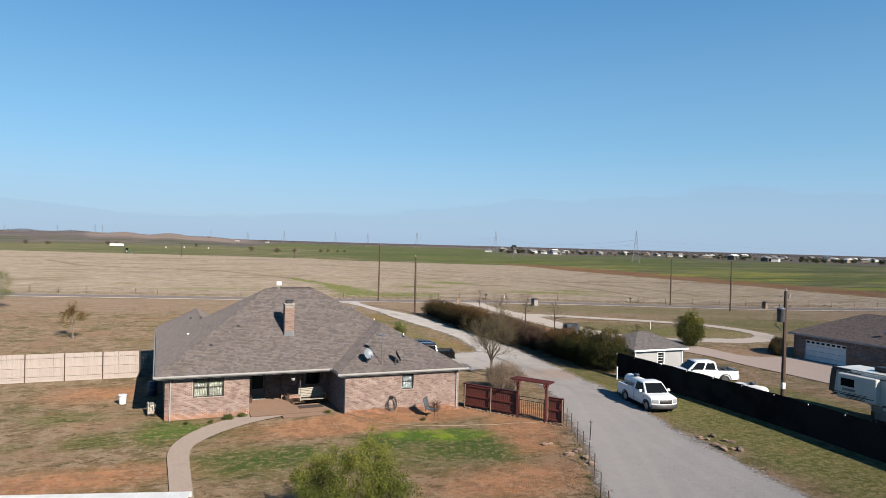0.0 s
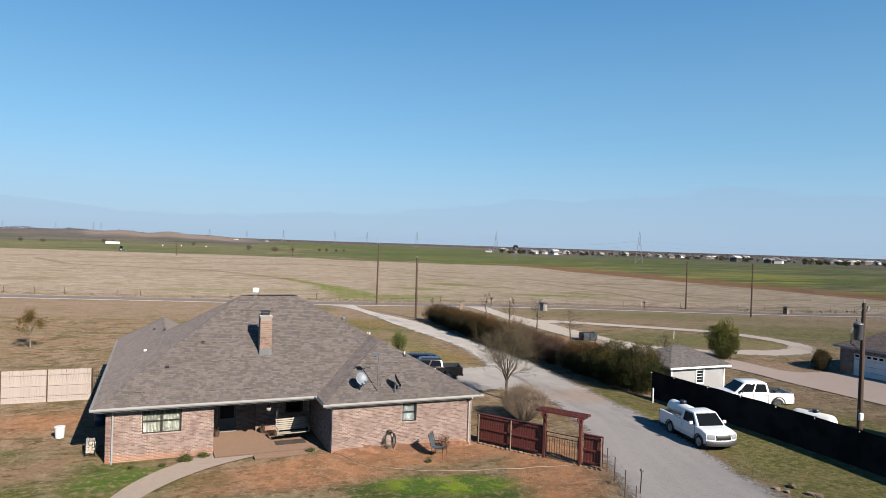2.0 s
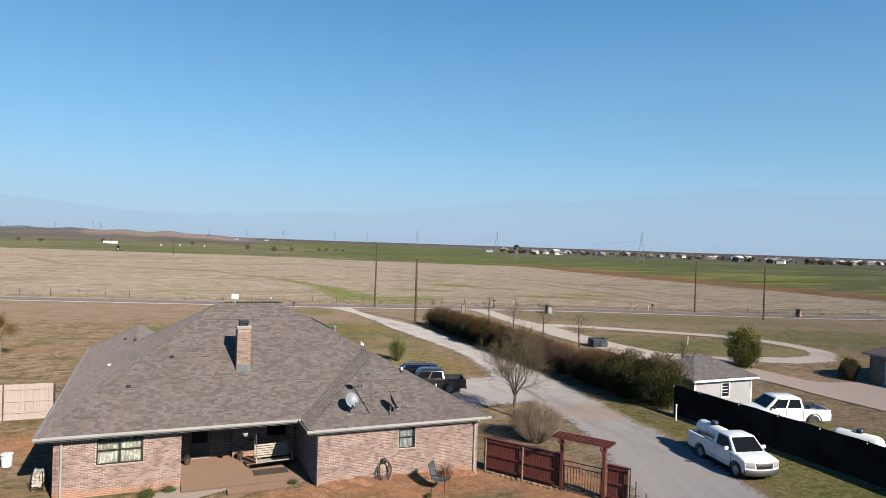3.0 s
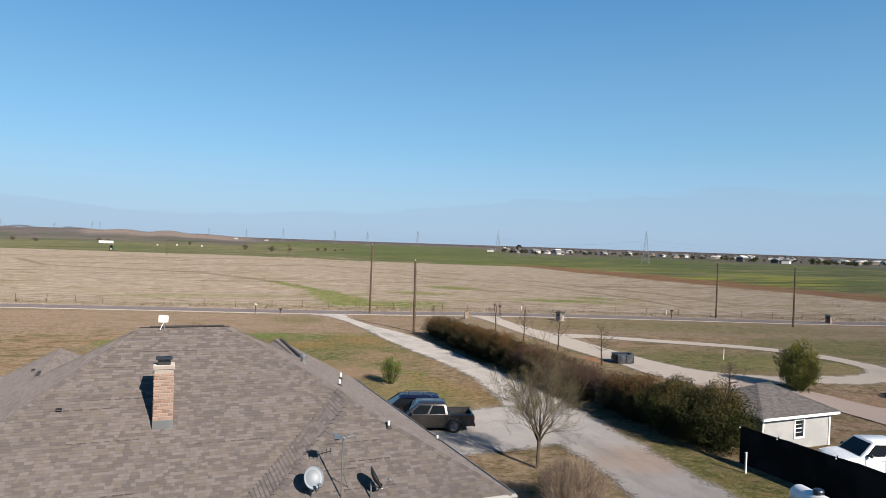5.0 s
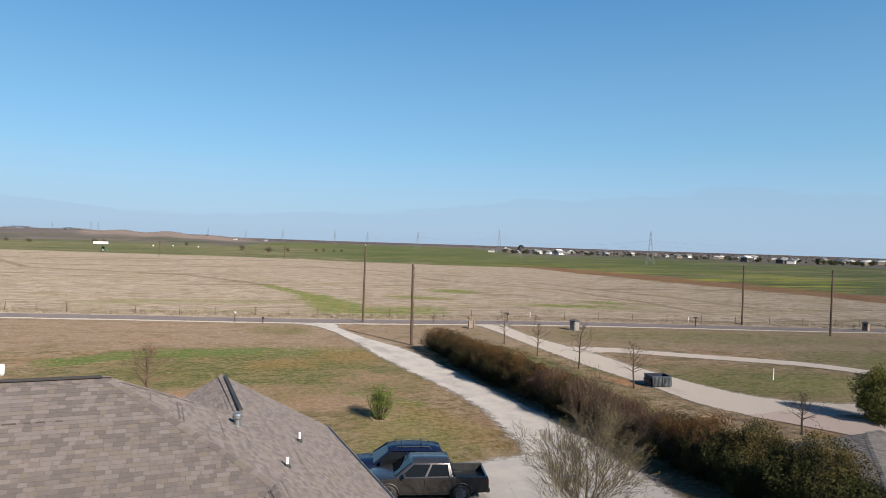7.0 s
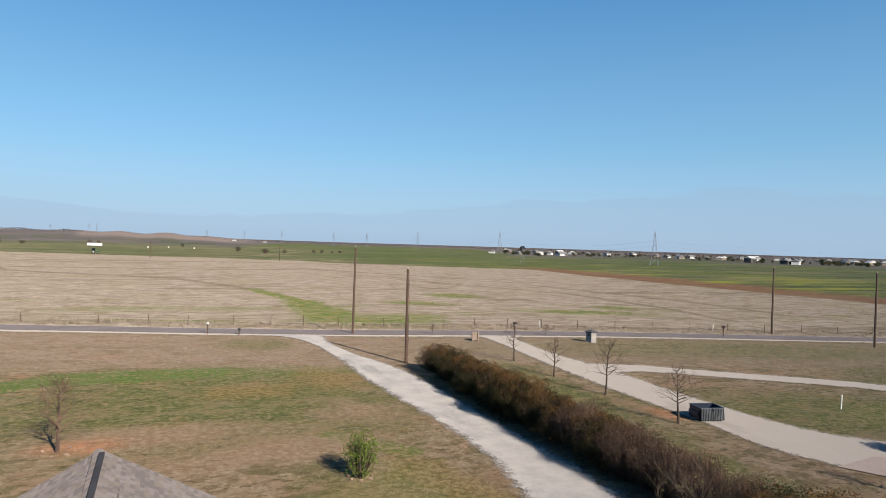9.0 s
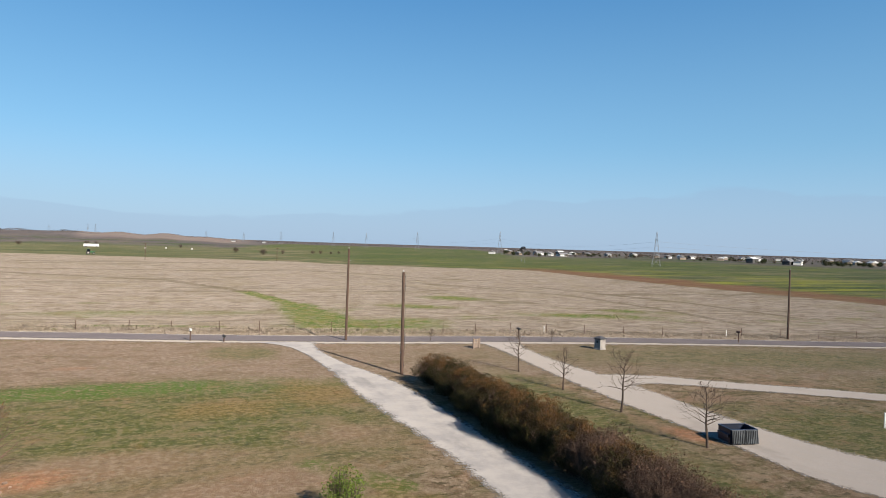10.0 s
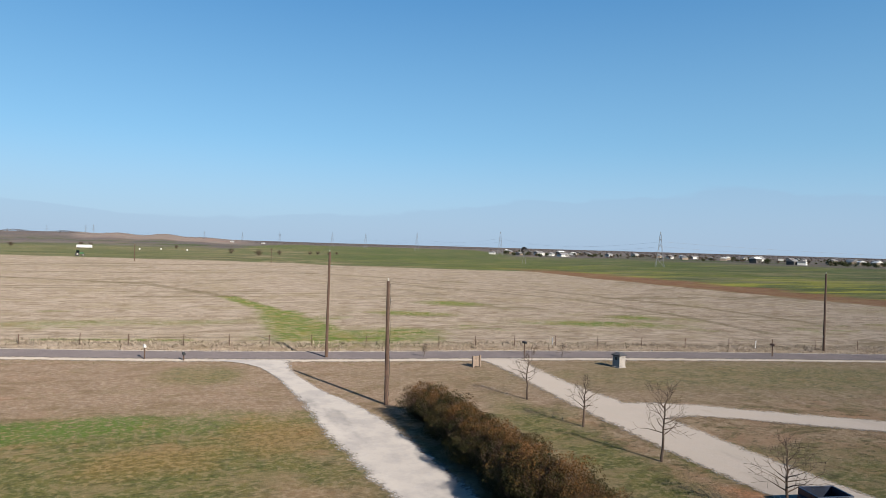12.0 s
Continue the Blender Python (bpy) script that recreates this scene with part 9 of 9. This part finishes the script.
def windmill():
    x, y = bearing(29.4, 500)
    t = thing("windmill", pose(x, y, ground_z(x, y), 0, 0, -28), "dark farm windmill wheel on a thin steel tower", "windmill")
    bm = bmesh.new()
    for s in (-1, 1):
        for q in (-1, 1):
            add_tube(bm, (s * 1.2, q * 1.2, 0), (s * 0.1, q * 0.1, 8.4), 0.06, sides=4)
    part("tower", bm, M_PYLON, t)
    for k in range(18):
        a = k * math.tau / 18
        bm = bmesh.new()
        c, s = math.cos(a), math.sin(a)
        slab(bm, [(c * 0.7 - s * 0.12, -0.4, 9.3 + s * 0.7 + c * 0.12), (c * 0.7 + s * 0.12, -0.5, 9.3 + s * 0.7 - c * 0.12), (c * 2.2 + s * 0.36, -0.55, 9.3 + s * 2.2 - c * 0.36), (c * 2.2 - s * 0.36, -0.35, 9.3 + s * 2.2 + c * 0.36)], 0.03)
        part("blade", bm, M_TRIM, t)
    slab_part("tail_vane", [(0, 0.5, 9.0), (0, 2.6, 8.8), (0, 2.6, 9.8), (0, 0.5, 9.4)], 0.04, M_TRIM, t)


windmill()
x, y = bearing(-3.0, 640)
t = thing("storage_trailer", pose(x, y, ground_z(x, y), 0, 0, 5), "long white storage trailer standing in a far field", "trailer")
box_part("box", (11, 2.4, 2.2), (0, 0, 1.8), M_FARWHITE, t, bevel=0.1)
for sx in (-4.4, -3.4, 4):
    tube_part("wheel", (sx, -1.2, 0.5), (sx, 1.2, 0.5), 0.5, M_RUBBER, t)
M_TRACTOR = plain("green_tractor_paint", (0.03, 0.13, 0.03), 0.4)


def tractor():
    t = thing("tractor", pose(-16.5, 432, ground_z(-16, 432), 0, 0, 8), "green farm tractor with pale wheels in the field", "tractor")
    box_part("hood", (2.2, 1.0, 0.9), (1.0, 0, 1.35), M_TRACTOR, t, bevel=0.12)
    box_part("cab", (1.5, 1.4, 1.4), (-0.7, 0, 2.2), M_CARGLASS, t, bevel=0.1, taper=(0.9, 0.9))
    box_part("cab_roof", (1.7, 1.6, 0.16), (-0.7, 0, 2.95), M_TRACTOR, t, bevel=0.05)
    for x, r in ((-0.9, 0.9), (1.7, 0.6)):
        for s in (-1, 1):
            w = tube_part("wheel", (x, s * 0.75, r), (x, s * 1.2, r), r, M_RUBBER, t, sides=20)
            tube_part("hub", (x, s * 0.7, r), (x, s * 1.24, r), r * 0.55, M_LIME, w, sides=16)


tractor()
for x, y, h in ((11.0, 368, 7.5), (70, 372, 7.0)):
    t = thing("field_pole", pose(x, y, ground_z(x, y)), "lone thin wooden pole in the straw field", "utility pole", "field poles")
    tube_part("shaft", (0, 0, -0.3), (0, 0, h), 0.16, M_POLE, t, r1=0.12)
    box_part("crossarm", (1.6, 0.12, 0.14), (0, 0, h - 0.5), M_POLE, t, bevel=0.02)
for k, (x, y) in enumerate(((6, 640), (22, 660), (42, 640))):
    t = thing("hay_tank", pose(x, y, ground_z(x, y), 0, 0, 20), "small white tank standing in the green field", "tank", "field tanks")
    bm = bmesh.new()
    add_lathe(bm, [(0, 0), (0.55, 0), (0.58, 0.9), (0.45, 1.15), (0, 1.2)], 16)
    part("body", bm, M_FARWHITE, t)
    tube_part("lid", (0, 0, 1.15), (0, 0, 1.3), 0.15, M_TRIM, t)
